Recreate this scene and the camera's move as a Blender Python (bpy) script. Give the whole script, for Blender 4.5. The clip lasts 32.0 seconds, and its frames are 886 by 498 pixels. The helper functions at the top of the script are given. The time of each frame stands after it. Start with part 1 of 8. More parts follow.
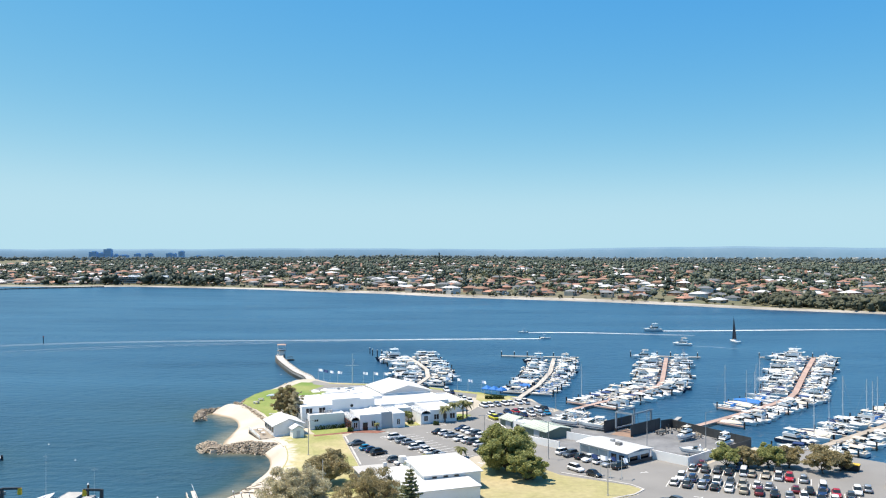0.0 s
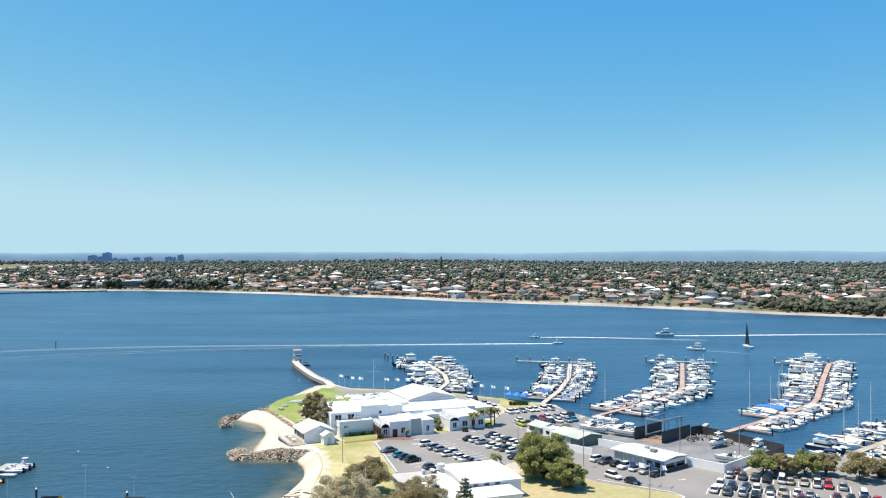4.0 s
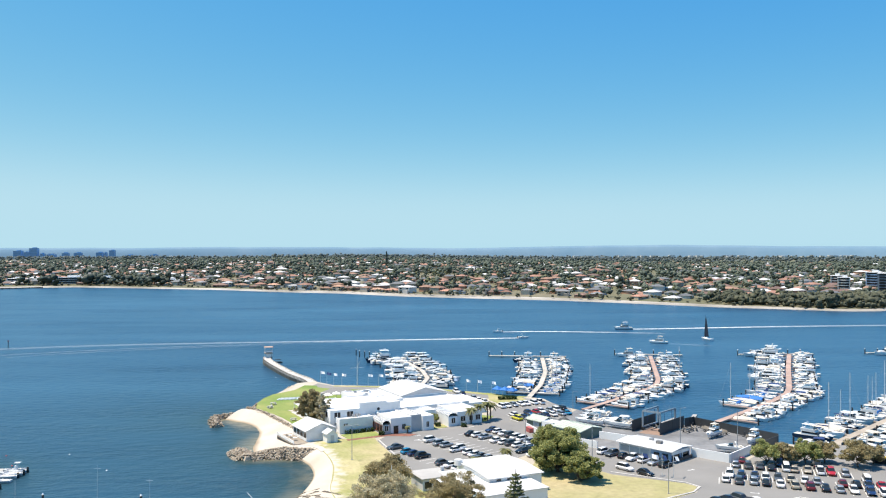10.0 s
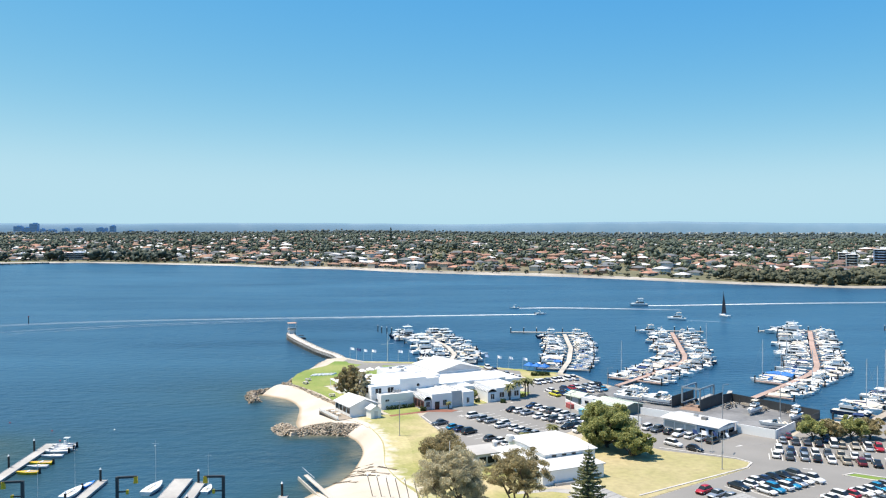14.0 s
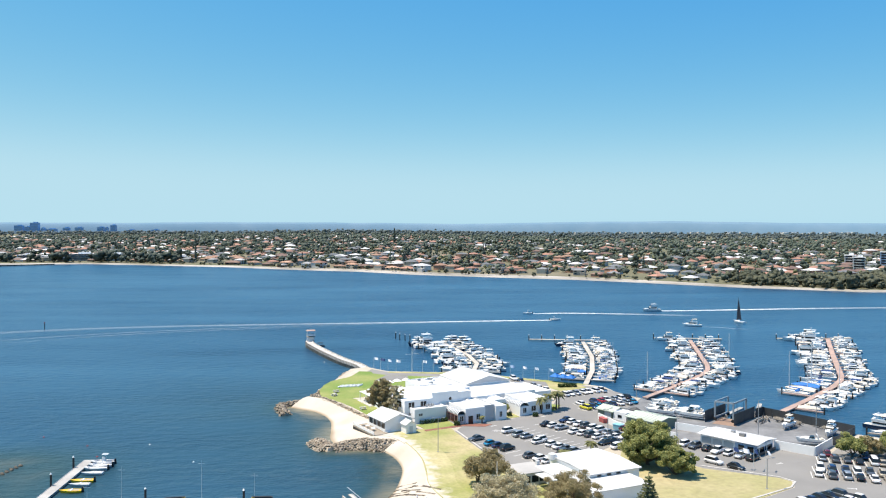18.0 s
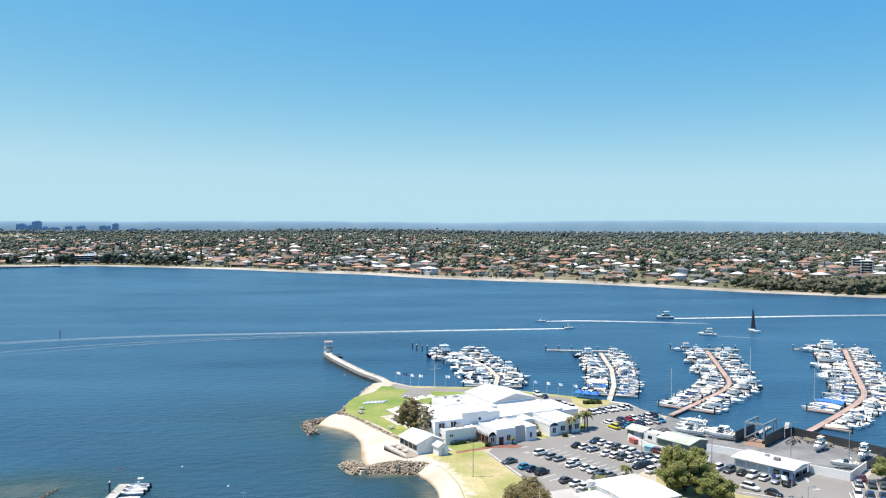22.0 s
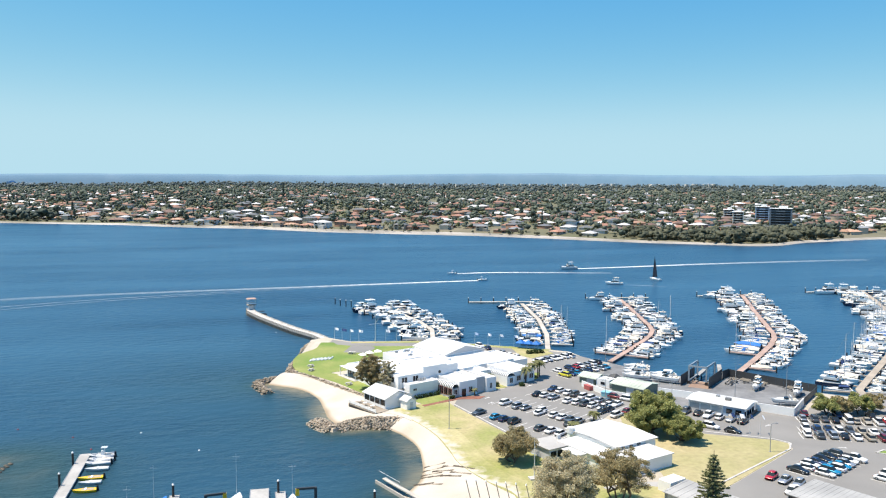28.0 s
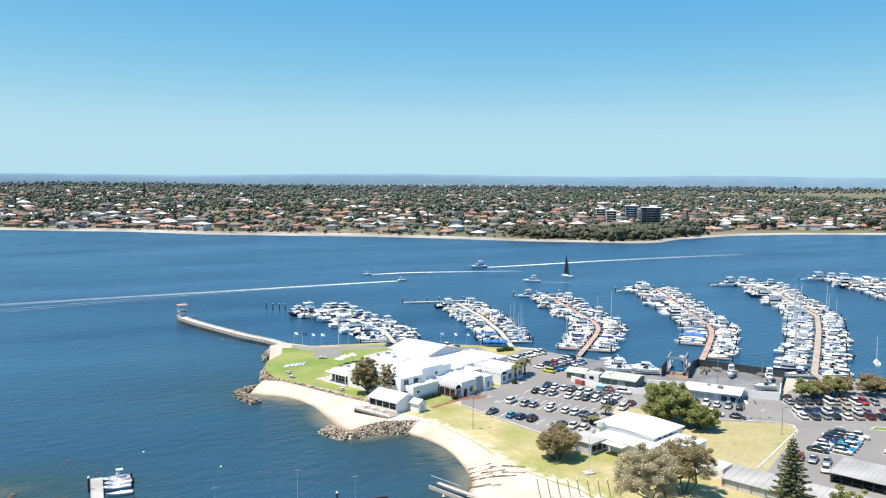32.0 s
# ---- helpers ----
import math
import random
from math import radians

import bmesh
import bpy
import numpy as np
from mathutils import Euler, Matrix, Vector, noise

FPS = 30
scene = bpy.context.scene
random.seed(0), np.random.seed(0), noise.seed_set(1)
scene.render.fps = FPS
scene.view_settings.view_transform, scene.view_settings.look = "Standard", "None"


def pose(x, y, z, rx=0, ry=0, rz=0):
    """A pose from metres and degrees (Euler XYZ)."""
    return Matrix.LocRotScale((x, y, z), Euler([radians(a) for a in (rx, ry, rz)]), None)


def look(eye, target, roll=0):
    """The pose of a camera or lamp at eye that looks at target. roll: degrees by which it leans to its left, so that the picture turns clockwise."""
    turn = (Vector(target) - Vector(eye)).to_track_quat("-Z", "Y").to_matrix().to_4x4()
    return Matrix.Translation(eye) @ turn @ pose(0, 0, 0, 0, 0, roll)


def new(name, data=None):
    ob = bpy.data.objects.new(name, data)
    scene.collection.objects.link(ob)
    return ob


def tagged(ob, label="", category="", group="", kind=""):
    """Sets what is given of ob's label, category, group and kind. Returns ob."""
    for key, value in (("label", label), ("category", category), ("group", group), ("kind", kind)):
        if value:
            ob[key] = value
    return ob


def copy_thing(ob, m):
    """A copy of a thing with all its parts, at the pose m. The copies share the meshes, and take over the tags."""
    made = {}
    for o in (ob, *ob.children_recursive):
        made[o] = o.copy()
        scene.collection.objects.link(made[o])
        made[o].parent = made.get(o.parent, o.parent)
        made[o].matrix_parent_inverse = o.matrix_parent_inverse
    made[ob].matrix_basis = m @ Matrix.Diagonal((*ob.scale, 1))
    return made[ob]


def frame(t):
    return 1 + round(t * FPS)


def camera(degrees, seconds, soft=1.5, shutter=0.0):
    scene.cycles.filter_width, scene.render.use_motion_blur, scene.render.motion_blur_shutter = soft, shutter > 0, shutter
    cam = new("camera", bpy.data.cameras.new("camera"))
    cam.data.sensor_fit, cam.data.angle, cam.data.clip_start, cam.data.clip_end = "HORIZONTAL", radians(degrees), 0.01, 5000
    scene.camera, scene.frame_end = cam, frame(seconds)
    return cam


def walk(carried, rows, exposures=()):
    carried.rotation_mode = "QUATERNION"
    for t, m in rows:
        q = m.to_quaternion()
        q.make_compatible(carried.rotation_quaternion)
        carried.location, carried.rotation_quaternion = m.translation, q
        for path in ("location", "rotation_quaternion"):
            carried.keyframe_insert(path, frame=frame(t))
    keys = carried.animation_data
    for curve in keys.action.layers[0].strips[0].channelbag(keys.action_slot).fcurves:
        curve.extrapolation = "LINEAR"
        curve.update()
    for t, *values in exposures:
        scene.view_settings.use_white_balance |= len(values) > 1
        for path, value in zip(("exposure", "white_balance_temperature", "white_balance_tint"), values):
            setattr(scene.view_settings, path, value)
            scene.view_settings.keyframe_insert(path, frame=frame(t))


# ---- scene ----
cam = camera(57.4, 32.0, soft=1.15)
METRES, EYE, TILT, LEAN, TURN = 127.0, 52.4, 0.30, 0.0, 0.0
ROWS = [
    (0.0, 0.0, 0.0, 0.0, 0.0, 0.0, -0.0),
    (0.5, -0.0083, -0.0003, 0.0007, -0.02, 0.02, -0.02),
    (1.0, -0.0167, -0.0004, 0.0019, -0.03, 0.04, -0.04),
    (1.5, -0.0252, -0.0004, 0.0027, -0.05, 0.08, -0.05),
    (2.0, -0.0337, -0.0005, 0.004, -0.07, 0.11, -0.06),
    (2.5, -0.0423, -0.0005, 0.0053, -0.08, 0.15, -0.06),
    (4.5, -0.082, 0.0012, 0.0066, -0.18, 0.28, -0.0),
    (5.0, -0.0931, 0.0015, 0.0072, -0.18, 0.3, -0.0),
    (5.5, -0.1045, 0.0013, 0.0073, -0.19, 0.32, 0.01),
    (6.0, -0.1161, 0.0018, 0.0071, -0.2, 0.33, 0.0),
    (6.5, -0.1278, 0.0019, 0.0076, -0.23, 0.34, 0.03),
    (7.0, -0.1399, 0.0023, 0.0075, -0.58, 0.35, 0.02),
    (7.5, -0.152, 0.0023, 0.0077, -1.06, 0.36, 0.03),
    (8.0, -0.164, 0.0029, 0.0077, -1.7, 0.36, 0.04),
    (8.5, -0.176, 0.0034, 0.0079, -2.83, 0.37, 0.05),
    (9.0, -0.188, 0.0048, 0.0081, -4.06, 0.37, 0.07),
    (9.5, -0.2004, 0.0059, 0.0081, -4.63, 0.27, 0.06),
    (10.0, -0.2125, 0.0076, 0.0084, -4.64, -0.11, 0.04),
    (10.5, -0.2246, 0.0088, 0.0089, -4.65, -0.5, 0.02),
    (11.0, -0.2365, 0.0106, 0.0092, -4.66, -0.9, 0.0),
    (11.5, -0.2484, 0.0123, 0.0093, -4.68, -1.3, -0.01),
    (12.0, -0.2601, 0.0132, 0.0092, -4.69, -1.66, -0.04),
    (12.5, -0.2717, 0.0148, 0.0093, -4.7, -1.73, -0.04),
    (13.0, -0.2834, 0.016, 0.0093, -4.71, -1.76, -0.05),
    (13.5, -0.2952, 0.0173, 0.0093, -4.73, -1.78, -0.06),
    (14.0, -0.3068, 0.0186, 0.0094, -4.75, -1.8, -0.07),
    (14.5, -0.3179, 0.0199, 0.0101, -4.77, -1.81, -0.08),
    (16.5, -0.3563, 0.0239, 0.0247, -4.79, -1.85, -0.13),
    (17.0, -0.3653, 0.0253, 0.0308, -4.8, -1.86, -0.13),
    (17.5, -0.3742, 0.0261, 0.0371, -4.8, -1.87, -0.13),
    (18.0, -0.383, 0.0276, 0.0434, -4.82, -1.89, -0.13),
    (18.5, -0.3914, 0.029, 0.05, -4.82, -1.89, -0.12),
    (19.0, -0.3998, 0.0301, 0.0564, -4.83, -1.9, -0.14),
    (19.5, -0.4084, 0.031, 0.0632, -4.82, -1.93, -0.16),
    (20.0, -0.4166, 0.0323, 0.0697, -4.82, -1.96, -0.16),
    (20.5, -0.4248, 0.0336, 0.0768, -4.81, -2.0, -0.14),
    (21.0, -0.4331, 0.0348, 0.0832, -4.82, -2.03, -0.16),
    (21.5, -0.4416, 0.0355, 0.0898, -4.8, -2.06, -0.18),
    (22.0, -0.4501, 0.0366, 0.094, -4.8, -2.04, -0.18),
    (22.5, -0.4584, 0.0376, 0.0943, -4.8, -2.11, -0.18),
    (23.0, -0.4667, 0.0386, 0.0942, -4.8, -2.47, -0.19),
    (23.5, -0.475, 0.0389, 0.0945, -4.79, -2.86, -0.19),
    (24.0, -0.4828, 0.0401, 0.0947, -4.79, -3.23, -0.18),
    (24.5, -0.4899, 0.0403, 0.0947, -6.03, -3.59, -0.18),
    (25.0, -0.4999, 0.0419, 0.0952, -8.47, -3.97, -0.18),
    (25.5, -0.5122, 0.0442, 0.0957, -10.28, -4.35, -0.19),
    (26.0, -0.5277, 0.0476, 0.0962, -11.6, -4.71, -0.18),
    (26.5, -0.5487, 0.0523, 0.0969, -12.53, -5.08, -0.2),
    (28.5, -0.6738, 0.0864, 0.0968, -14.63, -5.4, -0.26),
    (29.0, -0.7098, 0.0966, 0.0968, -16.33, -5.36, -0.26),
    (29.5, -0.7481, 0.1096, 0.0963, -18.13, -5.3, -0.25),
    (30.0, -0.7866, 0.1256, 0.0946, -19.89, -5.22, -0.28),
    (30.5, -0.8254, 0.1423, 0.0938, -21.42, -5.19, -0.32),
    (31.0, -0.8645, 0.1606, 0.0926, -22.53, -5.19, -0.34),
    (31.5, -0.9032, 0.18, 0.0917, -23.33, -5.23, -0.39),
    (32.0, -0.9423, 0.1994, 0.0909, -24.09, -5.25, -0.42),
]
walk(cam, [(t, pose(0, 0, EYE, TILT, LEAN, TURN) @ pose(METRES * x, METRES * y, METRES * z, 90 + pitch, roll, yaw)) for t, x, y, z, yaw, pitch, roll in ROWS])


# ---- world, sun and exposure ----
SUN_TO = Vector((-0.36, 0.05, 0.93)).normalized()
world = bpy.data.worlds.new("sky")
scene.world = world
world.use_nodes = True
_sky = world.node_tree.nodes.new("ShaderNodeTexSky")
_sky.sky_type = "NISHITA"
_sky.sun_disc = False
_sky.sun_elevation = math.asin(SUN_TO.z)
_sky.sun_rotation = math.atan2(SUN_TO.x, SUN_TO.y)
_sky.altitude = 50
_sky.air_density, _sky.dust_density, _sky.ozone_density = 0.8, 0.6, 3.0
_bg = world.node_tree.nodes["Background"]
_bg.inputs["Strength"].default_value = 0.12
# sky tones: paler and more cyan towards the horizon
_nt = world.node_tree
_sep, _com = _nt.nodes.new("ShaderNodeSeparateColor"), _nt.nodes.new("ShaderNodeCombineColor")
_nt.links.new(_sky.outputs[0], _sep.inputs[0])


def _tone(socket, *steps):
    for op, *values in steps:
        node = _nt.nodes.new("ShaderNodeMath")
        node.operation = op
        for i, v in enumerate(values):
            node.inputs[i + 1].default_value = v
        _nt.links.new(socket, node.inputs[0])
        socket = node.outputs[0]
    return socket


_red = _tone(_sep.outputs[0], ("POWER", 1.73), ("MULTIPLY", 0.325), ("SMOOTH_MIN", 3.05, 1.7), ("SMOOTH_MAX", 0.1, 0.2))
_nt.links.new(_red, _com.inputs[0])
_nt.links.new(_tone(_red, ("POWER", 0.395), ("MULTIPLY", 2.99)), _com.inputs[1])
_nt.links.new(_tone(_red, ("MULTIPLY_ADD", 0.2, 4.75)), _com.inputs[2])
_nt.links.new(_com.outputs[0], _bg.inputs[0])
sun = new("sun", bpy.data.lights.new("sun", "SUN"))
sun.data.energy, sun.data.angle, sun.data.color = 5.7, radians(0.55), (1.0, 0.88, 0.745)
sun.matrix_world = look((0, 0, 300), Vector((0, 0, 300)) - SUN_TO)
scene.view_settings.exposure = 0.42

# ---- materials ----
MATS = {}


def mat(name, color, rough=0.6, metal=0.0, var=0.15, scale=1.0, bump=0.0, rand=0.0, spec=0.5, color2=None, scale2=None, space="Object", coat=0.0):
    """A surface with two scales of variation, fine relief, and a shade of its own for each object."""
    if name in MATS:
        return MATS[name]
    m = bpy.data.materials.new(name)
    m.use_nodes = True
    nt = m.node_tree
    n, l = nt.nodes, nt.links
    b = n["Principled BSDF"]
    b.inputs["Roughness"].default_value = rough
    b.inputs["Metallic"].default_value = metal
    b.inputs["Specular IOR Level"].default_value = spec
    b.inputs["Coat Weight"].default_value = coat
    if space == "World":
        src = n.new("ShaderNodeNewGeometry").outputs["Position"]
    else:
        src = n.new("ShaderNodeTexCoord").outputs["Object"]
    fine, coarse = n.new("ShaderNodeTexNoise"), n.new("ShaderNodeTexNoise")
    for node, s in ((fine, scale), (coarse, scale2 or scale * 0.12)):
        node.inputs["Scale"].default_value = s
        node.inputs["Detail"].default_value = 5
        l.new(src, node.inputs["Vector"])
    mix = n.new("ShaderNodeMix")
    mix.data_type = "RGBA"
    c2 = color2 or tuple(c * 0.7 for c in color)
    mix.inputs[6].default_value, mix.inputs[7].default_value = (*color, 1), (*c2, 1)
    ramp = n.new("ShaderNodeMapRange")
    ramp.inputs[1].default_value, ramp.inputs[2].default_value = 0.35, 0.68
    l.new(coarse.outputs["Fac"], ramp.inputs[0])
    l.new(ramp.outputs[0], mix.inputs[0])
    hsv = n.new("ShaderNodeHueSaturation")
    add = n.new("ShaderNodeMapRange")
    add.inputs[3].default_value, add.inputs[4].default_value = 1 - var, 1 + var
    l.new(fine.outputs["Fac"], add.inputs[0])
    val = add.outputs[0]
    if rand:
        info, mr, mul = n.new("ShaderNodeObjectInfo"), n.new("ShaderNodeMapRange"), n.new("ShaderNodeMath")
        mr.inputs[3].default_value, mr.inputs[4].default_value = 1 - rand, 1 + rand
        l.new(info.outputs["Random"], mr.inputs[0])
        mul.operation = "MULTIPLY"
        l.new(val, mul.inputs[0])
        l.new(mr.outputs[0], mul.inputs[1])
        val = mul.outputs[0]
    l.new(val, hsv.inputs["Value"])
    l.new(mix.outputs[2], hsv.inputs["Color"])
    l.new(hsv.outputs[0], b.inputs["Base Color"])
    if bump:
        bp = n.new("ShaderNodeBump")
        bp.inputs["Strength"].default_value = bump
        bp.inputs["Distance"].default_value = 0.3 / scale
        l.new(fine.outputs["Fac"], bp.inputs["Height"])
        l.new(bp.outputs[0], b.inputs["Normal"])
    MATS[name] = m
    return m


def leaf_mat(name, c1, c2, rough=0.6):
    """Foliage: each leaf or clump takes a shade between two greens."""
    m = bpy.data.materials.new(name)
    m.use_nodes = True
    n, l = m.node_tree.nodes, m.node_tree.links
    b = n["Principled BSDF"]
    b.inputs["Roughness"].default_value = rough
    b.inputs["Specular IOR Level"].default_value = 0.25
    geo, mix, noi = n.new("ShaderNodeNewGeometry"), n.new("ShaderNodeMix"), n.new("ShaderNodeTexNoise")
    noi.inputs["Scale"].default_value = 0.6
    l.new(geo.outputs["Position"], noi.inputs["Vector"])
    mix.data_type = "RGBA"
    mix.inputs[6].default_value, mix.inputs[7].default_value = (*c1, 1), (*c2, 1)
    ad = n.new("ShaderNodeMath")
    ad.operation = "MULTIPLY_ADD"
    ad.inputs[1].default_value, ad.inputs[2].default_value = 0.75, -0.12
    l.new(geo.outputs["Random Per Island"], ad.inputs[0])
    ad2 = n.new("ShaderNodeMath")
    ad2.operation = "MULTIPLY_ADD"
    ad2.inputs[1].default_value = 0.5
    l.new(noi.outputs["Fac"], ad2.inputs[0])
    l.new(ad.outputs[0], ad2.inputs[2])
    l.new(ad2.outputs[0], mix.inputs[0])
    l.new(mix.outputs[2], b.inputs["Base Color"])
    thin, both = n.new("ShaderNodeBsdfTranslucent"), n.new("ShaderNodeMixShader")
    l.new(mix.outputs[2], thin.inputs[0])
    both.inputs[0].default_value = 0.3
    l.new(b.outputs[0], both.inputs[1])
    l.new(thin.outputs[0], both.inputs[2])
    l.new(both.outputs[0], n["Material Output"].inputs[0])
    MATS[name] = m
    return m


def wet_edge(m):
    """Sand that is darker where the water wets it."""
    n, l = m.node_tree.nodes, m.node_tree.links
    b = n["Principled BSDF"]
    old = b.inputs["Base Color"].links[0].from_socket
    geo, sep, mr, mix = n.new("ShaderNodeNewGeometry"), n.new("ShaderNodeSeparateXYZ"), n.new("ShaderNodeMapRange"), n.new("ShaderNodeMix")
    mix.data_type, mix.blend_type = "RGBA", "MULTIPLY"
    mix.inputs[7].default_value = (0.62, 0.55, 0.45, 1)
    l.new(geo.outputs["Position"], sep.inputs[0])
    l.new(sep.outputs["Z"], mr.inputs[0])
    mr.inputs[1].default_value, mr.inputs[2].default_value, mr.inputs[3].default_value, mr.inputs[4].default_value = 0.1, 0.5, 1.0, 0.0
    l.new(mr.outputs[0], mix.inputs[0])
    l.new(old, mix.inputs[6])
    l.new(mix.outputs[2], b.inputs["Base Color"])


WHITE = mat("white_paint", (0.80, 0.80, 0.79), 0.55, var=0.05, scale=1.5, color2=(0.73, 0.728, 0.715))
WHITE_ROOF = mat("white_roof_sheet", (0.66, 0.66, 0.65), 0.5, var=0.08, scale=0.8, scale2=0.16, color2=(0.53, 0.525, 0.51))
GREL = mat("white_gelcoat", (0.76, 0.76, 0.75), 0.3, var=0.04, scale=0.6, rand=0.14, color2=(0.68, 0.675, 0.66), coat=0.3)
CREAM = mat("cream_deck", (0.66, 0.60, 0.50), 0.6, var=0.08, scale=1.5, rand=0.15)
DARK = mat("dark_tinted_window", (0.015, 0.018, 0.022), 0.12, var=0.1, scale=1.0)
BLACK = mat("black_rubber", (0.02, 0.02, 0.022), 0.7, var=0.2, scale=3)
NAVY = mat("navy_canvas", (0.02, 0.05, 0.16), 0.8, var=0.1, scale=2)
BLUE = mat("bright_blue_canvas", (0.02, 0.16, 0.50), 0.75, var=0.1, scale=2)
STEEL = mat("galvanised_steel", (0.45, 0.46, 0.47), 0.45, 0.6, var=0.1, scale=3)
ALU = mat("white_aluminium_mast", (0.75, 0.76, 0.77), 0.35, 0.3, var=0.05, scale=2)
ASPHALT = mat("worn_asphalt", (0.228, 0.221, 0.209), 0.9, var=0.12, scale=6, scale2=0.06, bump=0.2, space="World", color2=(0.182, 0.177, 0.168))
FAR_SAND = mat("far_tan_sand", (0.42, 0.39, 0.35), 0.95, var=0.35, scale=0.25, scale2=0.014, space="World", color2=(0.19, 0.175, 0.145))
LINE = mat("white_road_paint", (0.72, 0.72, 0.70), 0.7, var=0.15, scale=4, space="World")
KERB = mat("pale_concrete", (0.52, 0.50, 0.47), 0.85, var=0.1, scale=3, space="World")
CONC = mat("grey_concrete", (0.36, 0.35, 0.33), 0.85, var=0.12, scale=2, bump=0.1, space="World")
EARTH = mat("sandy_made_ground", (0.44, 0.40, 0.33), 0.92, var=0.15, scale=1.5, scale2=0.08, bump=0.15, space="World", color2=(0.36, 0.32, 0.25))
SKID = mat("sun_bleached_skid_timber", (0.22, 0.185, 0.145), 0.9, var=0.3, scale=2.5, rand=0.3, color2=(0.11, 0.09, 0.07))
SAND = mat("pale_beach_sand", (0.52, 0.47, 0.40), 0.95, var=0.1, scale=3, scale2=0.11, bump=0.25, space="World", color2=(0.43, 0.375, 0.305))
wet_edge(SAND)
LAWN = mat("dry_patchy_lawn", (0.225, 0.245, 0.07), 0.95, var=0.32, scale=1.4, scale2=0.085, bump=0.3, space="World", color2=(0.41, 0.34, 0.19))
DRY = mat("dry_brown_lawn", (0.37, 0.315, 0.18), 0.95, var=0.3, scale=0.9, scale2=0.07, bump=0.3, space="World", color2=(0.28, 0.265, 0.115))
LUSH = mat("green_lawn", (0.13, 0.205, 0.035), 0.95, var=0.3, scale=1.6, scale2=0.075, bump=0.3, space="World", color2=(0.26, 0.27, 0.085))
BRICK_RED = mat("red_brick_paving", (0.26, 0.11, 0.075), 0.9, var=0.2, scale=4, space="World")
ROCK = mat("limestone_rock", (0.46, 0.39, 0.30), 0.9, var=0.35, scale=2.0, bump=0.5, rand=0.4, color2=(0.25, 0.20, 0.15), scale2=0.5)
DECKWOOD = mat("weathered_timber_deck", (0.36, 0.31, 0.25), 0.85, var=0.2, scale=1.2, rand=0.12)
PALEDECK = mat("pale_weathered_deck", (0.50, 0.46, 0.40), 0.85, var=0.15, scale=1.2)
PINKDECK = mat("reddish_timber_deck", (0.42, 0.30, 0.25), 0.85, var=0.15, scale=1.2, rand=0.1)
PILE = mat("dark_tarred_pile", (0.035, 0.032, 0.03), 0.8, var=0.3, scale=2)
BARK = mat("tree_bark", (0.13, 0.10, 0.075), 0.9, var=0.3, scale=4, bump=0.4)
GREY_ROOF = mat("grey_steel_roof", (0.40, 0.395, 0.38), 0.6, 0.0, var=0.08, scale=1.0)
GREEN_ROOF = mat("pale_green_steel_roof", (0.50, 0.55, 0.46), 0.55, 0.0, var=0.08, scale=1.0)
BLUE_WALL = mat("pale_blue_wall", (0.30, 0.42, 0.58), 0.6, var=0.08, scale=1.0)
CHARCOAL = mat("charcoal_fence_sheet", (0.045, 0.05, 0.055), 0.6, var=0.15, scale=1.0)
YELLOW = mat("yellow_hull_paint", (0.75, 0.46, 0.02), 0.4, var=0.08, scale=1.0)
RED = mat("red_paint", (0.45, 0.03, 0.03), 0.4, var=0.08, scale=1.0)
LEAF = leaf_mat("dense_green_leaves", (0.21, 0.235, 0.075), (0.42, 0.42, 0.17))
LEAF_GUM = leaf_mat("grey_green_gum_leaves", (0.36, 0.325, 0.20), (0.62, 0.555, 0.38))
LEAF_OLIVE = leaf_mat("olive_brown_leaves", (0.25, 0.21, 0.105), (0.45, 0.38, 0.21))
LEAF_PALM = leaf_mat("palm_fronds", (0.13, 0.145, 0.055), (0.28, 0.265, 0.12))
NEEDLE = leaf_mat("olive_pine_needles", (0.13, 0.15, 0.07), (0.28, 0.285, 0.14))
# distance haze is put into this leaf colour, bluer than the nearer woods
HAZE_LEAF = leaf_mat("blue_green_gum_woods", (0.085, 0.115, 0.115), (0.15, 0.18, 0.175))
SCRUB = leaf_mat("dark_shore_scrub", (0.06, 0.072, 0.05), (0.15, 0.155, 0.10))
FAR_LEAF_PALE = leaf_mat("pale_far_garden_leaves", (0.10, 0.115, 0.055), (0.25, 0.26, 0.145))
# far leaves slightly paler and bluer, with some haze put into the colour
LEAF_DARK_FAR = leaf_mat("deep_far_garden_leaves", (0.042, 0.062, 0.052), (0.11, 0.135, 0.105))
FAR_LEAF = leaf_mat("far_woods", (0.068, 0.094, 0.073), (0.195, 0.225, 0.17))


# ---- mesh helpers ----
def box(bm, x, y, z, sx, sy, sz, rot=0.0, tx=0.0, ty=0.0):
    """A box standing on z, centred on x, y; tx, ty: how much its top draws in on each side."""
    c, s = math.cos(radians(rot)), math.sin(radians(rot))
    vs = []
    for k in (0, 1):
        for px, py in ((-1, -1), (1, -1), (1, 1), (-1, 1)):
            ax, ay = px * (sx / 2 - k * tx), py * (sy / 2 - k * ty)
            vs.append(bm.verts.new((x + c * ax - s * ay, y + s * ax + c * ay, z + k * sz)))
    for f in ((3, 2, 1, 0), (4, 5, 6, 7), (0, 1, 5, 4), (1, 2, 6, 5), (2, 3, 7, 6), (3, 0, 4, 7)):
        bm.faces.new([vs[i] for i in f])
    return vs


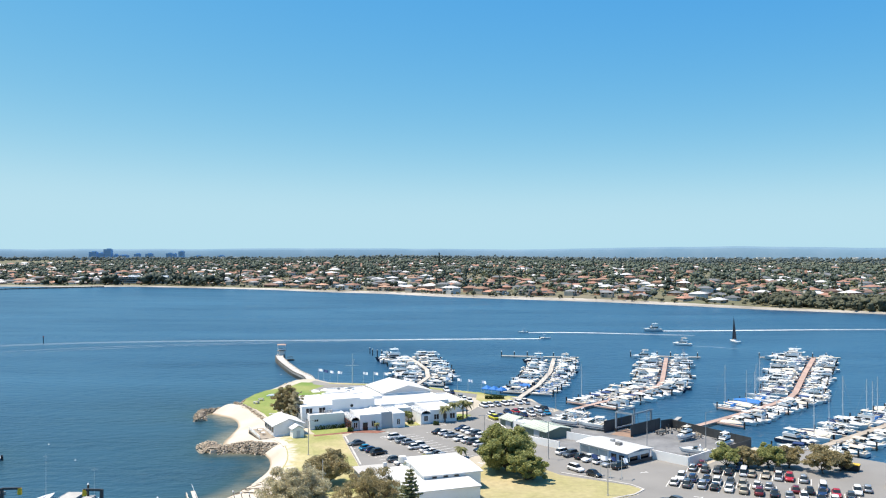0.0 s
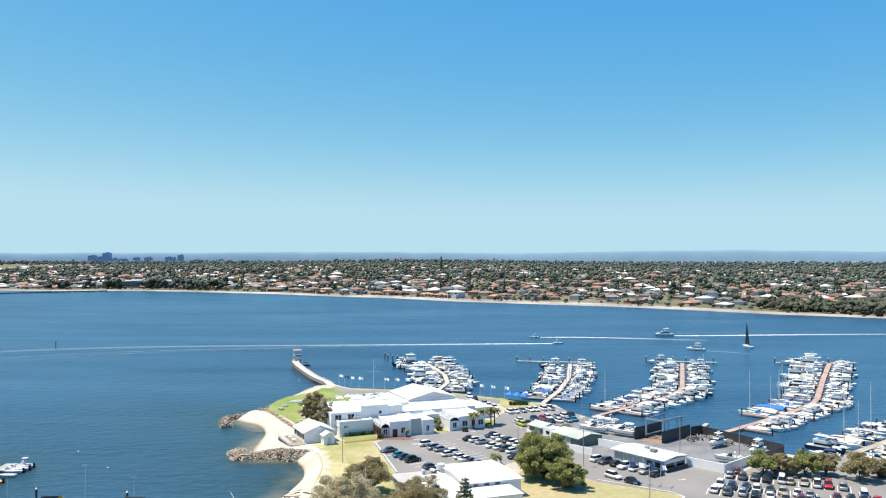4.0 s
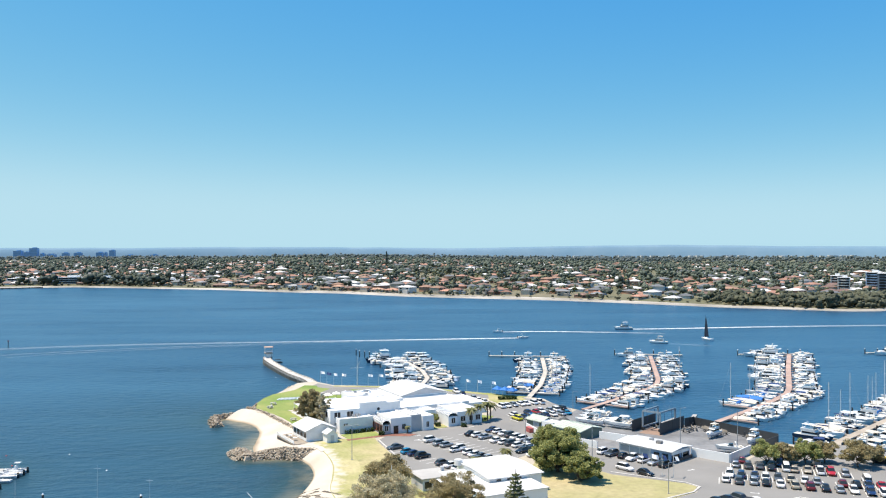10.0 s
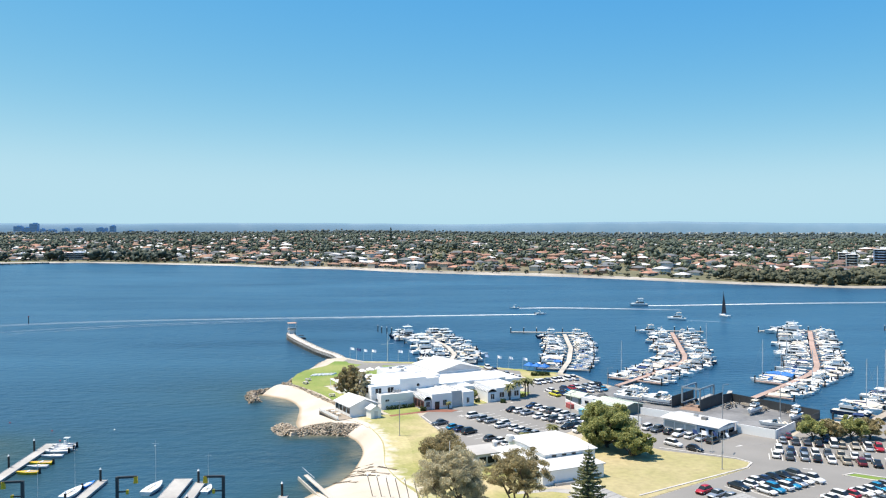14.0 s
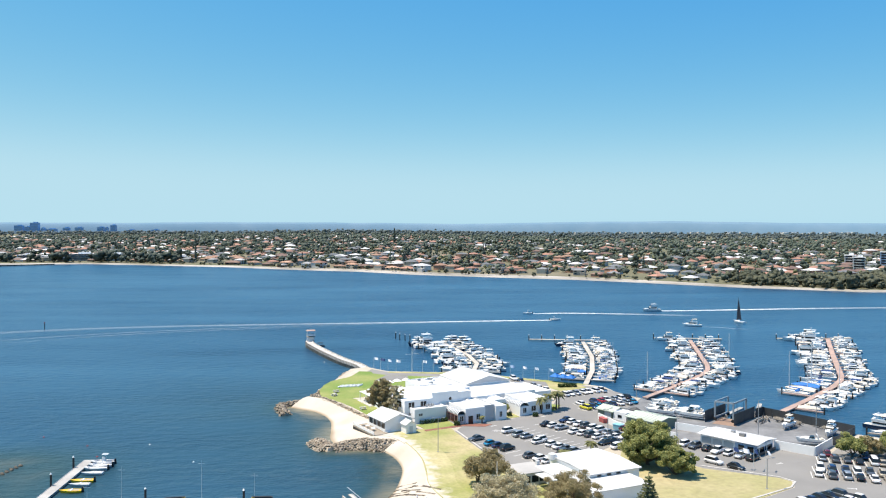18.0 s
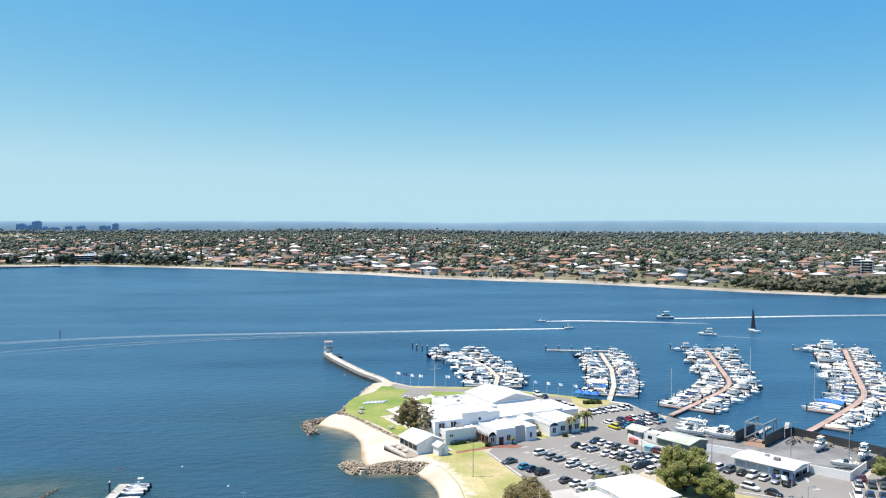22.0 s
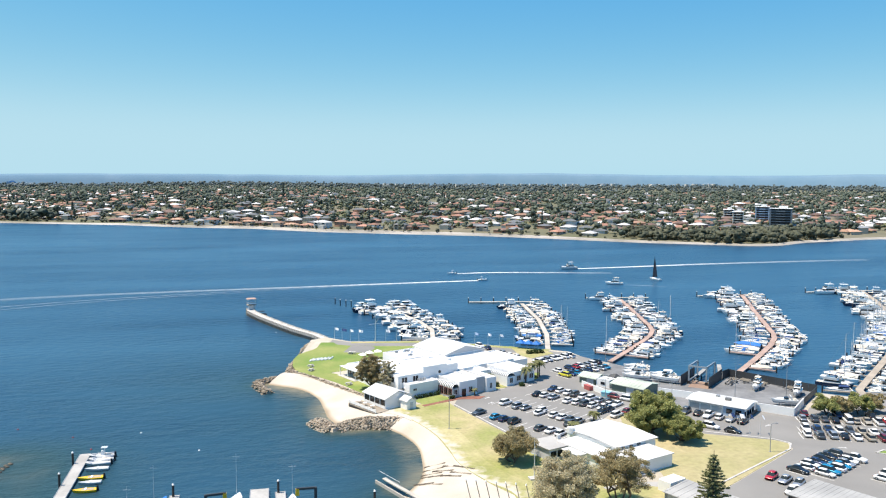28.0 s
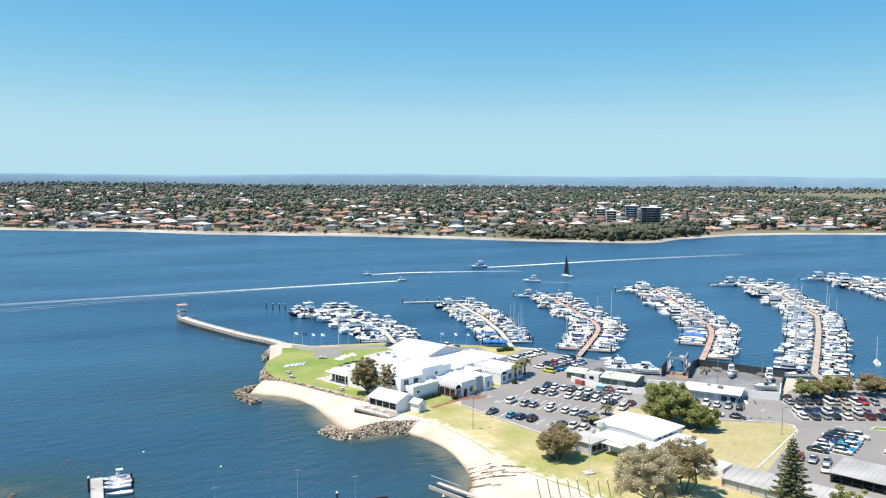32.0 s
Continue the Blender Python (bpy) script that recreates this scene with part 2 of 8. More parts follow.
def prism(bm, pts, z0, z1):
    """A solid with the plan pts (anticlockwise) from z0 to z1."""
    lo = [bm.verts.new((*p, z0)) for p in pts]
    hi = [bm.verts.new((*p, z1)) for p in pts]
    bm.faces.new(hi)
    bm.faces.new(lo[::-1])
    k = len(pts)
    for i in range(k):
        bm.faces.new((lo[i], lo[(i + 1) % k], hi[(i + 1) % k], hi[i]))


def rod(bm, a, b, r0, r1=None, n=6):
    a, b = Vector(a), Vector(b)
    r1 = r0 if r1 is None else r1
    d = (b - a).normalized()
    u = d.orthogonal().normalized()
    v = d.cross(u)
    rings = []
    for p, r in ((a, r0), (b, r1)):
        rings.append([bm.verts.new(p + r * (math.cos(6.28318 * i / n) * u + math.sin(6.28318 * i / n) * v)) for i in range(n)])
    for i in range(n):
        bm.faces.new((rings[0][i], rings[0][(i + 1) % n], rings[1][(i + 1) % n], rings[1][i]))
    bm.faces.new(rings[0][::-1])
    bm.faces.new(rings[1])


def loft(bm, rings, caps=True):
    """A skin over rings of points with equal counts."""
    vs = [[bm.verts.new(p) for p in r] for r in rings]
    k = len(vs[0])
    for a, b in zip(vs, vs[1:]):
        for i in range(k):
            bm.faces.new((a[i], a[(i + 1) % k], b[(i + 1) % k], b[i]))
    if caps:
        bm.faces.new(vs[0][::-1])
        bm.faces.new(vs[-1])


def bmesh_of(fn, *args, **kw):
    bm = bmesh.new()
    fn(bm, *args, **kw)
    return bm


def mesh_of(name, bm, material, smooth=False):
    bmesh.ops.recalc_face_normals(bm, faces=bm.faces)
    me = bpy.data.meshes.new(name)
    bm.to_mesh(me)
    bm.free()
    me.materials.append(material)
    if smooth:
        me.shade_smooth()
    return me


def part(name, bm, material, parent, label="", smooth=False):
    ob = new(name, mesh_of(name, bm, material, smooth))
    ob.parent = parent
    if label:
        ob["label"] = label
    return ob


def solo(name, bm, material, label="", category="", group="", kind="", smooth=False):
    """A top-level object that is one mesh."""
    return tagged(new(name, mesh_of(name, bm, material, smooth)), label, category, group, kind)


def thing(name, label, category, group="", x=0, y=0, z=0, rot=0):
    ob = new(name)
    ob.empty_display_size = 0.3
    ob.matrix_basis = pose(x, y, z, 0, 0, rot)
    return tagged(ob, label, category, group)


def array_mesh(name, verts, faces, material):
    """A mesh from arrays of vertices and of faces with equal corner counts."""
    me = bpy.data.meshes.new(name)
    nv, (nf, k) = len(verts), faces.shape
    me.vertices.add(nv)
    me.vertices.foreach_set("co", np.ascontiguousarray(verts, np.float32).ravel())
    me.loops.add(nf * k)
    me.loops.foreach_set("vertex_index", np.ascontiguousarray(faces, np.int32).ravel())
    me.polygons.add(nf)
    me.polygons.foreach_set("loop_start", np.arange(0, nf * k, k, dtype=np.int32))
    me.update(calc_edges=True)
    me.materials.append(material)
    return me


def ico(sub):
    bm = bmesh.new()
    bmesh.ops.create_icosphere(bm, subdivisions=sub, radius=1)
    v = np.array([x.co[:] for x in bm.verts])
    f = np.array([[x.index for x in q.verts] for q in bm.faces])
    bm.free()
    return v, f


ICO1, ICO2 = ico(1), ico(2)


def clumps(centres, radii, rng, base=ICO2, rough=0.35):
    """Many crumpled balls: vertices and triangles."""
    v, f = base
    n, k = len(centres), len(v)
    jit = 1 + rough * (rng.random((n, k, 1)) - 0.5) * 2
    allv = centres[:, None, :] + v[None] * radii[:, None, :] * jit
    allf = f[None] + (np.arange(n) * k)[:, None, None]
    return allv.reshape(-1, 3), allf.reshape(-1, 3)


def leaves(points, size, rng, tilt=0.9):
    """A small four-cornered leaf spray at each point, turned at random."""
    n = len(points)
    a = rng.normal(size=(n, 3))
    a[:, 2] *= tilt
    a /= np.linalg.norm(a, axis=1)[:, None]
    b = np.cross(a, rng.normal(size=(n, 3)))
    b /= np.linalg.norm(b, axis=1)[:, None]
    s = size * (0.6 + 0.8 * rng.random((n, 1)))
    q = np.stack([points + a * s, points + b * s * 0.55, points - a * s, points - b * s * 0.55], 1)
    return q.reshape(-1, 3), np.arange(4 * n).reshape(n, 4)


def along(line, step, start=0.0):
    """Points and headings (degrees) every step metres along a line of points."""
    out, left = [], start
    for (x0, y0), (x1, y1) in zip(line, line[1:]):
        d = math.hypot(x1 - x0, y1 - y0)
        while left <= d:
            k = left / d
            out.append((x0 + k * (x1 - x0), y0 + k * (y1 - y0), math.degrees(math.atan2(y1 - y0, x1 - x0))))
            left += step
        left -= d
    return out


def curve_through(line, n=8):
    """A smooth line through the points."""
    p = [Vector((*q, 0)) for q in line]
    p = [2 * p[0] - p[1]] + p + [2 * p[-1] - p[-2]]
    out = []
    for i in range(1, len(p) - 2):
        for k in range(n):
            t = k / n
            a, b, c, d = p[i - 1 : i + 3]
            q = 0.5 * (2 * b + (c - a) * t + (2 * a - 5 * b + 4 * c - d) * t * t + (3 * b - a - 3 * c + d) * t ** 3)
            out.append((q.x, q.y))
    return out + [tuple(line[-1])]


def offset_line(line, d):
    """The line moved d metres to its left."""
    out = []
    for i, p in enumerate(line):
        a, b = Vector(line[max(i - 1, 0)]), Vector(line[min(i + 1, len(line) - 1)])
        t = (b - a).normalized()
        out.append((p[0] - t.y * d, p[1] + t.x * d))
    return out


def ribbon(bm, line, w, z0, z1):
    """A solid band of width w along a line, from z0 to z1."""
    l, r = offset_line(line, w / 2), offset_line(line, -w / 2)
    rings = []
    for a, b in zip(l, r):
        rings.append([(*a, z0), (*b, z0), (*b, z1), (*a, z1)])
    loft(bm, rings)


# ---- water ----
GROUND = 2.6
BEACH_A = curve_through([(-75.4, 263.8), (-66.5, 255.9), (-62, 245), (-61.1, 233.2), (-60.6, 223.3), (-57.6, 213.4)])
BEACH_B = curve_through([(-57.6, 213.4), (-50.7, 213.4), (-45.3, 208.5), (-42.3, 197.6), (-42.8, 187.7), (-45.7, 174.9), (-51.7, 166), (-61.6, 148.2), (-73.4, 118.6), (-84.3, 79.1), (-94.2, 29.7)])
SHORE = BEACH_A[:-1] + BEACH_B


def water_material():
    m = bpy.data.materials.new("river_water")
    m.use_nodes = True
    n, l = m.node_tree.nodes, m.node_tree.links
    b = n["Principled BSDF"]
    b.inputs["Roughness"].default_value = 0.28
    b.inputs["IOR"].default_value = 1.33
    b.inputs["Specular IOR Level"].default_value = 0.32
    geo = n.new("ShaderNodeNewGeometry")
    mp = n.new("ShaderNodeMapping")
    mp.inputs["Scale"].default_value, mp.inputs["Rotation"].default_value = (0.8, 1.5, 1.0), (0, 0, 0.2)
    l.new(geo.outputs["Position"], mp.inputs["Vector"])
    big = n.new("ShaderNodeTexNoise")
    big.inputs["Scale"].default_value, big.inputs["Detail"].default_value = 0.009, 5
    wind = n.new("ShaderNodeMapping")
    wind.inputs["Scale"].default_value, wind.inputs["Rotation"].default_value = (0.5, 1.9, 1.0), (0, 0, -0.25)
    l.new(geo.outputs["Position"], wind.inputs["Vector"])
    l.new(wind.outputs[0], big.inputs["Vector"])
    deep = n.new("ShaderNodeMix")
    deep.data_type = "RGBA"
    deep.inputs[6].default_value, deep.inputs[7].default_value = (0.010, 0.048, 0.102, 1), (0.026, 0.088, 0.160, 1)
    band = n.new("ShaderNodeMapRange")
    band.inputs[1].default_value, band.inputs[2].default_value = 0.32, 0.68
    l.new(big.outputs["Fac"], band.inputs[0])
    l.new(band.outputs[0], deep.inputs[0])
    att = n.new("ShaderNodeAttribute")
    att.attribute_name = "shallow"
    weed = n.new("ShaderNodeTexNoise")
    weed.inputs["Scale"].default_value, weed.inputs["Detail"].default_value = 0.05, 5
    l.new(geo.outputs["Position"], weed.inputs["Vector"])
    bed = n.new("ShaderNodeMix")
    bed.data_type = "RGBA"
    bed.inputs[6].default_value, bed.inputs[7].default_value = (0.035, 0.06, 0.06, 1), (0.26, 0.22, 0.13, 1)
    wr = n.new("ShaderNodeMapRange")
    wr.inputs[1].default_value, wr.inputs[2].default_value = 0.42, 0.6
    l.new(weed.outputs["Fac"], wr.inputs[0])
    l.new(wr.outputs[0], bed.inputs[0])
    teal, mix = n.new("ShaderNodeMix"), n.new("ShaderNodeMix")
    for k, (node, lo, hi) in enumerate(((teal, 0.0, 0.4), (mix, 0.4, 0.95))):
        node.data_type = "RGBA"
        mr = n.new("ShaderNodeMapRange")
        mr.inputs[1].default_value, mr.inputs[2].default_value = lo, hi
        l.new(att.outputs["Fac"], mr.inputs[0])
        l.new(mr.outputs[0], node.inputs[0])
    l.new(deep.outputs[2], teal.inputs[6])
    teal.inputs[7].default_value = (0.022, 0.052, 0.060, 1)
    l.new(teal.outputs[2], mix.inputs[6])
    l.new(bed.outputs[2], mix.inputs[7])
    l.new(mix.outputs[2], b.inputs["Base Color"])
    hs = []
    for sc, de in ((0.8, 4), (0.22, 3)):
        w = n.new("ShaderNodeTexNoise")
        w.inputs["Scale"].default_value, w.inputs["Detail"].default_value = sc, de
        l.new(mp.outputs[0], w.inputs["Vector"])
        hs.append(w)
    ad = n.new("ShaderNodeMath")
    ad.operation = "MULTIPLY_ADD"
    ad.inputs[1].default_value = 3.0
    l.new(hs[1].outputs["Fac"], ad.inputs[0])
    l.new(hs[0].outputs["Fac"], ad.inputs[2])
    bp = n.new("ShaderNodeBump")
    bp.inputs["Distance"].default_value = 0.42
    gust, gr = n.new("ShaderNodeTexNoise"), n.new("ShaderNodeMapRange")
    gust.inputs["Scale"].default_value, gust.inputs["Detail"].default_value = 0.022, 5
    st = n.new("ShaderNodeMapping")
    st.inputs["Scale"].default_value = (0.45, 2.2, 1.0)
    l.new(geo.outputs["Position"], st.inputs["Vector"])
    l.new(st.outputs[0], gust.inputs["Vector"])
    gr.inputs[1].default_value, gr.inputs[2].default_value, gr.inputs[3].default_value, gr.inputs[4].default_value = 0.35, 0.65, 0.15, 0.8
    l.new(gust.outputs["Fac"], gr.inputs[0])
    l.new(gr.outputs[0], bp.inputs["Strength"])
    l.new(ad.outputs[0], bp.inputs["Height"])
    l.new(bp.outputs[0], b.inputs["Normal"])
    return m


def make_water():
    xs = np.concatenate([np.linspace(-5000, -300, 20), np.arange(-280, 340, 4.0), np.linspace(360, 5000, 20)])
    ys = np.concatenate([np.linspace(-600, 10, 8), np.arange(20, 440, 4.0), np.linspace(460, 1700, 30)])
    X, Y = np.meshgrid(xs, ys)
    nx, ny = len(xs), len(ys)
    v = np.stack([X, Y, np.zeros_like(X)], -1).reshape(-1, 3)
    i = (np.arange(ny - 1)[:, None] * nx + np.arange(nx - 1)[None]).ravel()
    f = np.stack([i, i + 1, i + nx + 1, i + nx], 1)
    me = array_mesh("water", v, f, water_material())
    d = np.full(len(v), 1e9)
    for p in SHORE[::2]:
        d = np.minimum(d, np.hypot(v[:, 0] - p[0], v[:, 1] - p[1]))
    spot = np.exp(-(((v[:, 0] + 128) / 22) ** 2 + ((v[:, 1] - 176) / 30) ** 2)) + 1.15 * np.exp(-(((v[:, 0] + 142) / 22) ** 2 + ((v[:, 1] - 206) / 15) ** 2))
    d = np.where((v[:, 1] > 275) & (v[:, 0] > -60), 1e9, d)
    sh = np.clip(0.66 * np.exp(-d / 3.6) + 0.3 * np.exp(-d / 60.0) + 0.32 * spot, 0, 0.95)
    a = me.attributes.new("shallow", "FLOAT", "POINT")
    a.data.foreach_set("value", sh.astype(np.float32))
    tagged(new("water", me), "rippled blue river water, greener in the shallows", "water", kind="structure")


make_water()

# ---- near land ----
from mathutils.bvhtree import BVHTree

BASIN = [(-51.7, 322.1), (-43.8, 312.2), (-28, 309.3), (-12.2, 307.3), (-0.3, 298.4), (23.4, 282.6), (30.3, 276.7), (32.3, 264.8), (37.2, 256.9), (43.2, 243.1), (51, 234.5), (53, 228.5), (56.5, 224.5), (66, 232), (80, 208), (92, 196), (104, 187), (126, 170), (150, 146), (200, 90), (240, 30)]
EDGE_B = curve_through([(-42.6, 214), (-39.4, 204.2), (-37.6, 194.7), (-37.2, 184.8), (-37.0, 174.9), (-34.2, 164), (-31, 156.1)], 5)
LAWN_EDGE = [(-61.6, 301.4), (-65.5, 284.6), (-63.5, 270.7), (-65.5, 262.8), (-57.6, 252), (-51.7, 242.1), (-48.7, 233.2), (-46.7, 223.3), (-42.6, 214), (-39.4, 204.2), (-37.6, 194.7), (-37.2, 184.8), (-37.2, 174.9), (-33.8, 164), (-31, 156.1), (-31.5, 138.3), (-41.8, 108.7), (-49.7, 69.2), (-54.6, 19.8)]


def make_land():
    inner = LAWN_EDGE
    ring = inner[::-1] + [(-58, 318)] + BASIN + [(240, -60), (-60, -60)]
    bm = bmesh.new()
    prism(bm, ring, -2.5, GROUND)
    bm.normal_update()
    bmesh.ops.triangulate(bm, faces=[f for f in bm.faces if len(f.verts) > 4])
    solo("ground", bm, EARTH, "flat made ground of the yacht club point", "ground", kind="structure")
    # beach slopes from the lawn's edge into the water
    def strip(name, water, lawn, label):
        bm = bmesh.new()
        n = 60
        def res(line):
            line = [Vector(p) for p in line]
            acc = [0]
            for a, b in zip(line, line[1:]):
                acc.append(acc[-1] + (b - a).length)
            out = []
            for k in range(n + 1):
                s = acc[-1] * k / n
                i = max(j for j in range(len(acc) - 1) if acc[j] <= s + 1e-6)
                out.append(line[i].lerp(line[i + 1], (s - acc[i]) / (acc[i + 1] - acc[i])))
            return out
        w, la = res(water), res(lawn)
        rows = []
        for k in range(n + 1):
            out = w[k] + (w[k] - la[k]).normalized() * 7
            row = []
            for t, z in ((-1, -1.4), (0, -0.02), (0.1, 0.4), (0.3, 1.15), (0.5, 1.75), (0.72, GROUND - 0.28), (0.88, GROUND - 0.06), (1.0, GROUND + 0.02), (1.12, GROUND + 0.012)):
                p = out.lerp(w[k], 1 + t) if t < 0 else w[k].lerp(la[k], t)
                row.append(bm.verts.new((p.x, p.y, z + (0.08 * noise.noise((p.x * 0.3, p.y * 0.3, 0)) if 0 < t < 1 else 0))))
            rows.append(row)
        for a, b in zip(rows, rows[1:]):
            for i in range(len(a) - 1):
                bm.faces.new((a[i], a[i + 1], b[i + 1], b[i]))
        tree_of_faces = BVHTree.FromBMesh(bm)
        solo(name, bm, SAND, label, "beach", kind="structure", smooth=True)
        return tree_of_faces
    strip("beach", BEACH_A, [(-70.6, 267.6), (-64.6, 263.2), (-57.6, 252), (-51.7, 242.1), (-48.7, 233.2), (-46.7, 223.3), (-45.7, 213.4)], "pale curved sand beach between two rock groynes")
    return strip("beach", BEACH_B, [(-49.0, 216.6)] + EDGE_B + [(-31.5, 138.3), (-41.8, 108.7), (-49.7, 69.2), (-54.6, 19.8)], "wide pale sand beach with trolley tracks")


SAND_B = make_land()


def sheet(name, pts, z, material, label, category, thick=0.3):
    bm = bmesh.new()
    prism(bm, pts, z - thick, z)
    bm.normal_update()
    bmesh.ops.triangulate(bm, faces=[f for f in bm.faces if len(f.verts) > 4])
    return solo(name, bm, material, label, category, kind="structure")


LOT = [(-27, 219.4), (-19.1, 187.7), (-9.2, 181.8), (11.6, 202.6), (27.4, 227.3), (33.3, 243.1), (35.3, 258.9), (29.3, 274.7), (23.4, 279.6), (13.5, 268.8), (5.6, 247), (-8.2, 233.2), (-24, 226.3)]
sheet("asphalt_car_park", LOT, GROUND + 0.03, ASPHALT, "worn grey asphalt car park in front of the clubhouse", "car park")
ROAD = [(9.6, 148.2), (40.2, 167), (42.2, 170.9), (40.2, 173.9), (26.4, 181.8), (11.6, 202.6), (27.4, 227.3), (51.1, 211.5), (59, 187.7), (66.9, 195.6), (93.6, 204.5), (124.2, 171.9), (147.9, 138.3), (187.4, 79.1), (197.3, 19.8), (59, 19.8), (9.6, 118.6)]
sheet("asphalt_car_park", ROAD, GROUND + 0.03, ASPHALT, "large worn grey asphalt car park by the hardstand", "car park")
sheet("lawn", EDGE_B[::-1] + [(-46.7, 223.3), (-39.8, 221.3), (-28, 225.3), (-27.2, 219.4), (-19.3, 187.7), (-9.2, 181.8), (-7.2, 158.1), (9.6, 148.2), (8.6, 118.6), (-41.8, 108.7), (-31.5, 138.3)], GROUND + 0.06, LAWN, "dry patchy yellow-green lawn beside the beach", "lawn")
sheet("lawn", [(13.5, 201.6), (26.4, 181.8), (40.2, 173.5), (41.7, 170.9), (39.8, 167), (10.1, 148.7), (2.7, 158.1), (8.6, 187.7)], GROUND + 0.06, DRY, "dry yellow lawn inside a white kerb", "lawn")
sheet("lawn", [(-50.1, 311.5), (-54.6, 312.4), (-57.0, 303.4), (-58.6, 300.2), (-60.4, 298.4), (-64.2, 293.4), (-66.4, 286), (-67.2, 277.0), (-66.2, 266.5), (-59.4, 258.2), (-55.4, 251.1), (-52.4, 244), (-49.5, 237), (-45, 238), (-46, 252), (-56, 264), (-42, 270), (-30, 275.5), (-12, 284), (-6, 283.5), (-14.5, 297), (-30, 300), (-44, 303.6), (-49.3, 307.6)], GROUND + 0.06, LUSH, "green watered lawn on the point", "lawn")
sheet("sand_patch", [(-51.2, 309), (-51.6, 314), (-56.4, 314.4), (-59.6, 303), (-59.8, 298.6), (-57.0, 299.0), (-53.2, 303)][::-1], GROUND + 0.05, SAND, "small patch of pale sand behind the rocks", "beach")
sheet("asphalt_apron", [(43.6, 190.4), (49, 184), (59.4, 187.4), (57.2, 189.2), (50.6, 196.0)], GROUND + 0.037, ASPHALT, "grey asphalt strip at the foot of a white wall", "paving")


sheet("sand_patch", [(-48.2, 222.2), (-47.4, 217.4), (-44.4, 215.0), (-42.4, 211.8), (-41.2, 208.5), (-40.0, 210.5), (-41.2, 213.8), (-43.6, 216.9), (-45.5, 219.8)], GROUND + 0.1, SAND, "bare pale sand behind the groyne's root", "beach")


def sandy_edge(name, line, w_in, w_out, label):
    """Thin grass running out into sand along the lawn's edge."""
    m = MATS.get("grass_into_sand")
    if not m:
        m = mat("grass_into_sand", (0.25, 0.255, 0.085), 0.95, var=0.3, scale=1.4, scale2=0.085, bump=0.3, space="World", color2=(0.47, 0.40, 0.23))
        n, l = m.node_tree.nodes, m.node_tree.links
        b = n["Principled BSDF"]
        old = b.inputs["Base Color"].links[0].from_socket
        att, noi, geo, add, mr, mix = n.new("ShaderNodeAttribute"), n.new("ShaderNodeTexNoise"), n.new("ShaderNodeNewGeometry"), n.new("ShaderNodeMath"), n.new("ShaderNodeMapRange"), n.new("ShaderNodeMix")
        att.attribute_name = "grass"
        noi.inputs["Scale"].default_value, noi.inputs["Detail"].default_value = 0.45, 6
        l.new(geo.outputs["Position"], noi.inputs["Vector"])
        l.new(att.outputs["Fac"], add.inputs[0])
        l.new(noi.outputs["Fac"], add.inputs[1])
        l.new(add.outputs[0], mr.inputs[0])
        mr.inputs[1].default_value, mr.inputs[2].default_value = 0.88, 1.16
        mix.data_type = "RGBA"
        mix.inputs[6].default_value = (0.50, 0.45, 0.38, 1)
        l.new(mr.outputs[0], mix.inputs[0])
        l.new(old, mix.inputs[7])
        l.new(mix.outputs[2], b.inputs["Base Color"])
    pts = curve_through(line, 6)
    cols = (-w_out, -w_out * 0.5, 0.0, w_in * 0.33, w_in * 0.66, w_in)
    rows = [offset_line(pts, c) for c in cols]
    bm, grass, prev = bmesh.new(), [], None
    for i in range(len(pts)):
        q = []
        for j, c in enumerate(cols):
            z = GROUND + (0.085 if j > 2 else 0.07 if j == 2 else -0.01 if j == 1 else -0.4)
            q.append(bm.verts.new((*rows[j][i], z)))
            grass.append(j / (len(cols) - 1))
        if prev:
            for j in range(len(cols) - 1):
                bm.faces.new((prev[j], prev[j + 1], q[j + 1], q[j]))
        prev = q
    ob = solo(name, bm, m, label, "lawn", kind="structure", smooth=True)
    ob.data.attributes.new("grass", "FLOAT", "POINT").data.foreach_set("value", np.array(grass, np.float32))


sandy_edge("lawn_edge", [(-45.4, 220.0), (-42.3, 214), (-39.1, 204.2), (-37.2, 194.7), (-36.8, 184.8), (-36.8, 174.9), (-33.8, 164), (-30.6, 156.1), (-31.1, 138.3)], 6.0, 1.1, "thin dry grass running out into the sand")


# ---- far shore ----
FS_X = [-5000, -1600, -900, -640, -595, -476, -372, -247, -160, -69, 0, 82, 169, 219, 259, 304, 346, 390, 417, 465, 569, 649, 750, 1000, 2000, 5000]
FS_Y = [1500, 1400, 1300, 1265, 1257, 1267, 1222, 1160, 1091, 1041, 971, 919, 870, 828, 789, 746, 720, 688, 687, 714, 739, 731, 690, 640, 500, 300]


def far_shore(x):
    return np.interp(x, FS_X, FS_Y)


def far_height(x, d):
    """Height of the far land d metres behind its beach."""
    rise = np.interp(d, [-30, 0, 6, 30, 60, 300, 700, 1500, 6000], [-2, 0, 0.6, 1.6, 3, 13, 24, 27, 22])
    flat = np.interp(x, [-700, -200, 300, 700], [0.7, 1.0, 0.85, 0.5])
    return np.where(d > 30, 1.6 + (rise - 1.6) * flat, rise)


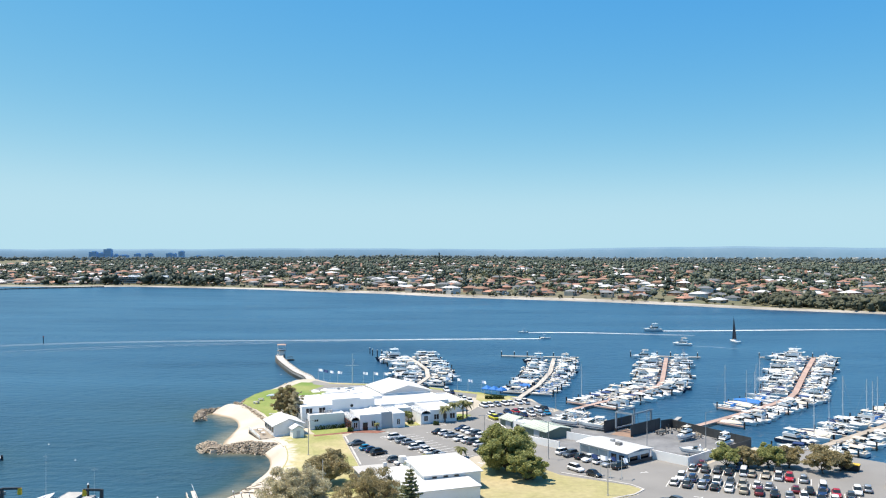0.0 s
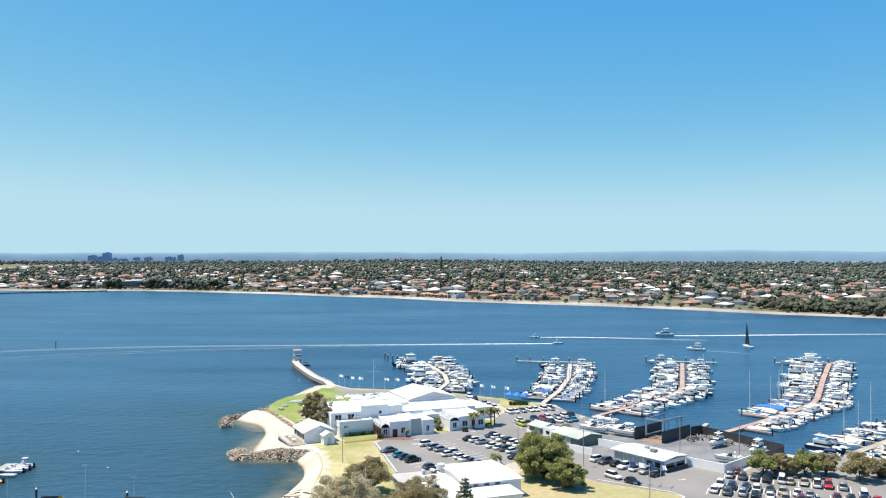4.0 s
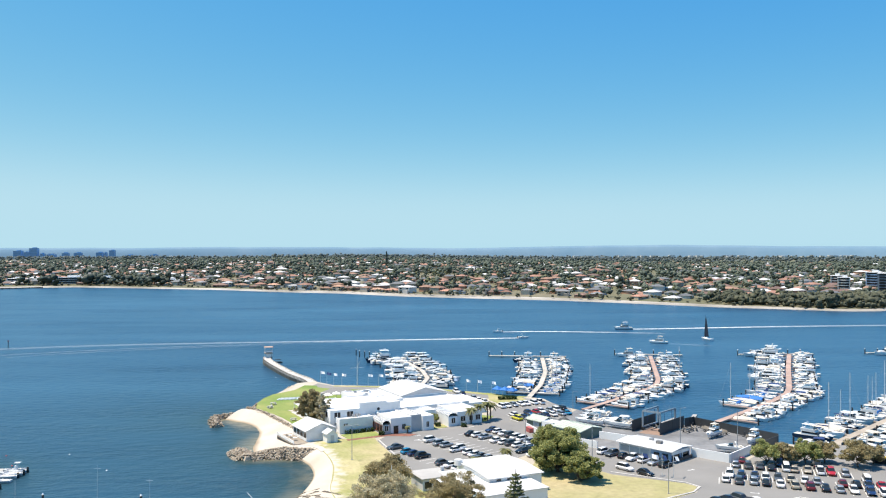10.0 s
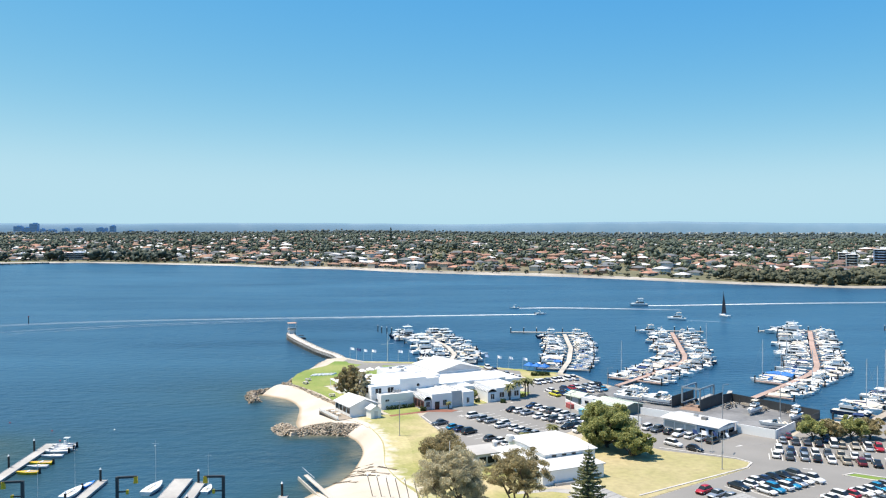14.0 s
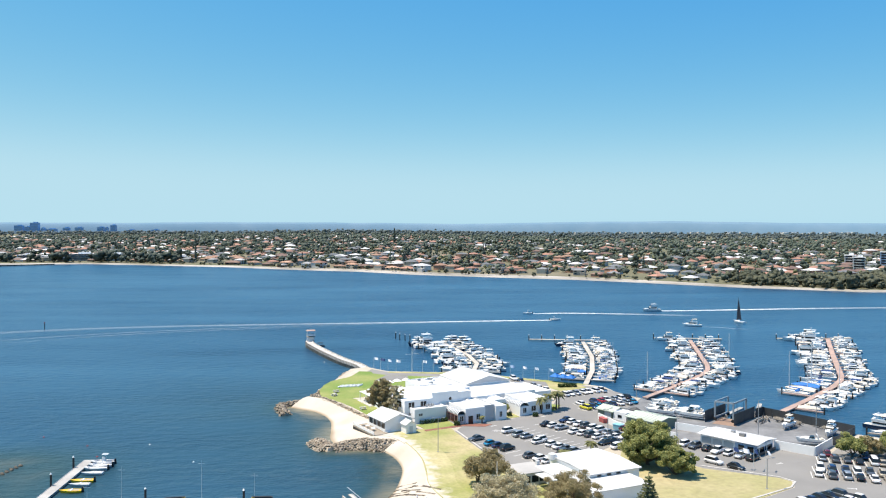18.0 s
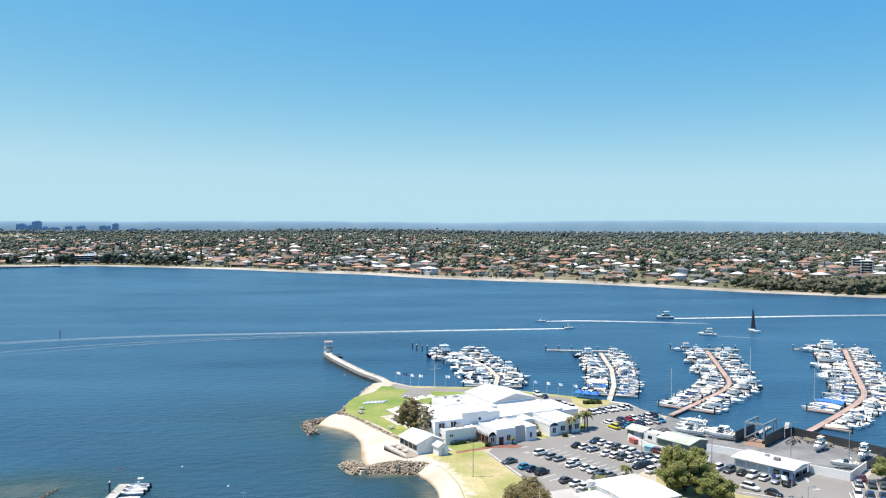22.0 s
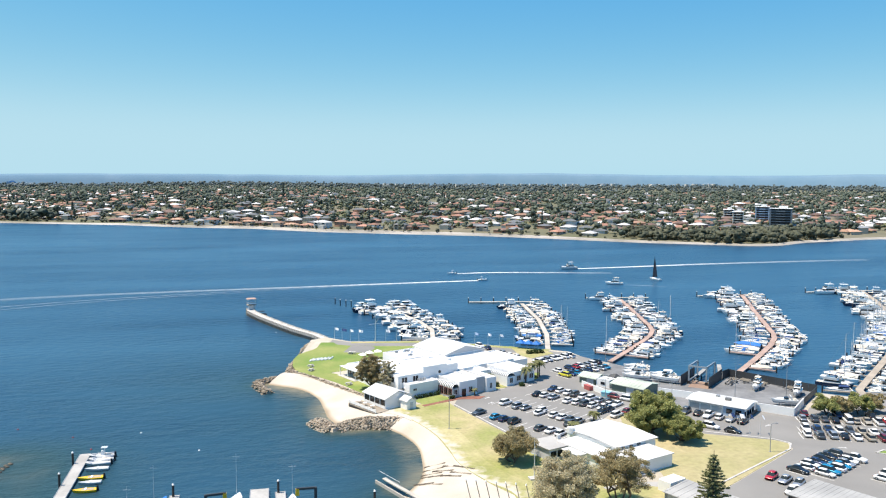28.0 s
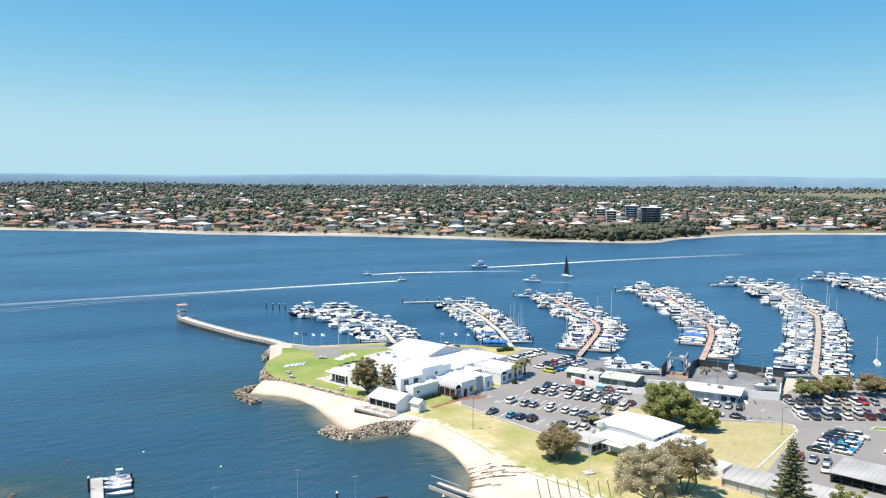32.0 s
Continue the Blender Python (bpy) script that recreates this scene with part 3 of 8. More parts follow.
def make_far_land():
    xs = np.concatenate([np.linspace(-5000, -800, 30), np.arange(-780, 900, 12.0), np.linspace(920, 5000, 40)])
    ds = np.array([-30, 0, 6, 16, 30, 60, 120, 200, 300, 450, 700, 1000, 1500, 2200, 3000, 4000, 6000.0])
    X, D = np.meshgrid(xs, ds)
    wide = np.interp(X, [-640, -300, -220, -60, 60, 250, 330, 420, 600, 800], [0.3, 0.35, 0.8, 1.15, 1.25, 0.9, 0.3, 0.25, 0.28, 0.2])
    Y = far_shore(X) + np.where((D > 0) & (D < 40), D * wide, D)
    Z = far_height(X, D)
    nx, ny = len(xs), len(ds)
    v = np.stack([X, Y, Z], -1).reshape(-1, 3)
    i = (np.arange(ny - 1)[:, None] * nx + np.arange(nx - 1)[None]).ravel()
    f = np.stack([i, i + 1, i + nx + 1, i + nx], 1)
    k = 4 * (nx - 1)
    scrub = mat("far_ground", (0.10, 0.105, 0.05), 0.95, var=0.3, scale=0.03, scale2=0.006, space="World", color2=(0.17, 0.15, 0.10))
    tagged(new("far_beach", array_mesh("far_beach", v, f[:k], FAR_SAND)), "narrow sandy beach along the far river bank", "beach", kind="structure")
    tagged(new("far_ground", array_mesh("far_ground", v, f[k:], scrub)), "wooded suburban land rising behind the far bank", "ground", kind="structure")


make_far_land()


def make_hills():
    """A long low escarpment on the horizon."""
    m = bpy.data.materials.new("distant_hills")
    m.use_nodes = True
    n, l = m.node_tree.nodes, m.node_tree.links
    b = n["Principled BSDF"]
    b.inputs["Roughness"].default_value = 1.0
    b.inputs["Specular IOR Level"].default_value = 0.0
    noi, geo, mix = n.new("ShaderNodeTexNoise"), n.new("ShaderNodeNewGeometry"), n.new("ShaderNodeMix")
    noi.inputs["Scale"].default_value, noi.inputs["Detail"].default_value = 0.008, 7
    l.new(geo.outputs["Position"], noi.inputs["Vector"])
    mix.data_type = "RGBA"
    # distance haze is put into the hills' colour: two soft blue-greys
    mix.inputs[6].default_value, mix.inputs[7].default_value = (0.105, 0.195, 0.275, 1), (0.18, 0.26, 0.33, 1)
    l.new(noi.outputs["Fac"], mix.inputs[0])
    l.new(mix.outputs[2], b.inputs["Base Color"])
    # a faint glow of that same blue lifts them further into haze
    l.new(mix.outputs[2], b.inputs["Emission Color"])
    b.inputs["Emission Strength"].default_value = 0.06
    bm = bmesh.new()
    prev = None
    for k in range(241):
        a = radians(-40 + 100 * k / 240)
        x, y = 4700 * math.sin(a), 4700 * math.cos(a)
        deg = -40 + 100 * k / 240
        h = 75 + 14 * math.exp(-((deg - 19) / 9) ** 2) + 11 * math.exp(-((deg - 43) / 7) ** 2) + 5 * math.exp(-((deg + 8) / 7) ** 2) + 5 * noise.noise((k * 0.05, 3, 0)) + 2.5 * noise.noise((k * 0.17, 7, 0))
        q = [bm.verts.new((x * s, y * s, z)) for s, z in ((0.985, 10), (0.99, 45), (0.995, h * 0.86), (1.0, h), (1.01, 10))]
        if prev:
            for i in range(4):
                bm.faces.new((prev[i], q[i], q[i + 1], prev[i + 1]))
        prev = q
    solo("distant_hills", bm, m, "long low hills on the horizon, blue-grey with painted haze", "hills", kind="structure", smooth=True)


make_hills()


# ---- far suburb: houses, woods ----
ROOFS = [
    mat("terracotta_roof", (0.32, 0.17, 0.12), 0.8, var=0.15, scale=0.5, rand=0.4),
    mat("pale_roof", (0.46, 0.46, 0.46), 0.6, var=0.1, scale=0.5, rand=0.35),
    mat("brown_tile_roof", (0.19, 0.12, 0.095), 0.8, var=0.15, scale=0.5, rand=0.35),
    mat("grey_tile_roof", (0.19, 0.20, 0.21), 0.7, var=0.15, scale=0.5, rand=0.45),
    mat("orange_tile_roof", (0.39, 0.235, 0.16), 0.8, var=0.15, scale=0.5, rand=0.35),
]
HOUSE_WALLS = [
    mat("cream_render", (0.48, 0.42, 0.34), 0.8, var=0.08, scale=0.5, rand=0.15),
    mat("white_render", (0.62, 0.61, 0.58), 0.8, var=0.06, scale=0.5, rand=0.08),
    mat("red_brick_wall", (0.34, 0.20, 0.14), 0.85, var=0.12, scale=0.5, rand=0.2),
]


def hip(bm, x, y, z, sx, sy, h, o=0.6):
    """A hipped roof over a rectangle, with eaves o wide."""
    ax, ay = sx / 2 + o, sy / 2 + o
    r = max(ax - ay, 0.3)
    e = [bm.verts.new((x + px * ax, y + py * ay, z)) for px, py in ((-1, -1), (1, -1), (1, 1), (-1, 1))]
    a, b = bm.verts.new((x - r, y, z + h)), bm.verts.new((x + r, y, z + h))
    for q in ((e[0], e[1], b, a), (e[1], e[2], b), (e[2], e[3], a, b), (e[3], e[0], a), (e[3], e[2], e[1], e[0])):
        bm.faces.new(q)


def far_house(storeys, roof, wall, sx, sy):
    names = ("terracotta", "white metal", "brown tile", "grey", "orange tile")
    ob = thing("house", f"{'two-storey' if storeys > 1 else 'single-storey'} house with a {names[roof]} hipped roof", "house", "houses along the far bank")
    h = 2.9 * storeys
    part("wall", bmesh_of(box, 0, 0, -3, sx, sy, h + 3), HOUSE_WALLS[wall], ob)
    if storeys > 1:
        part("lower_wing", bmesh_of(box, sx * 0.3, -sy * 0.5 - 2, -3, sx * 0.4, 4, 6), HOUSE_WALLS[wall], ob)
    bm = bmesh.new()
    hip(bm, 0, 0, h, sx, sy, 2.3)
    hip(bm, -sx * 0.25, -sy * 0.35, h + 0.02, sx * 0.42, sy * 0.55, 1.9)
    part("roof", bm, ROOFS[roof], ob)
    for s in range(storeys):
        for px in (-0.3, 0.3):
            part("window", bmesh_of(box, px * sx, -sy / 2 - 0.02, 0.8 + 2.9 * s, sx * 0.2, 0.12, 1.5), DARK, ob)
    return ob


def make_suburb():
    rng = np.random.default_rng(11)
    protos = []
    for k, (st, ro, wa, sx, sy) in enumerate([(1, 0, 0, 18, 12), (2, 1, 1, 16, 12), (1, 2, 2, 19, 12), (2, 3, 0, 15, 12), (1, 4, 0, 17, 12), (1, 1, 0, 18, 13), (2, 0, 1, 15, 13), (1, 3, 2, 17, 12), (2, 4, 0, 16, 12)]):
        protos.append(far_house(st, ro, wa, sx, sy))
    used = [False] * len(protos)
    walls, rv, rf = [[] for _ in HOUSE_WALLS], [[] for _ in ROOFS], [[] for _ in ROOFS]
    near = 0
    for row in range(44):
        d = 52 + row * 33 + (row // 2) * 6
        for col in range(-62, 78):
            x = col * 20 + rng.normal() * 7
            dd = d + rng.normal() * (6 if row < 3 else 13) + 8 * math.sin(x / 90)
            if rng.random() > (0.96 if d < 150 else 0.9 if d < 320 else 0.8 if d < 560 else 0.55 if d < 900 else 0.3):
                continue
            if noise.noise((x * 0.006, dd * 0.011, 4.0)) > (0.28 if dd > 220 else 0.5):
                continue
            if 300 < x < 520 and dd < 95:
                continue
            y = float(far_shore(x)) + dd
            z = float(far_height(x, dd))
            k = int(rng.choice(len(protos), p=[0.17, 0.09, 0.14, 0.1, 0.14, 0.09, 0.08, 0.1, 0.09]))
            slope = math.degrees(math.atan2(float(far_shore(x + 20) - far_shore(x - 20)), 40))
            rot = slope + rng.normal() * 12 + (90 if rng.random() < 0.4 else 0)
            if d < 150 and -560 < x < 860 and near < 60:
                near += 1
                sc = 0.85 + 0.3 * rng.random()
                m = pose(x, y, z + 0.1, 0, 0, rot) @ Matrix.Scale(sc, 4)
                if used[k]:
                    c = copy_thing(protos[k], pose(x, y, z + 0.1, 0, 0, rot))
                    c.scale = (sc, sc, sc)
                else:
                    protos[k].matrix_basis = pose(x, y, z + 0.1, 0, 0, rot)
                    used[k] = True
                continue
            sx, sy, h = 13 + 7 * rng.random(), 10 + 4 * rng.random(), (2.9 if rng.random() < 0.7 else 5.6)
            c, s = math.cos(radians(rot)), math.sin(radians(rot))
            R = np.array([[c, s, 0], [-s, c, 0], [0, 0, 1]])
            q = np.array([(-1, -1, 0), (1, -1, 0), (1, 1, 0), (-1, 1, 0)], float)
            lo = q * (sx / 2, sy / 2, 0) + (0, 0, -3)
            hi = q * (sx / 2, sy / 2, 0) + (0, 0, h)
            walls[int(rng.integers(3))].append(np.concatenate([lo, hi]) @ R + (x, y, z))
            r = max(sx / 2 - sy / 2, 0.5)
            ro = np.concatenate([q * (sx / 2 + 0.6, sy / 2 + 0.6, 0) + (0, 0, h), [(-r, 0, h + 2.4), (r, 0, h + 2.4)]]) @ R + (x, y, z)
            rv[int(rng.choice(5, p=[0.24, 0.23, 0.19, 0.18, 0.16]))].append(ro)
    wf = np.array([(0, 1, 5, 4), (1, 2, 6, 5), (2, 3, 7, 6), (3, 0, 4, 7)])
    rf = np.array([(0, 1, 5), (0, 5, 4), (1, 2, 5), (2, 3, 4), (2, 4, 5), (3, 0, 4)])
    for i, w in enumerate(walls):
        v = np.concatenate(w)
        f = (wf[None] + (np.arange(len(w)) * 8)[:, None, None]).reshape(-1, 4)
        tagged(new("suburb_walls", array_mesh("suburb_walls", v, f, HOUSE_WALLS[i])), "walls of many far suburban houses among trees", "houses", kind="stuff")
    for i, w in enumerate(rv):
        v = np.concatenate(w)
        f = (rf[None] + (np.arange(len(w)) * 6)[:, None, None]).reshape(-1, 3)
        tagged(new("suburb_roofs", array_mesh("suburb_roofs", v, f, ROOFS[i])), "hipped roofs of many far suburban houses", "roofs", kind="stuff")

    # trees between the houses
    def wood(name, x, d, hmin, hmax, per, base, material, label):
        y = far_shore(x) + d
        z = far_height(x, d)
        h = hmin + (hmax - hmin) * rng.random(len(x)) ** 1.6
        c, r = [], []
        for k in range(per):
            o = rng.normal(size=(len(x), 3)) * (h * 0.21)[:, None] * (1, 1, 0.7)
            c.append(np.stack([x, y, z + h * 0.62], 1) + o)
            s = h * ((0.14 if per > 3 else 0.19) + 0.13 * rng.random(len(x)))
            r.append(np.stack([s * 1.15, s * 1.15, s], 1))
        v, f = clumps(np.concatenate(c), np.concatenate(r), rng, base, 0.5)
        tagged(new(name, array_mesh(name, v, f, material)), label, "trees", kind="stuff")
    for n, hi, m, lab in ((2900, 10.5, FAR_LEAF, "dark green garden trees between the far houses"), (1700, 8.5, FAR_LEAF_PALE, "yellow-green garden trees between the far houses"), (900, 13.0, LEAF_DARK_FAR, "tall dark trees between the far houses")):
        x, d = rng.uniform(-1000, 1150, n), 46 + 480 * rng.random(n) ** 0.85
        wood("garden_trees", x, d, 2.6, hi, 6, ICO1, m, lab)
    n = 9500
    x, d = rng.uniform(-1100, 1700, n), 400 + 1280 * rng.random(n)
    wood("suburb_trees", x, d, 4, 13.5, 4, ICO1, FAR_LEAF, "dark green woods over the far suburb")
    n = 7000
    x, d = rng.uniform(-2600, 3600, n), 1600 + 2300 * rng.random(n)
    wood("distant_trees", x, d, 9, 20, 2, ICO1, HAZE_LEAF, "dark green tree cover towards the horizon, with painted haze")
    # slim dark pines that stand above the roofs
    n = 90
    x, d = rng.uniform(-700, 1100, n), 60 + 900 * rng.random(n)
    y, z, h = far_shore(x) + d, far_height(x, d), 13 + 9 * rng.random(n)
    c, r = [], []
    for k in range(6):
        c.append(np.stack([x, y, z + h * (0.16 + 0.15 * k)], 1))
        w = h * (0.15 - 0.021 * k)
        r.append(np.stack([w, w, h * 0.11], 1))
    v, f = clumps(np.concatenate(c), np.concatenate(r), rng, ICO1, 0.4)
    tagged(new("suburb_pines", array_mesh("suburb_pines", v, f, LEAF_DARK_FAR)), "slim dark pines standing above the far roofs", "trees", kind="stuff")
    x, d, h = np.array([-8.0, 620.0, 530.0]), np.array([700.0, 240.0, 130.0]), np.array([34.0, 20.0, 19.0])
    c = [np.stack([x, far_shore(x) + d, far_height(x, d) + h * (0.12 + 0.085 * k)], 1) for k in range(10)]
    r = [np.stack([h * (0.10 - 0.006 * k), h * (0.10 - 0.006 * k), h * 0.07], 1) for k in range(10)]
    v, f = clumps(np.concatenate(c), np.concatenate(r), rng, ICO1, 0.4)
    tagged(new("lone_pines", array_mesh("lone_pines", v, f, LEAF_DARK_FAR)), "tall dark pines that rise over the suburb", "trees", kind="stuff")
    # pale sheds on the plain under the hills
    bm = bmesh.new()
    for k in range(150):
        x = float(rng.uniform(-1900, 3200))
        box(bm, x, 3950 + 40 * float(rng.random()), 18, 10 + 30 * float(rng.random()), 20, 9 + 8 * float(rng.random()))
    solo("distant_sheds", bm, HOUSE_WALLS[1], "pale distant sheds in a line under the hills", "buildings", kind="stuff")
    n = 560
    x = rng.uniform(306, 540, n)
    wood("shore_scrub", x, 10 + 80 * rng.random(n), 4, 11, 6, ICO2, SCRUB, "olive and brown scrub trees along the far bank")
    n = 130
    x = rng.uniform(-700, 300, n)
    wood("shore_trees", x, 18 + 14 * rng.random(n), 3, 7, 4, ICO2, SCRUB, "scattered small trees along the far beach")
    n = 60
    x = np.concatenate([rng.uniform(-640, -350, 45), rng.uniform(560, 1000, 15)])
    wood("shore_pines", x, 20 + 50 * rng.random(n), 10, 19, 5, ICO2, LEAF_DARK_FAR, "tall dark pines near the far shore")


make_suburb()


def tower_block(name, x, y, z, rot, w, d, floors, wall, label, category, band=DARK):
    ob = thing(name, label, category, "", x, y, z, rot)
    part("wall", bmesh_of(box, 0, 0, -4, w, d, floors * 3.1 + 4), wall, ob)
    for k in range(floors):
        for sgn in (-1, 1):
            wn = part("window", bmesh_of(box, 0, sgn * (d / 2 + 0.05), 0.9 + 3.1 * k, w * 0.86, 0.3, 2.1), band, ob)
            part("window", bmesh_of(box, sgn * (w / 2 + 0.05), 0, 0.9 + 3.1 * k, 0.3, d * 0.7, 2.1), band, ob)
        part("balcony", bmesh_of(box, 0, -d / 2 - 0.7, 3.1 * k - 0.2, w * 0.42, 1.4, 0.7), wall, ob)
    part("roof", bmesh_of(box, 0, 0, floors * 3.1, w + 1, d + 1, 0.5), WHITE, ob)
    part("plant_room", bmesh_of(box, w * 0.1, 0, floors * 3.1 + 0.5, w * 0.4, d * 0.5, 2.6), WHITE, ob)
    return ob


def make_far_towers():
    tower_block("apartment_block", 517, 907, 4, -30, 13, 12, 6, HOUSE_WALLS[1], "white and charcoal apartment block behind the far trees", "building")
    tower_block("apartment_block", 548, 975, 7, -30, 13, 13, 5, HOUSE_WALLS[1], "pale striped apartment block behind others", "building")
    tower_block("apartment_block", 540.3, 854.7, 7, -38, 25, 15, 7, mat("grey_render", (0.14, 0.18, 0.23), 0.5, var=0.1, scale=0.3), "grey glass-fronted apartment block among trees", "building")
    tower_block("apartment_block", 576.0, 941.0, 9, -38, 17, 12, 6, BLUE_WALL, "pale blue apartment block behind others", "building")
    for x, y, w, fl in ((-560, 1345, 34, 2), (-512, 1330, 44, 3), (-455, 1318, 26, 3), (-400, 1330, 40, 2), (-610, 1370, 30, 2), (-350, 1290, 30, 2)):
        tower_block("waterfront_building", x, y, 4, 8, w, 16, fl, HOUSE_WALLS[1], "long pale flat-roofed building behind the far shore", "building")
    # distance haze is put into the blue of tower walls and glazing
    city = mat("hazy_blue_tower", (0.24, 0.40, 0.62), 0.6, var=0.08, scale=0.02)
    for x, w, h in ((-1849, 38, 47), (-1805, 26, 40), (-1772, 38, 63), (-1731, 15, 32), (-1692, 50, 27), (-1618, 28, 35), (-1556, 34, 36), (-1449, 30, 38), (-1420, 10, 36), (-1387, 24, 50), (-1300, 40, 22), (-1180, 34, 24)):
        ob = thing("office_tower", "hazy blue office tower on the horizon", "building", "towers on the skyline", x + 14, 4250, 18, 0)
        h *= 0.88
        part("wall", bmesh_of(box, 0, 0, 0, w, 30, h), city, ob)
        part("roof_plant", bmesh_of(box, w * 0.1, 0, h, w * 0.5, 15, 4), city, ob)
        for k in range(int(h / 8)):
            part("window", bmesh_of(box, 0, -15.1, 4 + 8 * k, w * 0.9, 0.4, 3), mat("hazy_blue_glazing", (0.18, 0.31, 0.48), 0.4, var=0.05, scale=0.02), ob)


make_far_towers()


# ---- boats ----
def hull(bm, L, B, H, bow=0.4, sharp=1.7, low=-0.35):
    """A hull with a square stern at -L/2 and a raked stem at L/2."""
    rings = []
    for k in range(11):
        t = k / 10
        b = B / 2 * (0.86 + 0.14 * min(t / 0.35, 1)) * (1 - max(0, (t - 0.42) / 0.58) ** sharp) + 0.03
        sh = H * (1 + bow * t * t)
        x = -L / 2 + L * t
        back = 0.10 * L * max(0, (t - 0.6) / 0.4) ** 1.5
        rings.append([(x, -b, sh), (x - back * 0.35, -b * 0.93, sh * 0.5), (x - back, -b * 0.66, low), (x - back, b * 0.66, low), (x - back * 0.35, b * 0.93, sh * 0.5), (x, b, sh)])
    loft(bm, rings)


def boot_stripe(bm, L, B, H, bow=0.4, sharp=1.7):
    """A dark antifouling band at the waterline, a little proud of the hull."""
    rings = []
    for k in range(11):
        t = k / 10
        b = B / 2 * (0.86 + 0.14 * min(t / 0.35, 1)) * (1 - max(0, (t - 0.42) / 0.58) ** sharp) + 0.03
        x = -L / 2 + L * t
        back = 0.10 * L * max(0, (t - 0.6) / 0.4) ** 1.5
        sh = H * (1 + bow * t * t)
        f0 = 0.66 + 0.27 * 0.35 / (sh * 0.5 + 0.35)
        f1 = 0.66 + 0.27 * 0.62 / (sh * 0.5 + 0.35)
        rings.append([(x - back * 0.9 - 0.03 * (k == 0), -b * f0 - 0.02, 0.0), (x - back * 0.7 - 0.03 * (k == 0), -b * f1 - 0.02, 0.27), (x - back * 0.7 - 0.03 * (k == 0), b * f1 + 0.02, 0.27), (x - back * 0.9 - 0.03 * (k == 0), b * f0 + 0.02, 0.0)])
    loft(bm, rings)


def striped_hull(parent, material, L, B, H, bow=0.4):
    """A hull with its dark waterline band in a second material."""
    bm = bmesh_of(hull, L, B, H, bow)
    n = len(bm.faces)
    boot_stripe(bm, L, B, H, bow)
    bm.faces.ensure_lookup_table()
    for f in bm.faces[n:]:
        f.material_index = 1
    ob = part("hull", bm, material, parent)
    ob.data.materials.append(NAVY)
    return ob


def cabin(bm, x, z, l, w, h, front=0.3, back=0.08, side=0.1, y=0.0):
    """A deckhouse with a raked front."""
    pts = [(-l / 2, 0), (l / 2, 0), (l / 2 - front * l, h), (-l / 2 + back * l, h)]
    rings = []
    for s, n in ((-1, 0), (1, 0)):
        rings.append([(x + px, y + s * (w / 2 - (side if pz > 0 else 0)), z + pz) for px, pz in pts])
    loft(bm, rings)


def flybridge_cruiser(L, hullmat, top, label):
    B, H = L * 0.31, L * 0.105
    ob = thing("motor_cruiser", label, "boat", "boats moored in the marina")
    striped_hull(ob, hullmat, L, B, H)
    part("cockpit", bmesh_of(box, -L * 0.37, 0, H * 1.0, L * 0.22, B * 0.72, 0.05), CREAM, ob)
    part("foredeck", bmesh_of(cabin, L * 0.24, H * 1.05, L * 0.34, B * 0.5, H * 0.5, 0.35, 0.02, B * 0.08), GREL, ob)
    c = part("cabin", bmesh_of(cabin, -L * 0.06, H * 1.02, L * 0.46, B * 0.76, L * 0.115, 0.22, 0.02, 0.12), GREL, ob)
    part("window", bmesh_of(cabin, -L * 0.045, H * 1.02 + L * 0.05, L * 0.425, B * 0.775, L * 0.045, 0.09, 0.0, 0.04), DARK, c)
    z = H * 1.02 + L * 0.115
    part("flybridge", bmesh_of(cabin, -L * 0.12, z, L * 0.36, B * 0.72, L * 0.05, -0.05, 0.0, -0.06), GREL, ob)
    part("windscreen", bmesh_of(cabin, L * 0.045, z + L * 0.05, L * 0.03, B * 0.6, L * 0.035, 0.4, -0.4, 0.05), DARK, ob)
    bm = bmesh.new()
    cabin(bm, -L * 0.13, z + L * 0.155, L * 0.28, B * 0.7, 0.12, 0.04, 0.04, 0.1)
    for px in (-0.24, 0.0):
        for py in (-1, 1):
            rod(bm, (L * px, py * B * 0.32, z), (L * px - L * 0.01, py * B * 0.31, z + L * 0.158), 0.05, n=5)
    part("hardtop", bm, top, ob)
    bm = bmesh.new()
    rod(bm, (-L * 0.15, 0, z + L * 0.16), (-L * 0.17, 0, z + L * 0.25), 0.06, 0.03, 5)
    box(bm, -L * 0.155, 0, z + L * 0.2, 0.5, 0.9, 0.12)
    part("radar_mast", bm, ALU, ob)
    return ob


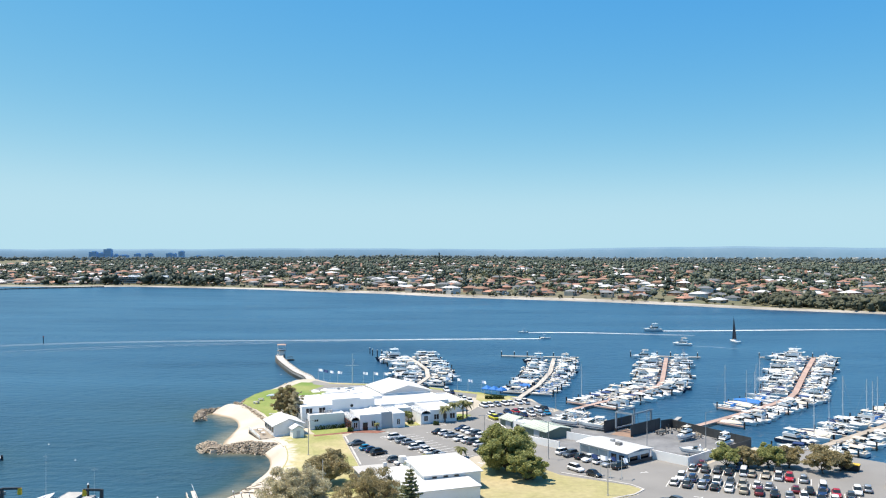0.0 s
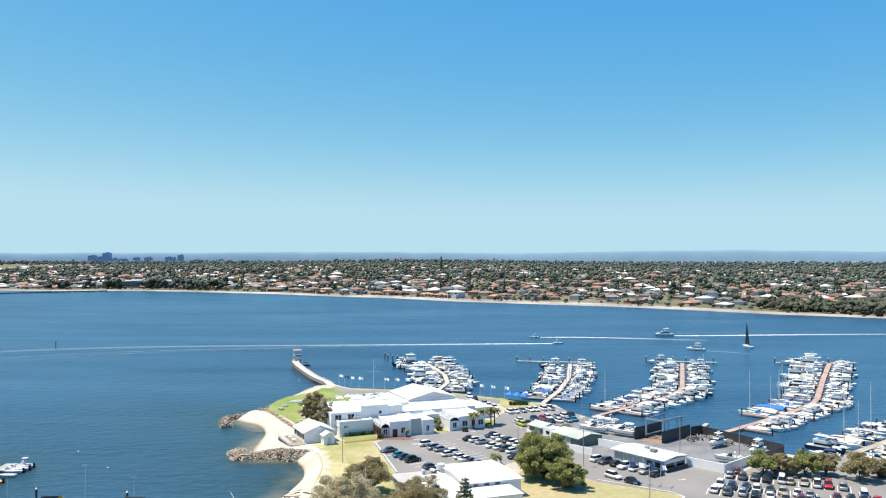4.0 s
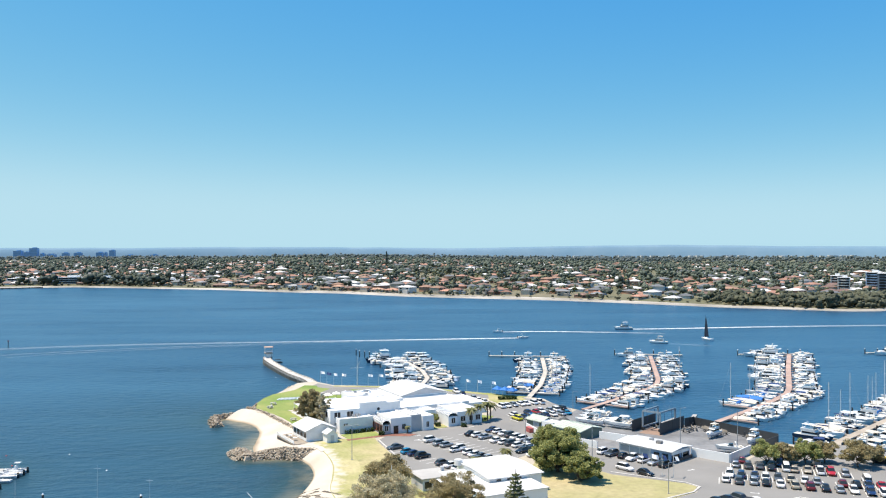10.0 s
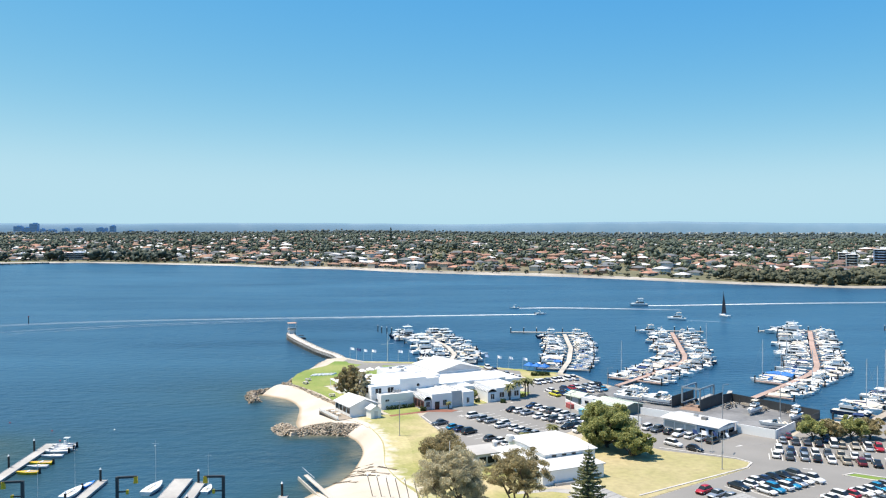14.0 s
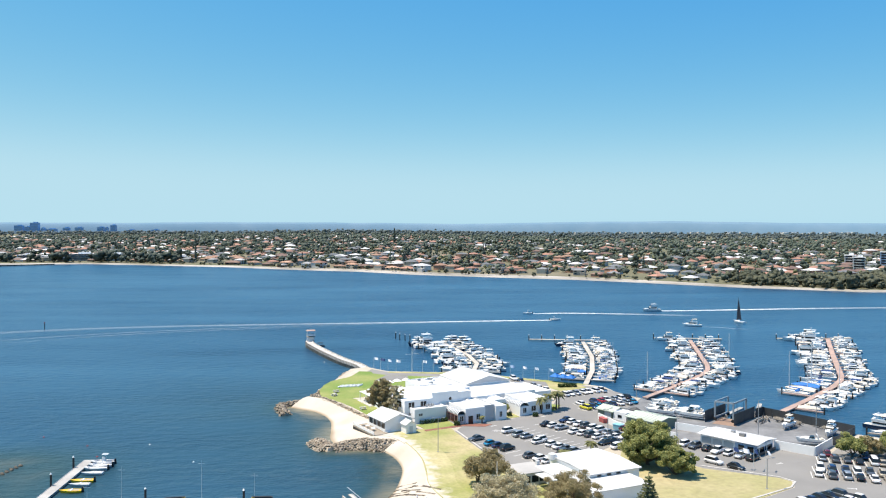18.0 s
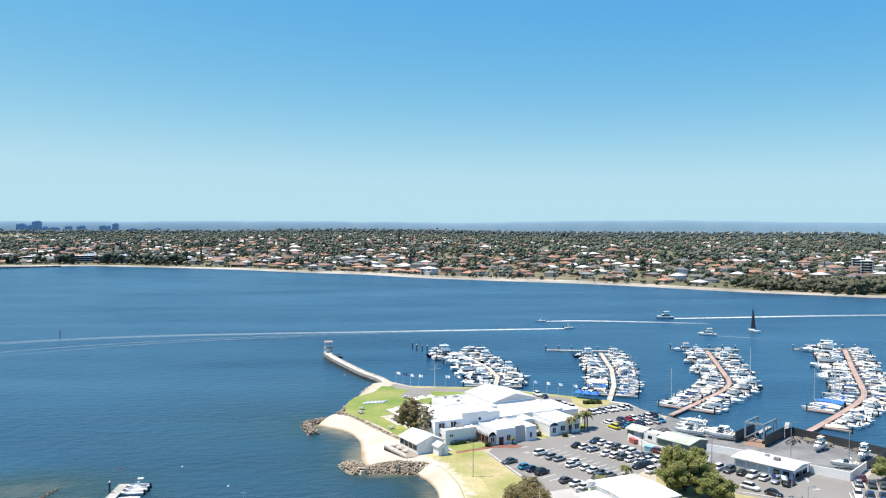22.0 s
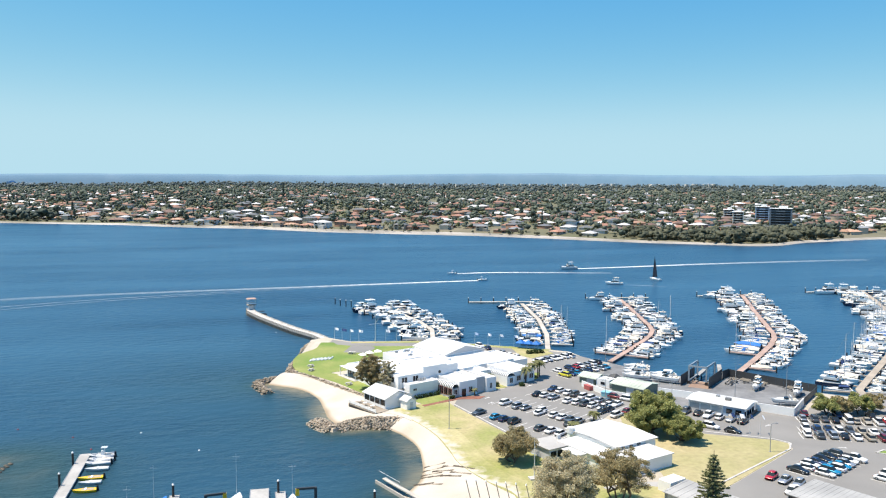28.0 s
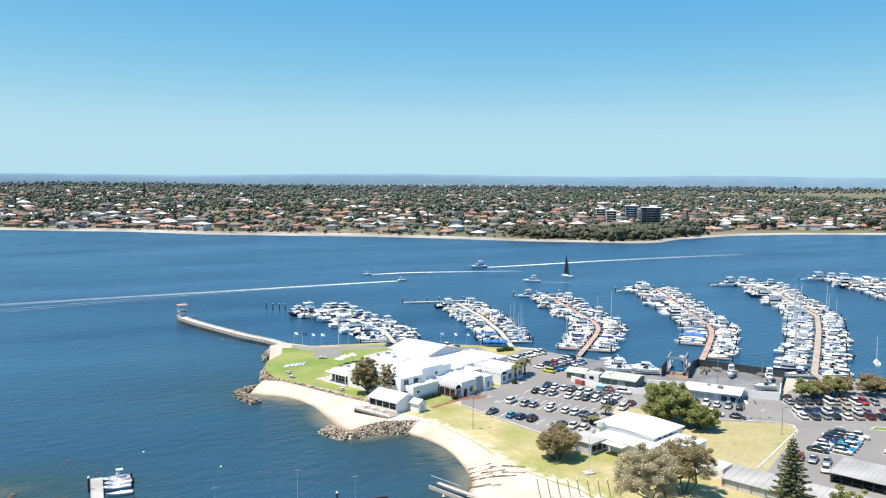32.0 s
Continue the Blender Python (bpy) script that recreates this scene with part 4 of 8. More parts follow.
def express_cruiser(L, hullmat, top, label, canopy=True):
    B, H = L * 0.32, L * 0.115
    ob = thing("sports_cruiser", label, "boat", "boats moored in the marina")
    striped_hull(ob, hullmat, L, B, H, 0.3)
    part("cockpit", bmesh_of(box, -L * 0.27, 0, H * 1.0, L * 0.4, B * 0.7, 0.05), CREAM, ob)
    part("coachroof", bmesh_of(cabin, L * 0.15, H * 1.05, L * 0.42, B * 0.62, H * 0.5, 0.5, 0.0, B * 0.1), GREL, ob)
    part("windscreen", bmesh_of(cabin, -L * 0.04, H * 1.35, L * 0.2, B * 0.68, L * 0.06, 0.55, 0.0, 0.12), DARK, ob)
    part("seat", bmesh_of(box, -L * 0.4, 0, H * 1.02, L * 0.07, B * 0.6, 0.45), CREAM, ob)
    z = H * 1.35 + L * 0.08
    if canopy:
        bm = bmesh.new()
        cabin(bm, -L * 0.19, z, L * 0.36, B * 0.74, 0.28, 0.12, 0.12, 0.18)
        for px in (-0.33, -0.03):
            for py in (-1, 1):
                rod(bm, (L * px, py * B * 0.34, H), (L * px, py * B * 0.34, z + 0.05), 0.035, n=4)
        part("canopy", bm, top, ob)
    else:
        bm = bmesh.new()
        for py in (-1, 1):
            rod(bm, (-L * 0.3, py * B * 0.42, H), (-L * 0.22, py * B * 0.34, z + 0.5), 0.12, n=5)
        box(bm, -L * 0.22, 0, z + 0.4, 0.5, B * 0.7, 0.15)
        part("radar_arch", bm, GREL, ob)
    return ob


def motor_yacht(L, hullmat, label):
    B, H = L * 0.27, L * 0.1
    ob = thing("motor_yacht", label, "boat", "boats moored in the marina")
    h = part("hull", bmesh_of(hull, L, B, H, 0.45), hullmat, ob)
    part("hull_window", bmesh_of(box, L * 0.06, 0, H * 0.62, L * 0.34, B * 1.0, H * 0.2), DARK, h)
    part("cockpit", bmesh_of(box, -L * 0.4, 0, H, L * 0.17, B * 0.76, 0.05), CREAM, ob)
    part("foredeck", bmesh_of(cabin, L * 0.25, H * 1.1, L * 0.3, B * 0.5, H * 0.4, 0.4, 0, B * 0.1), GREL, ob)
    c = part("main_cabin", bmesh_of(cabin, -L * 0.07, H * 1.03, L * 0.5, B * 0.8, L * 0.11, 0.2, 0.0, 0.12), GREL, ob)
    part("window", bmesh_of(cabin, -L * 0.05, H * 1.03 + L * 0.042, L * 0.46, B * 0.815, L * 0.05, 0.1, 0.0, 0.03), DARK, c)
    z = H * 1.03 + L * 0.11
    part("upper_deck", bmesh_of(cabin, -L * 0.16, z, L * 0.5, B * 0.82, 0.18, 0.03, 0.0, 0.05), GREL, ob)
    u = part("upper_cabin", bmesh_of(cabin, -L * 0.08, z + 0.18, L * 0.26, B * 0.62, L * 0.085, 0.25, 0.05, 0.12), GREL, ob)
    part("window", bmesh_of(cabin, -L * 0.07, z + 0.18 + L * 0.03, L * 0.235, B * 0.635, L * 0.04, 0.15, 0.02, 0.04), DARK, u)
    part("hardtop", bmesh_of(cabin, -L * 0.13, z + 0.18 + L * 0.085, L * 0.36, B * 0.68, 0.16, 0.05, 0.05, 0.12), GREL, ob)
    bm = bmesh.new()
    rod(bm, (-L * 0.16, 0, z + L * 0.09), (-L * 0.18, 0, z + L * 0.19), 0.1, 0.04, 5)
    box(bm, -L * 0.17, 0, z + L * 0.15, 0.6, 1.6, 0.14)
    part("radar_mast", bm, ALU, ob)
    return ob


def runabout(L, hullmat, top, label):
    B, H = L * 0.34, L * 0.12
    ob = thing("runabout", label, "boat", "boats moored in the marina")
    part("hull", bmesh_of(hull, L, B, H, 0.25), hullmat, ob)
    part("cockpit", bmesh_of(box, -L * 0.2, 0, H * 1.0, L * 0.46, B * 0.66, 0.05), CREAM, ob)
    part("windscreen", bmesh_of(cabin, L * 0.08, H * 1.08, L * 0.16, B * 0.66, L * 0.07, 0.6, 0, 0.12), DARK, ob)
    bm = bmesh.new()
    cabin(bm, -L * 0.14, H + L * 0.17, L * 0.4, B * 0.7, 0.16, 0.1, 0.1, 0.12)
    for px in (-0.3, 0.02):
        for py in (-1, 1):
            rod(bm, (L * px, py * B * 0.32, H), (L * px, py * B * 0.32, H + L * 0.175), 0.03, n=4)
    part("canopy", bm, top, ob)
    bm = bmesh.new()
    box(bm, -L * 0.5 - 0.2, 0, 0.1, 0.5, 0.4, H + 0.5, tx=0.08, ty=0.06)
    part("outboard_motor", bm, BLACK, ob)
    return ob


def sailing_yacht(L, hullmat, cover, label):
    B, H = L * 0.29, L * 0.1
    ob = thing("sailing_yacht", label, "boat", "boats moored in the marina")
    part("hull", bmesh_of(hull, L, B, H, 0.25, 1.4), hullmat, ob)
    part("coachroof", bmesh_of(cabin, L * 0.07, H * 1.03, L * 0.4, B * 0.5, H * 0.42, 0.3, 0.05, B * 0.08), GREL, ob)
    part("window", bmesh_of(cabin, L * 0.06, H * 1.15, L * 0.3, B * 0.505, H * 0.16, 0.1, 0.0, 0.02), DARK, ob)
    part("cockpit", bmesh_of(box, -L * 0.32, 0, H * 1.0, L * 0.26, B * 0.5, 0.05), CREAM, ob)
    part("spray_hood", bmesh_of(cabin, -L * 0.15, H * 1.3, L * 0.12, B * 0.52, L * 0.07, 0.45, 0.0, 0.15), cover, ob)
    bm = bmesh.new()
    rod(bm, (L * 0.1, 0, H), (L * 0.1, 0, L * 1.35), 0.14, 0.1, 6)
    for zz in (0.62, 0.95):
        rod(bm, (L * 0.1, -B * 0.3, L * zz), (L * 0.1, B * 0.3, L * zz), 0.04, n=4)
    part("mast", bm, ALU, ob)
    bm = bmesh.new()
    rod(bm, (L * 0.1, 0, L * 1.28), (L * 0.49, 0, H * 1.3), 0.02, n=3)
    rod(bm, (L * 0.1, 0, L * 1.28), (-L * 0.49, 0, H * 1.1), 0.02, n=3)
    part("stay", bm, STEEL, ob)
    bm = bmesh.new()
    rod(bm, (L * 0.09, 0, L * 0.235), (-L * 0.3, 0, L * 0.225), 0.2, 0.13, 6)
    part("boom", bm, cover, ob, "furled sail under a canvas cover")
    return ob


def covered_boat(L, cover, label):
    B, H = L * 0.33, L * 0.12
    ob = thing("covered_boat", label, "boat", "boats moored in the marina")
    part("hull", bmesh_of(hull, L, B, H, 0.25), GREL, ob)
    bm = bmesh.new()
    rings = []
    for t, k in ((-0.5, 0.55), (-0.3, 1.0), (0.05, 1.0), (0.3, 0.6), (0.46, 0.12)):
        w = B / 2 * (1.02 if t < 0.1 else 0.92 if t < 0.35 else 0.4)
        sh = H * (1.02 + 0.25 * (t + 0.5) ** 2)
        rings.append([(L * t, -w, sh), (L * t, w, sh), (L * t, w * 0.5, sh + L * 0.09 * k), (L * t, -w * 0.5, sh + L * 0.09 * k)])
    loft(bm, rings)
    part("cover", bm, cover, ob)
    part("outboard_motor", bmesh_of(box, -L * 0.5 - 0.2, 0, 0.1, 0.5, 0.4, H + 0.4, 0, 0.08, 0.06), BLACK, ob)
    return ob


NAVY_HULL = mat("navy_gelcoat", (0.015, 0.025, 0.06), 0.2, var=0.05, scale=0.5, coat=0.4)
GREY_HULL = mat("pale_grey_gelcoat", (0.50, 0.52, 0.54), 0.3, var=0.05, scale=0.5)
TAN = mat("tan_canvas", (0.60, 0.55, 0.47), 0.8, var=0.1, scale=2)
FLEET = {
    "fly14": flybridge_cruiser(14, GREL, GREL, "white flybridge motor cruiser moored at its pier"),
    "fly12": flybridge_cruiser(12, GREL, CREAM, "white flybridge cruiser with a cream hardtop"),
    "flynavy": flybridge_cruiser(14, NAVY_HULL, GREL, "navy-hulled flybridge cruiser with white upperworks"),
    "exp11": express_cruiser(11, GREL, TAN, "white sports cruiser with a tan canopy"),
    "exp10": express_cruiser(10, GREL, GREL, "white sports cruiser with a white canopy"),
    "exp9": express_cruiser(9.5, GREL, NAVY, "white sports cruiser with a navy canopy"),
    "exparch": express_cruiser(12, GREL, GREL, "white open sports cruiser with a radar arch", False),
    "exptan": express_cruiser(10, GREY_HULL, TAN, "pale grey cruiser with a tan canopy"),
    "big": motor_yacht(19, GREL, "large white motor yacht with dark windows"),
    "bigblack": motor_yacht(20, NAVY_HULL, "large dark-hulled motor yacht with white cabins"),
    "run": runabout(7, GREL, NAVY, "small white runabout with a navy canopy"),
    "run2": runabout(7.5, GREL, GREL, "small white runabout with a white canopy"),
    "yacht": sailing_yacht(11, GREL, NAVY, "white sailing yacht with its sail furled under navy cover"),
    "yacht2": sailing_yacht(12, GREL, BLUE, "white sailing yacht with bright blue sail cover"),
    "yacht3": sailing_yacht(10, GREL, GREL, "white sailing yacht with a white sail cover"),
    "cov": covered_boat(8, BLUE, "small boat under a bright blue cover"),
    "cov2": covered_boat(8.5, TAN, "small boat under a tan cover"),
}
LENGTH = {"fly14": 14, "fly12": 12, "flynavy": 14, "exp11": 11, "exp10": 10, "exp9": 9.5, "exparch": 12, "exptan": 10, "big": 19, "bigblack": 20, "run": 7, "run2": 7.5, "yacht": 11, "yacht2": 12, "yacht3": 10, "cov": 8, "cov2": 8.5}
_first = set()


def berth(kind, x, y, rot, length=None, z=0.0, label=""):
    """Puts a boat of that kind on the water (or higher, ashore)."""
    s = (length or LENGTH[kind]) / LENGTH[kind]
    if kind in _first:
        ob = copy_thing(FLEET[kind], pose(x, y, z, 0, 0, rot))
    else:
        _first.add(kind)
        ob = FLEET[kind]
        ob.matrix_basis = pose(x, y, z, 0, 0, rot)
    ob.scale = (s, s, s)
    if label:
        ob["label"] = label
    return ob


# ---- marina piers ----
_pile = mesh_of("mooring_post", bmesh_of(rod, (0, 0, -3), (0, 0, 2.6), 0.24, n=8), PILE)
_cap = mesh_of("cap", bmesh_of(rod, (0, 0, 2.6), (0, 0, 3.0), 0.27, 0.05, 8), WHITE)


def put(mesh, parent, x, y, z=0.0, rot=0.0):
    ob = new(mesh.name, mesh)
    ob.matrix_basis = pose(x, y, z, 0, 0, rot)
    ob.parent = parent
    return ob


def pier(name, line, deck, label, seed, lens, head=None, skip=(), mooring=(), guests=(), mix_near=("run", "run2", "exp10", "exp10", "exparch", "cov2", "exptan", "fly12", "exp11", "fly12", "exp10", "exparch", "fly12", "run2", "exp9", "flynavy", "exp9", "yacht3"), mix_far=("fly14", "fly12", "exp11", "exparch", "exp10", "big", "flynavy", "fly14"), sails=(), sail_share=0.3, blue=0.0, span=(0.06, 0.97), width=1.9):
    """A walkway from the shore outwards with finger jetties, piles and boats on both sides. lens: berth lengths at the root and at the end, on each side."""
    rng = random.Random(seed)
    ob = thing(name, label, "pier")
    smooth = curve_through(line, 1)
    part("walkway", bmesh_of(ribbon, smooth, width, 0.55, 0.95), deck, ob)
    total = sum(math.dist(a, b) for a, b in zip(smooth, smooth[1:]))
    finger = {}
    for side in (1, -1):
        s = total * span[0] + rng.random() * 2
        n = 0
        while s < total * span[1]:
            k = s / total
            ln = lens[0][0 if side > 0 else 1] * (1 - k) + lens[1][0 if side > 0 else 1] * k
            x, y, a = along(smooth, 1e6, s)[0]
            nx, ny = -math.sin(radians(a)) * side, math.cos(radians(a)) * side
            w = ln * 0.295 + 0.3
            bare = any(lo < k < hi and sd == side for lo, hi, sd in skip)
            if n % 2 == 0 and not bare:
                key = round(ln)
                if key not in finger:
                    finger[key] = mesh_of("finger_jetty", bmesh_of(box, 0, 0, 0.5, key * 0.85, 0.9, 0.35), deck)
                d = 1.2 + key * 0.425
                rot = math.degrees(math.atan2(ny, nx))
                put(finger[key], ob, x + nx * d, y + ny * d, 0, rot)
                pl = put(_pile, ob, x + nx * (1.2 + key * 0.87), y + ny * (1.2 + key * 0.87), -0.5 * rng.random())
            gone = bare or rng.random() < 0.04
            if not gone:
                pick = mix_far if rng.random() < k * 0.95 else mix_near
                kind = rng.choice(pick)
                if any(lo < k < hi and sd == side for lo, hi, sd in sails) and rng.random() < sail_share:
                    kind = rng.choice(("yacht", "yacht3", "yacht2"))
                if blue and rng.random() < blue and k < 0.5:
                    kind = rng.choice(("exp9", "cov", "yacht2"))
                bl = max(6.0, min(LENGTH[kind] * 1.25, ln * (0.72 + 0.34 * rng.random())))
                d = 1.4 + bl / 2 + rng.random() * 1.3
                off = (w / 2 + 0.55) 
                bx = x + nx * d + math.cos(radians(a)) * off
                by = y + ny * d + math.sin(radians(a)) * off
                rot = math.degrees(math.atan2(ny, nx)) + (180 if rng.random() < 0.35 else 0) + rng.uniform(-4, 4)
                berth(kind, bx, by, rot, bl)
            s += w + (0.95 if n % 2 == 0 else 0.2)
            n += 1
    for x, y in mooring:
        put(_cap, put(_pile, ob, x, y, 0.6), 0, 0)
    for kind, k, ln in guests:
        (x0, y0), (x1, y1) = head
        a = math.degrees(math.atan2(y1 - y0, x1 - x0))
        berth(kind, x0 + k * (x1 - x0) + 3.3 * math.sin(radians(a)), y0 + k * (y1 - y0) - 3.3 * math.cos(radians(a)), a + 180, ln)
    if head:
        (x0, y0), (x1, y1) = head
        part("head_jetty", bmesh_of(ribbon, [(x0, y0), (x1, y1)], 2.2, 0.55, 0.95), PALEDECK, ob)
        for x, y, _ in along([(x0, y0), (x1, y1)], 6.5):
            pl = put(_pile, ob, x, y + 1.4, 0.2)
            put(_cap, pl, 0, 0)
    return ob


pier("marina_pier", [(-12.1, 308.2), (-6.2, 337), (-7.2, 358.8), (-12.1, 382.5), (-18.1, 404.3)], PALEDECK, "curved pale timber pier with large motor cruisers", 1, ((12, 10.5), (17, 13)), mooring=((-37.9, 420.2), (-36, 414), (-33.4, 411.5), (-31, 409.8)), mix_near=("fly12", "exp11", "fly14", "exparch", "exp10", "exptan"), mix_far=("big", "fly14", "bigblack", "flynavy", "big", "fly14"), span=(0.1, 0.98))
pier("marina_pier", [(25.5, 284.4), (37.4, 317.1), (46.4, 350.8), (54.3, 396.4)], PALEDECK, "pale timber pier lined with small white cruisers", 2, ((10, 9.5), (12, 11)), ((29.5, 407.3), (67.2, 400.4)), sails=((0.1, 0.4, -1),), sail_share=0.55, blue=0.1, span=(0.12, 0.97))
pier("marina_pier", [(41.4, 266), (55, 280.3), (70, 296.5), (78, 306), (84, 315.5), (88.2, 326), (99, 362), (110, 399)], PINKDECK, "reddish timber pier lined with white cruisers", 3, ((9.5, 10), (12, 11)), ((94.9, 408.3), (127.6, 401.4)), guests=(("fly12", 0.16, 11),), sails=((0.3, 0.5, 1),), span=(0.08, 0.97))
pier("marina_pier", [(66.5, 234), (78.6, 244.3), (94.5, 259), (114, 278), (124, 289.5), (130, 299), (156.5, 350), (183.5, 400.4)], PINKDECK, "reddish timber pier with yachts and white cruisers", 4, ((9, 9.5), (17, 11)), ((157.3, 401.4), (196, 399.4)), guests=(("exparch", 0.2, 14),), sails=((0.22, 0.45, 1),), skip=((0.0, 0.2, 1),), blue=0.04, span=(0.1, 0.97), width=2.1)
pier("marina_pier", [(91, 201), (98.9, 214.1), (129.6, 239.8), (162.3, 267.6), (192, 294.3), (213.8, 327), (241.6, 368.7), (259.4, 398.4)], DECKWOOD, "weathered timber pier with sailing yachts and cruisers", 5, ((10.5, 10), (16, 11.5)), ((225.7, 401.4), (269.3, 398.4)), guests=(("fly14", 0.22, 15),), sails=((0.08, 0.55, 1), (0.45, 0.55, -1)), sail_share=0.55, span=(0.04, 0.97), width=2.2)
pier("marina_pier", [(176.2, 188.3), (207.9, 224), (237.6, 253.7), (267.3, 289.4), (297.1, 338.9), (330.8, 394.4)], DECKWOOD, "weathered outer timber pier with large white motor yachts", 6, ((11, 12), (18, 15)), ((301, 402.4), (341.7, 394.4)), guests=(("fly14", 0.2, 15),), span=(0.25, 0.97), width=2.2)


# ---- cars ----
PAINT = {
    "white": mat("white_car_paint", (0.80, 0.80, 0.80), 0.25, var=0.02, scale=1, coat=0.6),
    "silver": mat("silver_car_paint", (0.42, 0.44, 0.46), 0.3, 0.5, var=0.03, scale=1, coat=0.6),
    "grey": mat("dark_grey_car_paint", (0.09, 0.10, 0.11), 0.28, 0.3, var=0.03, scale=1, coat=0.6),
    "black": mat("black_car_paint", (0.012, 0.013, 0.015), 0.22, var=0.03, scale=1, coat=0.6),
    "blue": mat("blue_car_paint", (0.02, 0.25, 0.45), 0.25, 0.2, var=0.03, scale=1, coat=0.6),
    "navy": mat("navy_car_paint", (0.02, 0.04, 0.11), 0.25, 0.2, var=0.03, scale=1, coat=0.6),
    "red": mat("red_car_paint", (0.40, 0.02, 0.025), 0.25, var=0.03, scale=1, coat=0.6),
    "yellow": mat("yellow_car_paint", (0.60, 0.55, 0.03), 0.3, var=0.03, scale=1, coat=0.5),
    "maroon": mat("maroon_car_paint", (0.16, 0.015, 0.02), 0.25, 0.2, var=0.03, scale=1, coat=0.6),
    "beige": mat("beige_car_paint", (0.42, 0.37, 0.29), 0.35, 0.2, var=0.03, scale=1, coat=0.4),
}
GLASS = mat("car_glass", (0.02, 0.025, 0.03), 0.08, var=0.02, scale=1)
LAMP = mat("clear_headlamp", (0.7, 0.72, 0.72), 0.15, var=0.02, scale=1)
TAIL = mat("red_tail_lamp", (0.35, 0.01, 0.01), 0.25, var=0.02, scale=1)
SHAPES = {  # length, width, bonnet height, roof height, screen foot, screen top, rear screen top, rear screen foot
    "hatchback": (4.1, 1.76, 0.84, 1.45, 1.0, 0.25, -1.2, -1.8),
    "sedan": (4.65, 1.8, 0.84, 1.42, 1.0, 0.3, -0.9, -1.65),
    "suv": (4.55, 1.86, 0.96, 1.66, 1.1, 0.5, -1.5, -2.05),
    "ute": (5.2, 1.86, 1.0, 1.74, 1.25, 0.7, -0.7, -0.95),
    "van": (4.8, 1.88, 1.0, 1.92, 2.0, 1.35, -2.1, -2.3),
}
_wheel = None
_cars = {}


def car_body(bm, L, W, hb):
    """A rounded body, lower and narrower towards nose and tail."""
    rings = []
    for x, k, zt, zb in ((-L / 2, 0.74, hb * 0.66, 0.42), (-L / 2 + 0.07, 0.86, hb * 0.84, 0.3), (-L / 2 + 0.25, 0.94, hb * 0.97, 0.24), (-L * 0.33, 0.99, hb * 1.02, 0.22), (-L * 0.05, 1.0, hb * 1.03, 0.22), (L * 0.18, 1.0, hb * 1.0, 0.22), (L * 0.34, 0.97, hb * 0.92, 0.23), (L / 2 - 0.22, 0.9, hb * 0.8, 0.26), (L / 2 - 0.06, 0.78, hb * 0.68, 0.3), (L / 2, 0.6, hb * 0.58, 0.4)):
        w = W / 2 * k
        rings.append([(x, -w * 0.9, zb), (x, -w, 0.5), (x, -w * 0.985, zt - 0.16), (x, -w * 0.9, zt - 0.03), (x, -w * 0.6, zt + 0.02), (x, w * 0.6, zt + 0.02), (x, w * 0.9, zt - 0.03), (x, w * 0.985, zt - 0.16), (x, w, 0.5), (x, w * 0.9, zb)])
    loft(bm, rings)


def car_roof(bm, ft, bt, w1, hr):
    """A gently domed roof panel."""
    rings = []
    for k, dz, n in ((0.0, -0.07, 0.9), (0.12, -0.02, 0.97), (0.4, 0.02, 1.0), (0.75, 0.0, 0.98), (0.93, -0.04, 0.93), (1.0, -0.09, 0.88)):
        x, w, z = ft + 0.05 + k * (bt - ft - 0.1), (w1 + 0.04) * n, hr + dz
        rings.append([(x, -w, z - 0.07), (x, -w * 0.85, z - 0.01), (x, 0, z + 0.02), (x, w * 0.85, z - 0.01), (x, w, z - 0.07), (x, 0, z - 0.09)])
    loft(bm, rings)


def make_car(shape, colour):
    L, W, hb, hr, ff, ft, bt, bf = SHAPES[shape]
    global _wheel
    if _wheel is None:
        bm = bmesh.new()
        rod(bm, (0, -0.11, 0), (0, 0.11, 0), 0.33, n=12)
        rod(bm, (0, -0.125, 0), (0, 0.125, 0), 0.19, n=8)
        t = mesh_of("wheel", bm, BLACK)
        t.materials.append(STEEL)
        for p in list(t.polygons)[14:]:
            p.material_index = 1
        _wheel = (t,)
    ob = thing("parked_" + shape, f"{colour} {shape} parked in a marked bay", "car", "parked cars")
    part("body", bmesh_of(car_body, L, W, hb), PAINT[colour], ob, smooth=True)
    w0, w1 = W / 2 * 0.89, W / 2 * 0.68
    bm = bmesh.new()
    loft(bm, [[(x, -w0 * n, hb - 0.06), (x, -w * n, z), (x, w * n, z), (x, w0 * n, hb - 0.06)] for x, z, w, n in ((ff, hb - 0.01, w0, 0.86), (ft, hr - 0.08, w1, 0.97), (bt, hr - 0.09, w1, 0.96), (bf, hb + 0.03, w0 * 0.9, 0.84))])
    part("glasshouse", bm, GLASS, ob)
    bm = bmesh.new()
    car_roof(bm, ft, bt, w1, hr)
    part("roof", bm, PAINT[colour], ob, smooth=True)
    if shape == "ute":
        part("tray", bmesh_of(box, (-L / 2 + bf) / 2, 0, hb * 0.98, (bf + L / 2) * 0.9, W * 0.78, 0.1), BLACK, ob)
    for sx in (L * 0.31, -L * 0.31):
        for sy in (-1, 1):
            put(_wheel[0], ob, sx, sy * (W / 2 - 0.1), 0.33)
    for sy in (-1, 1):
        part("headlight", bmesh_of(box, L / 2 - 0.2, sy * W * 0.36, hb * 0.62, 0.2, 0.28, 0.12), LAMP, ob)
        part("tail_light", bmesh_of(box, -L / 2 + 0.12, sy * W * 0.36, hb * 0.72, 0.14, 0.24, 0.12), TAIL, ob)
    return ob


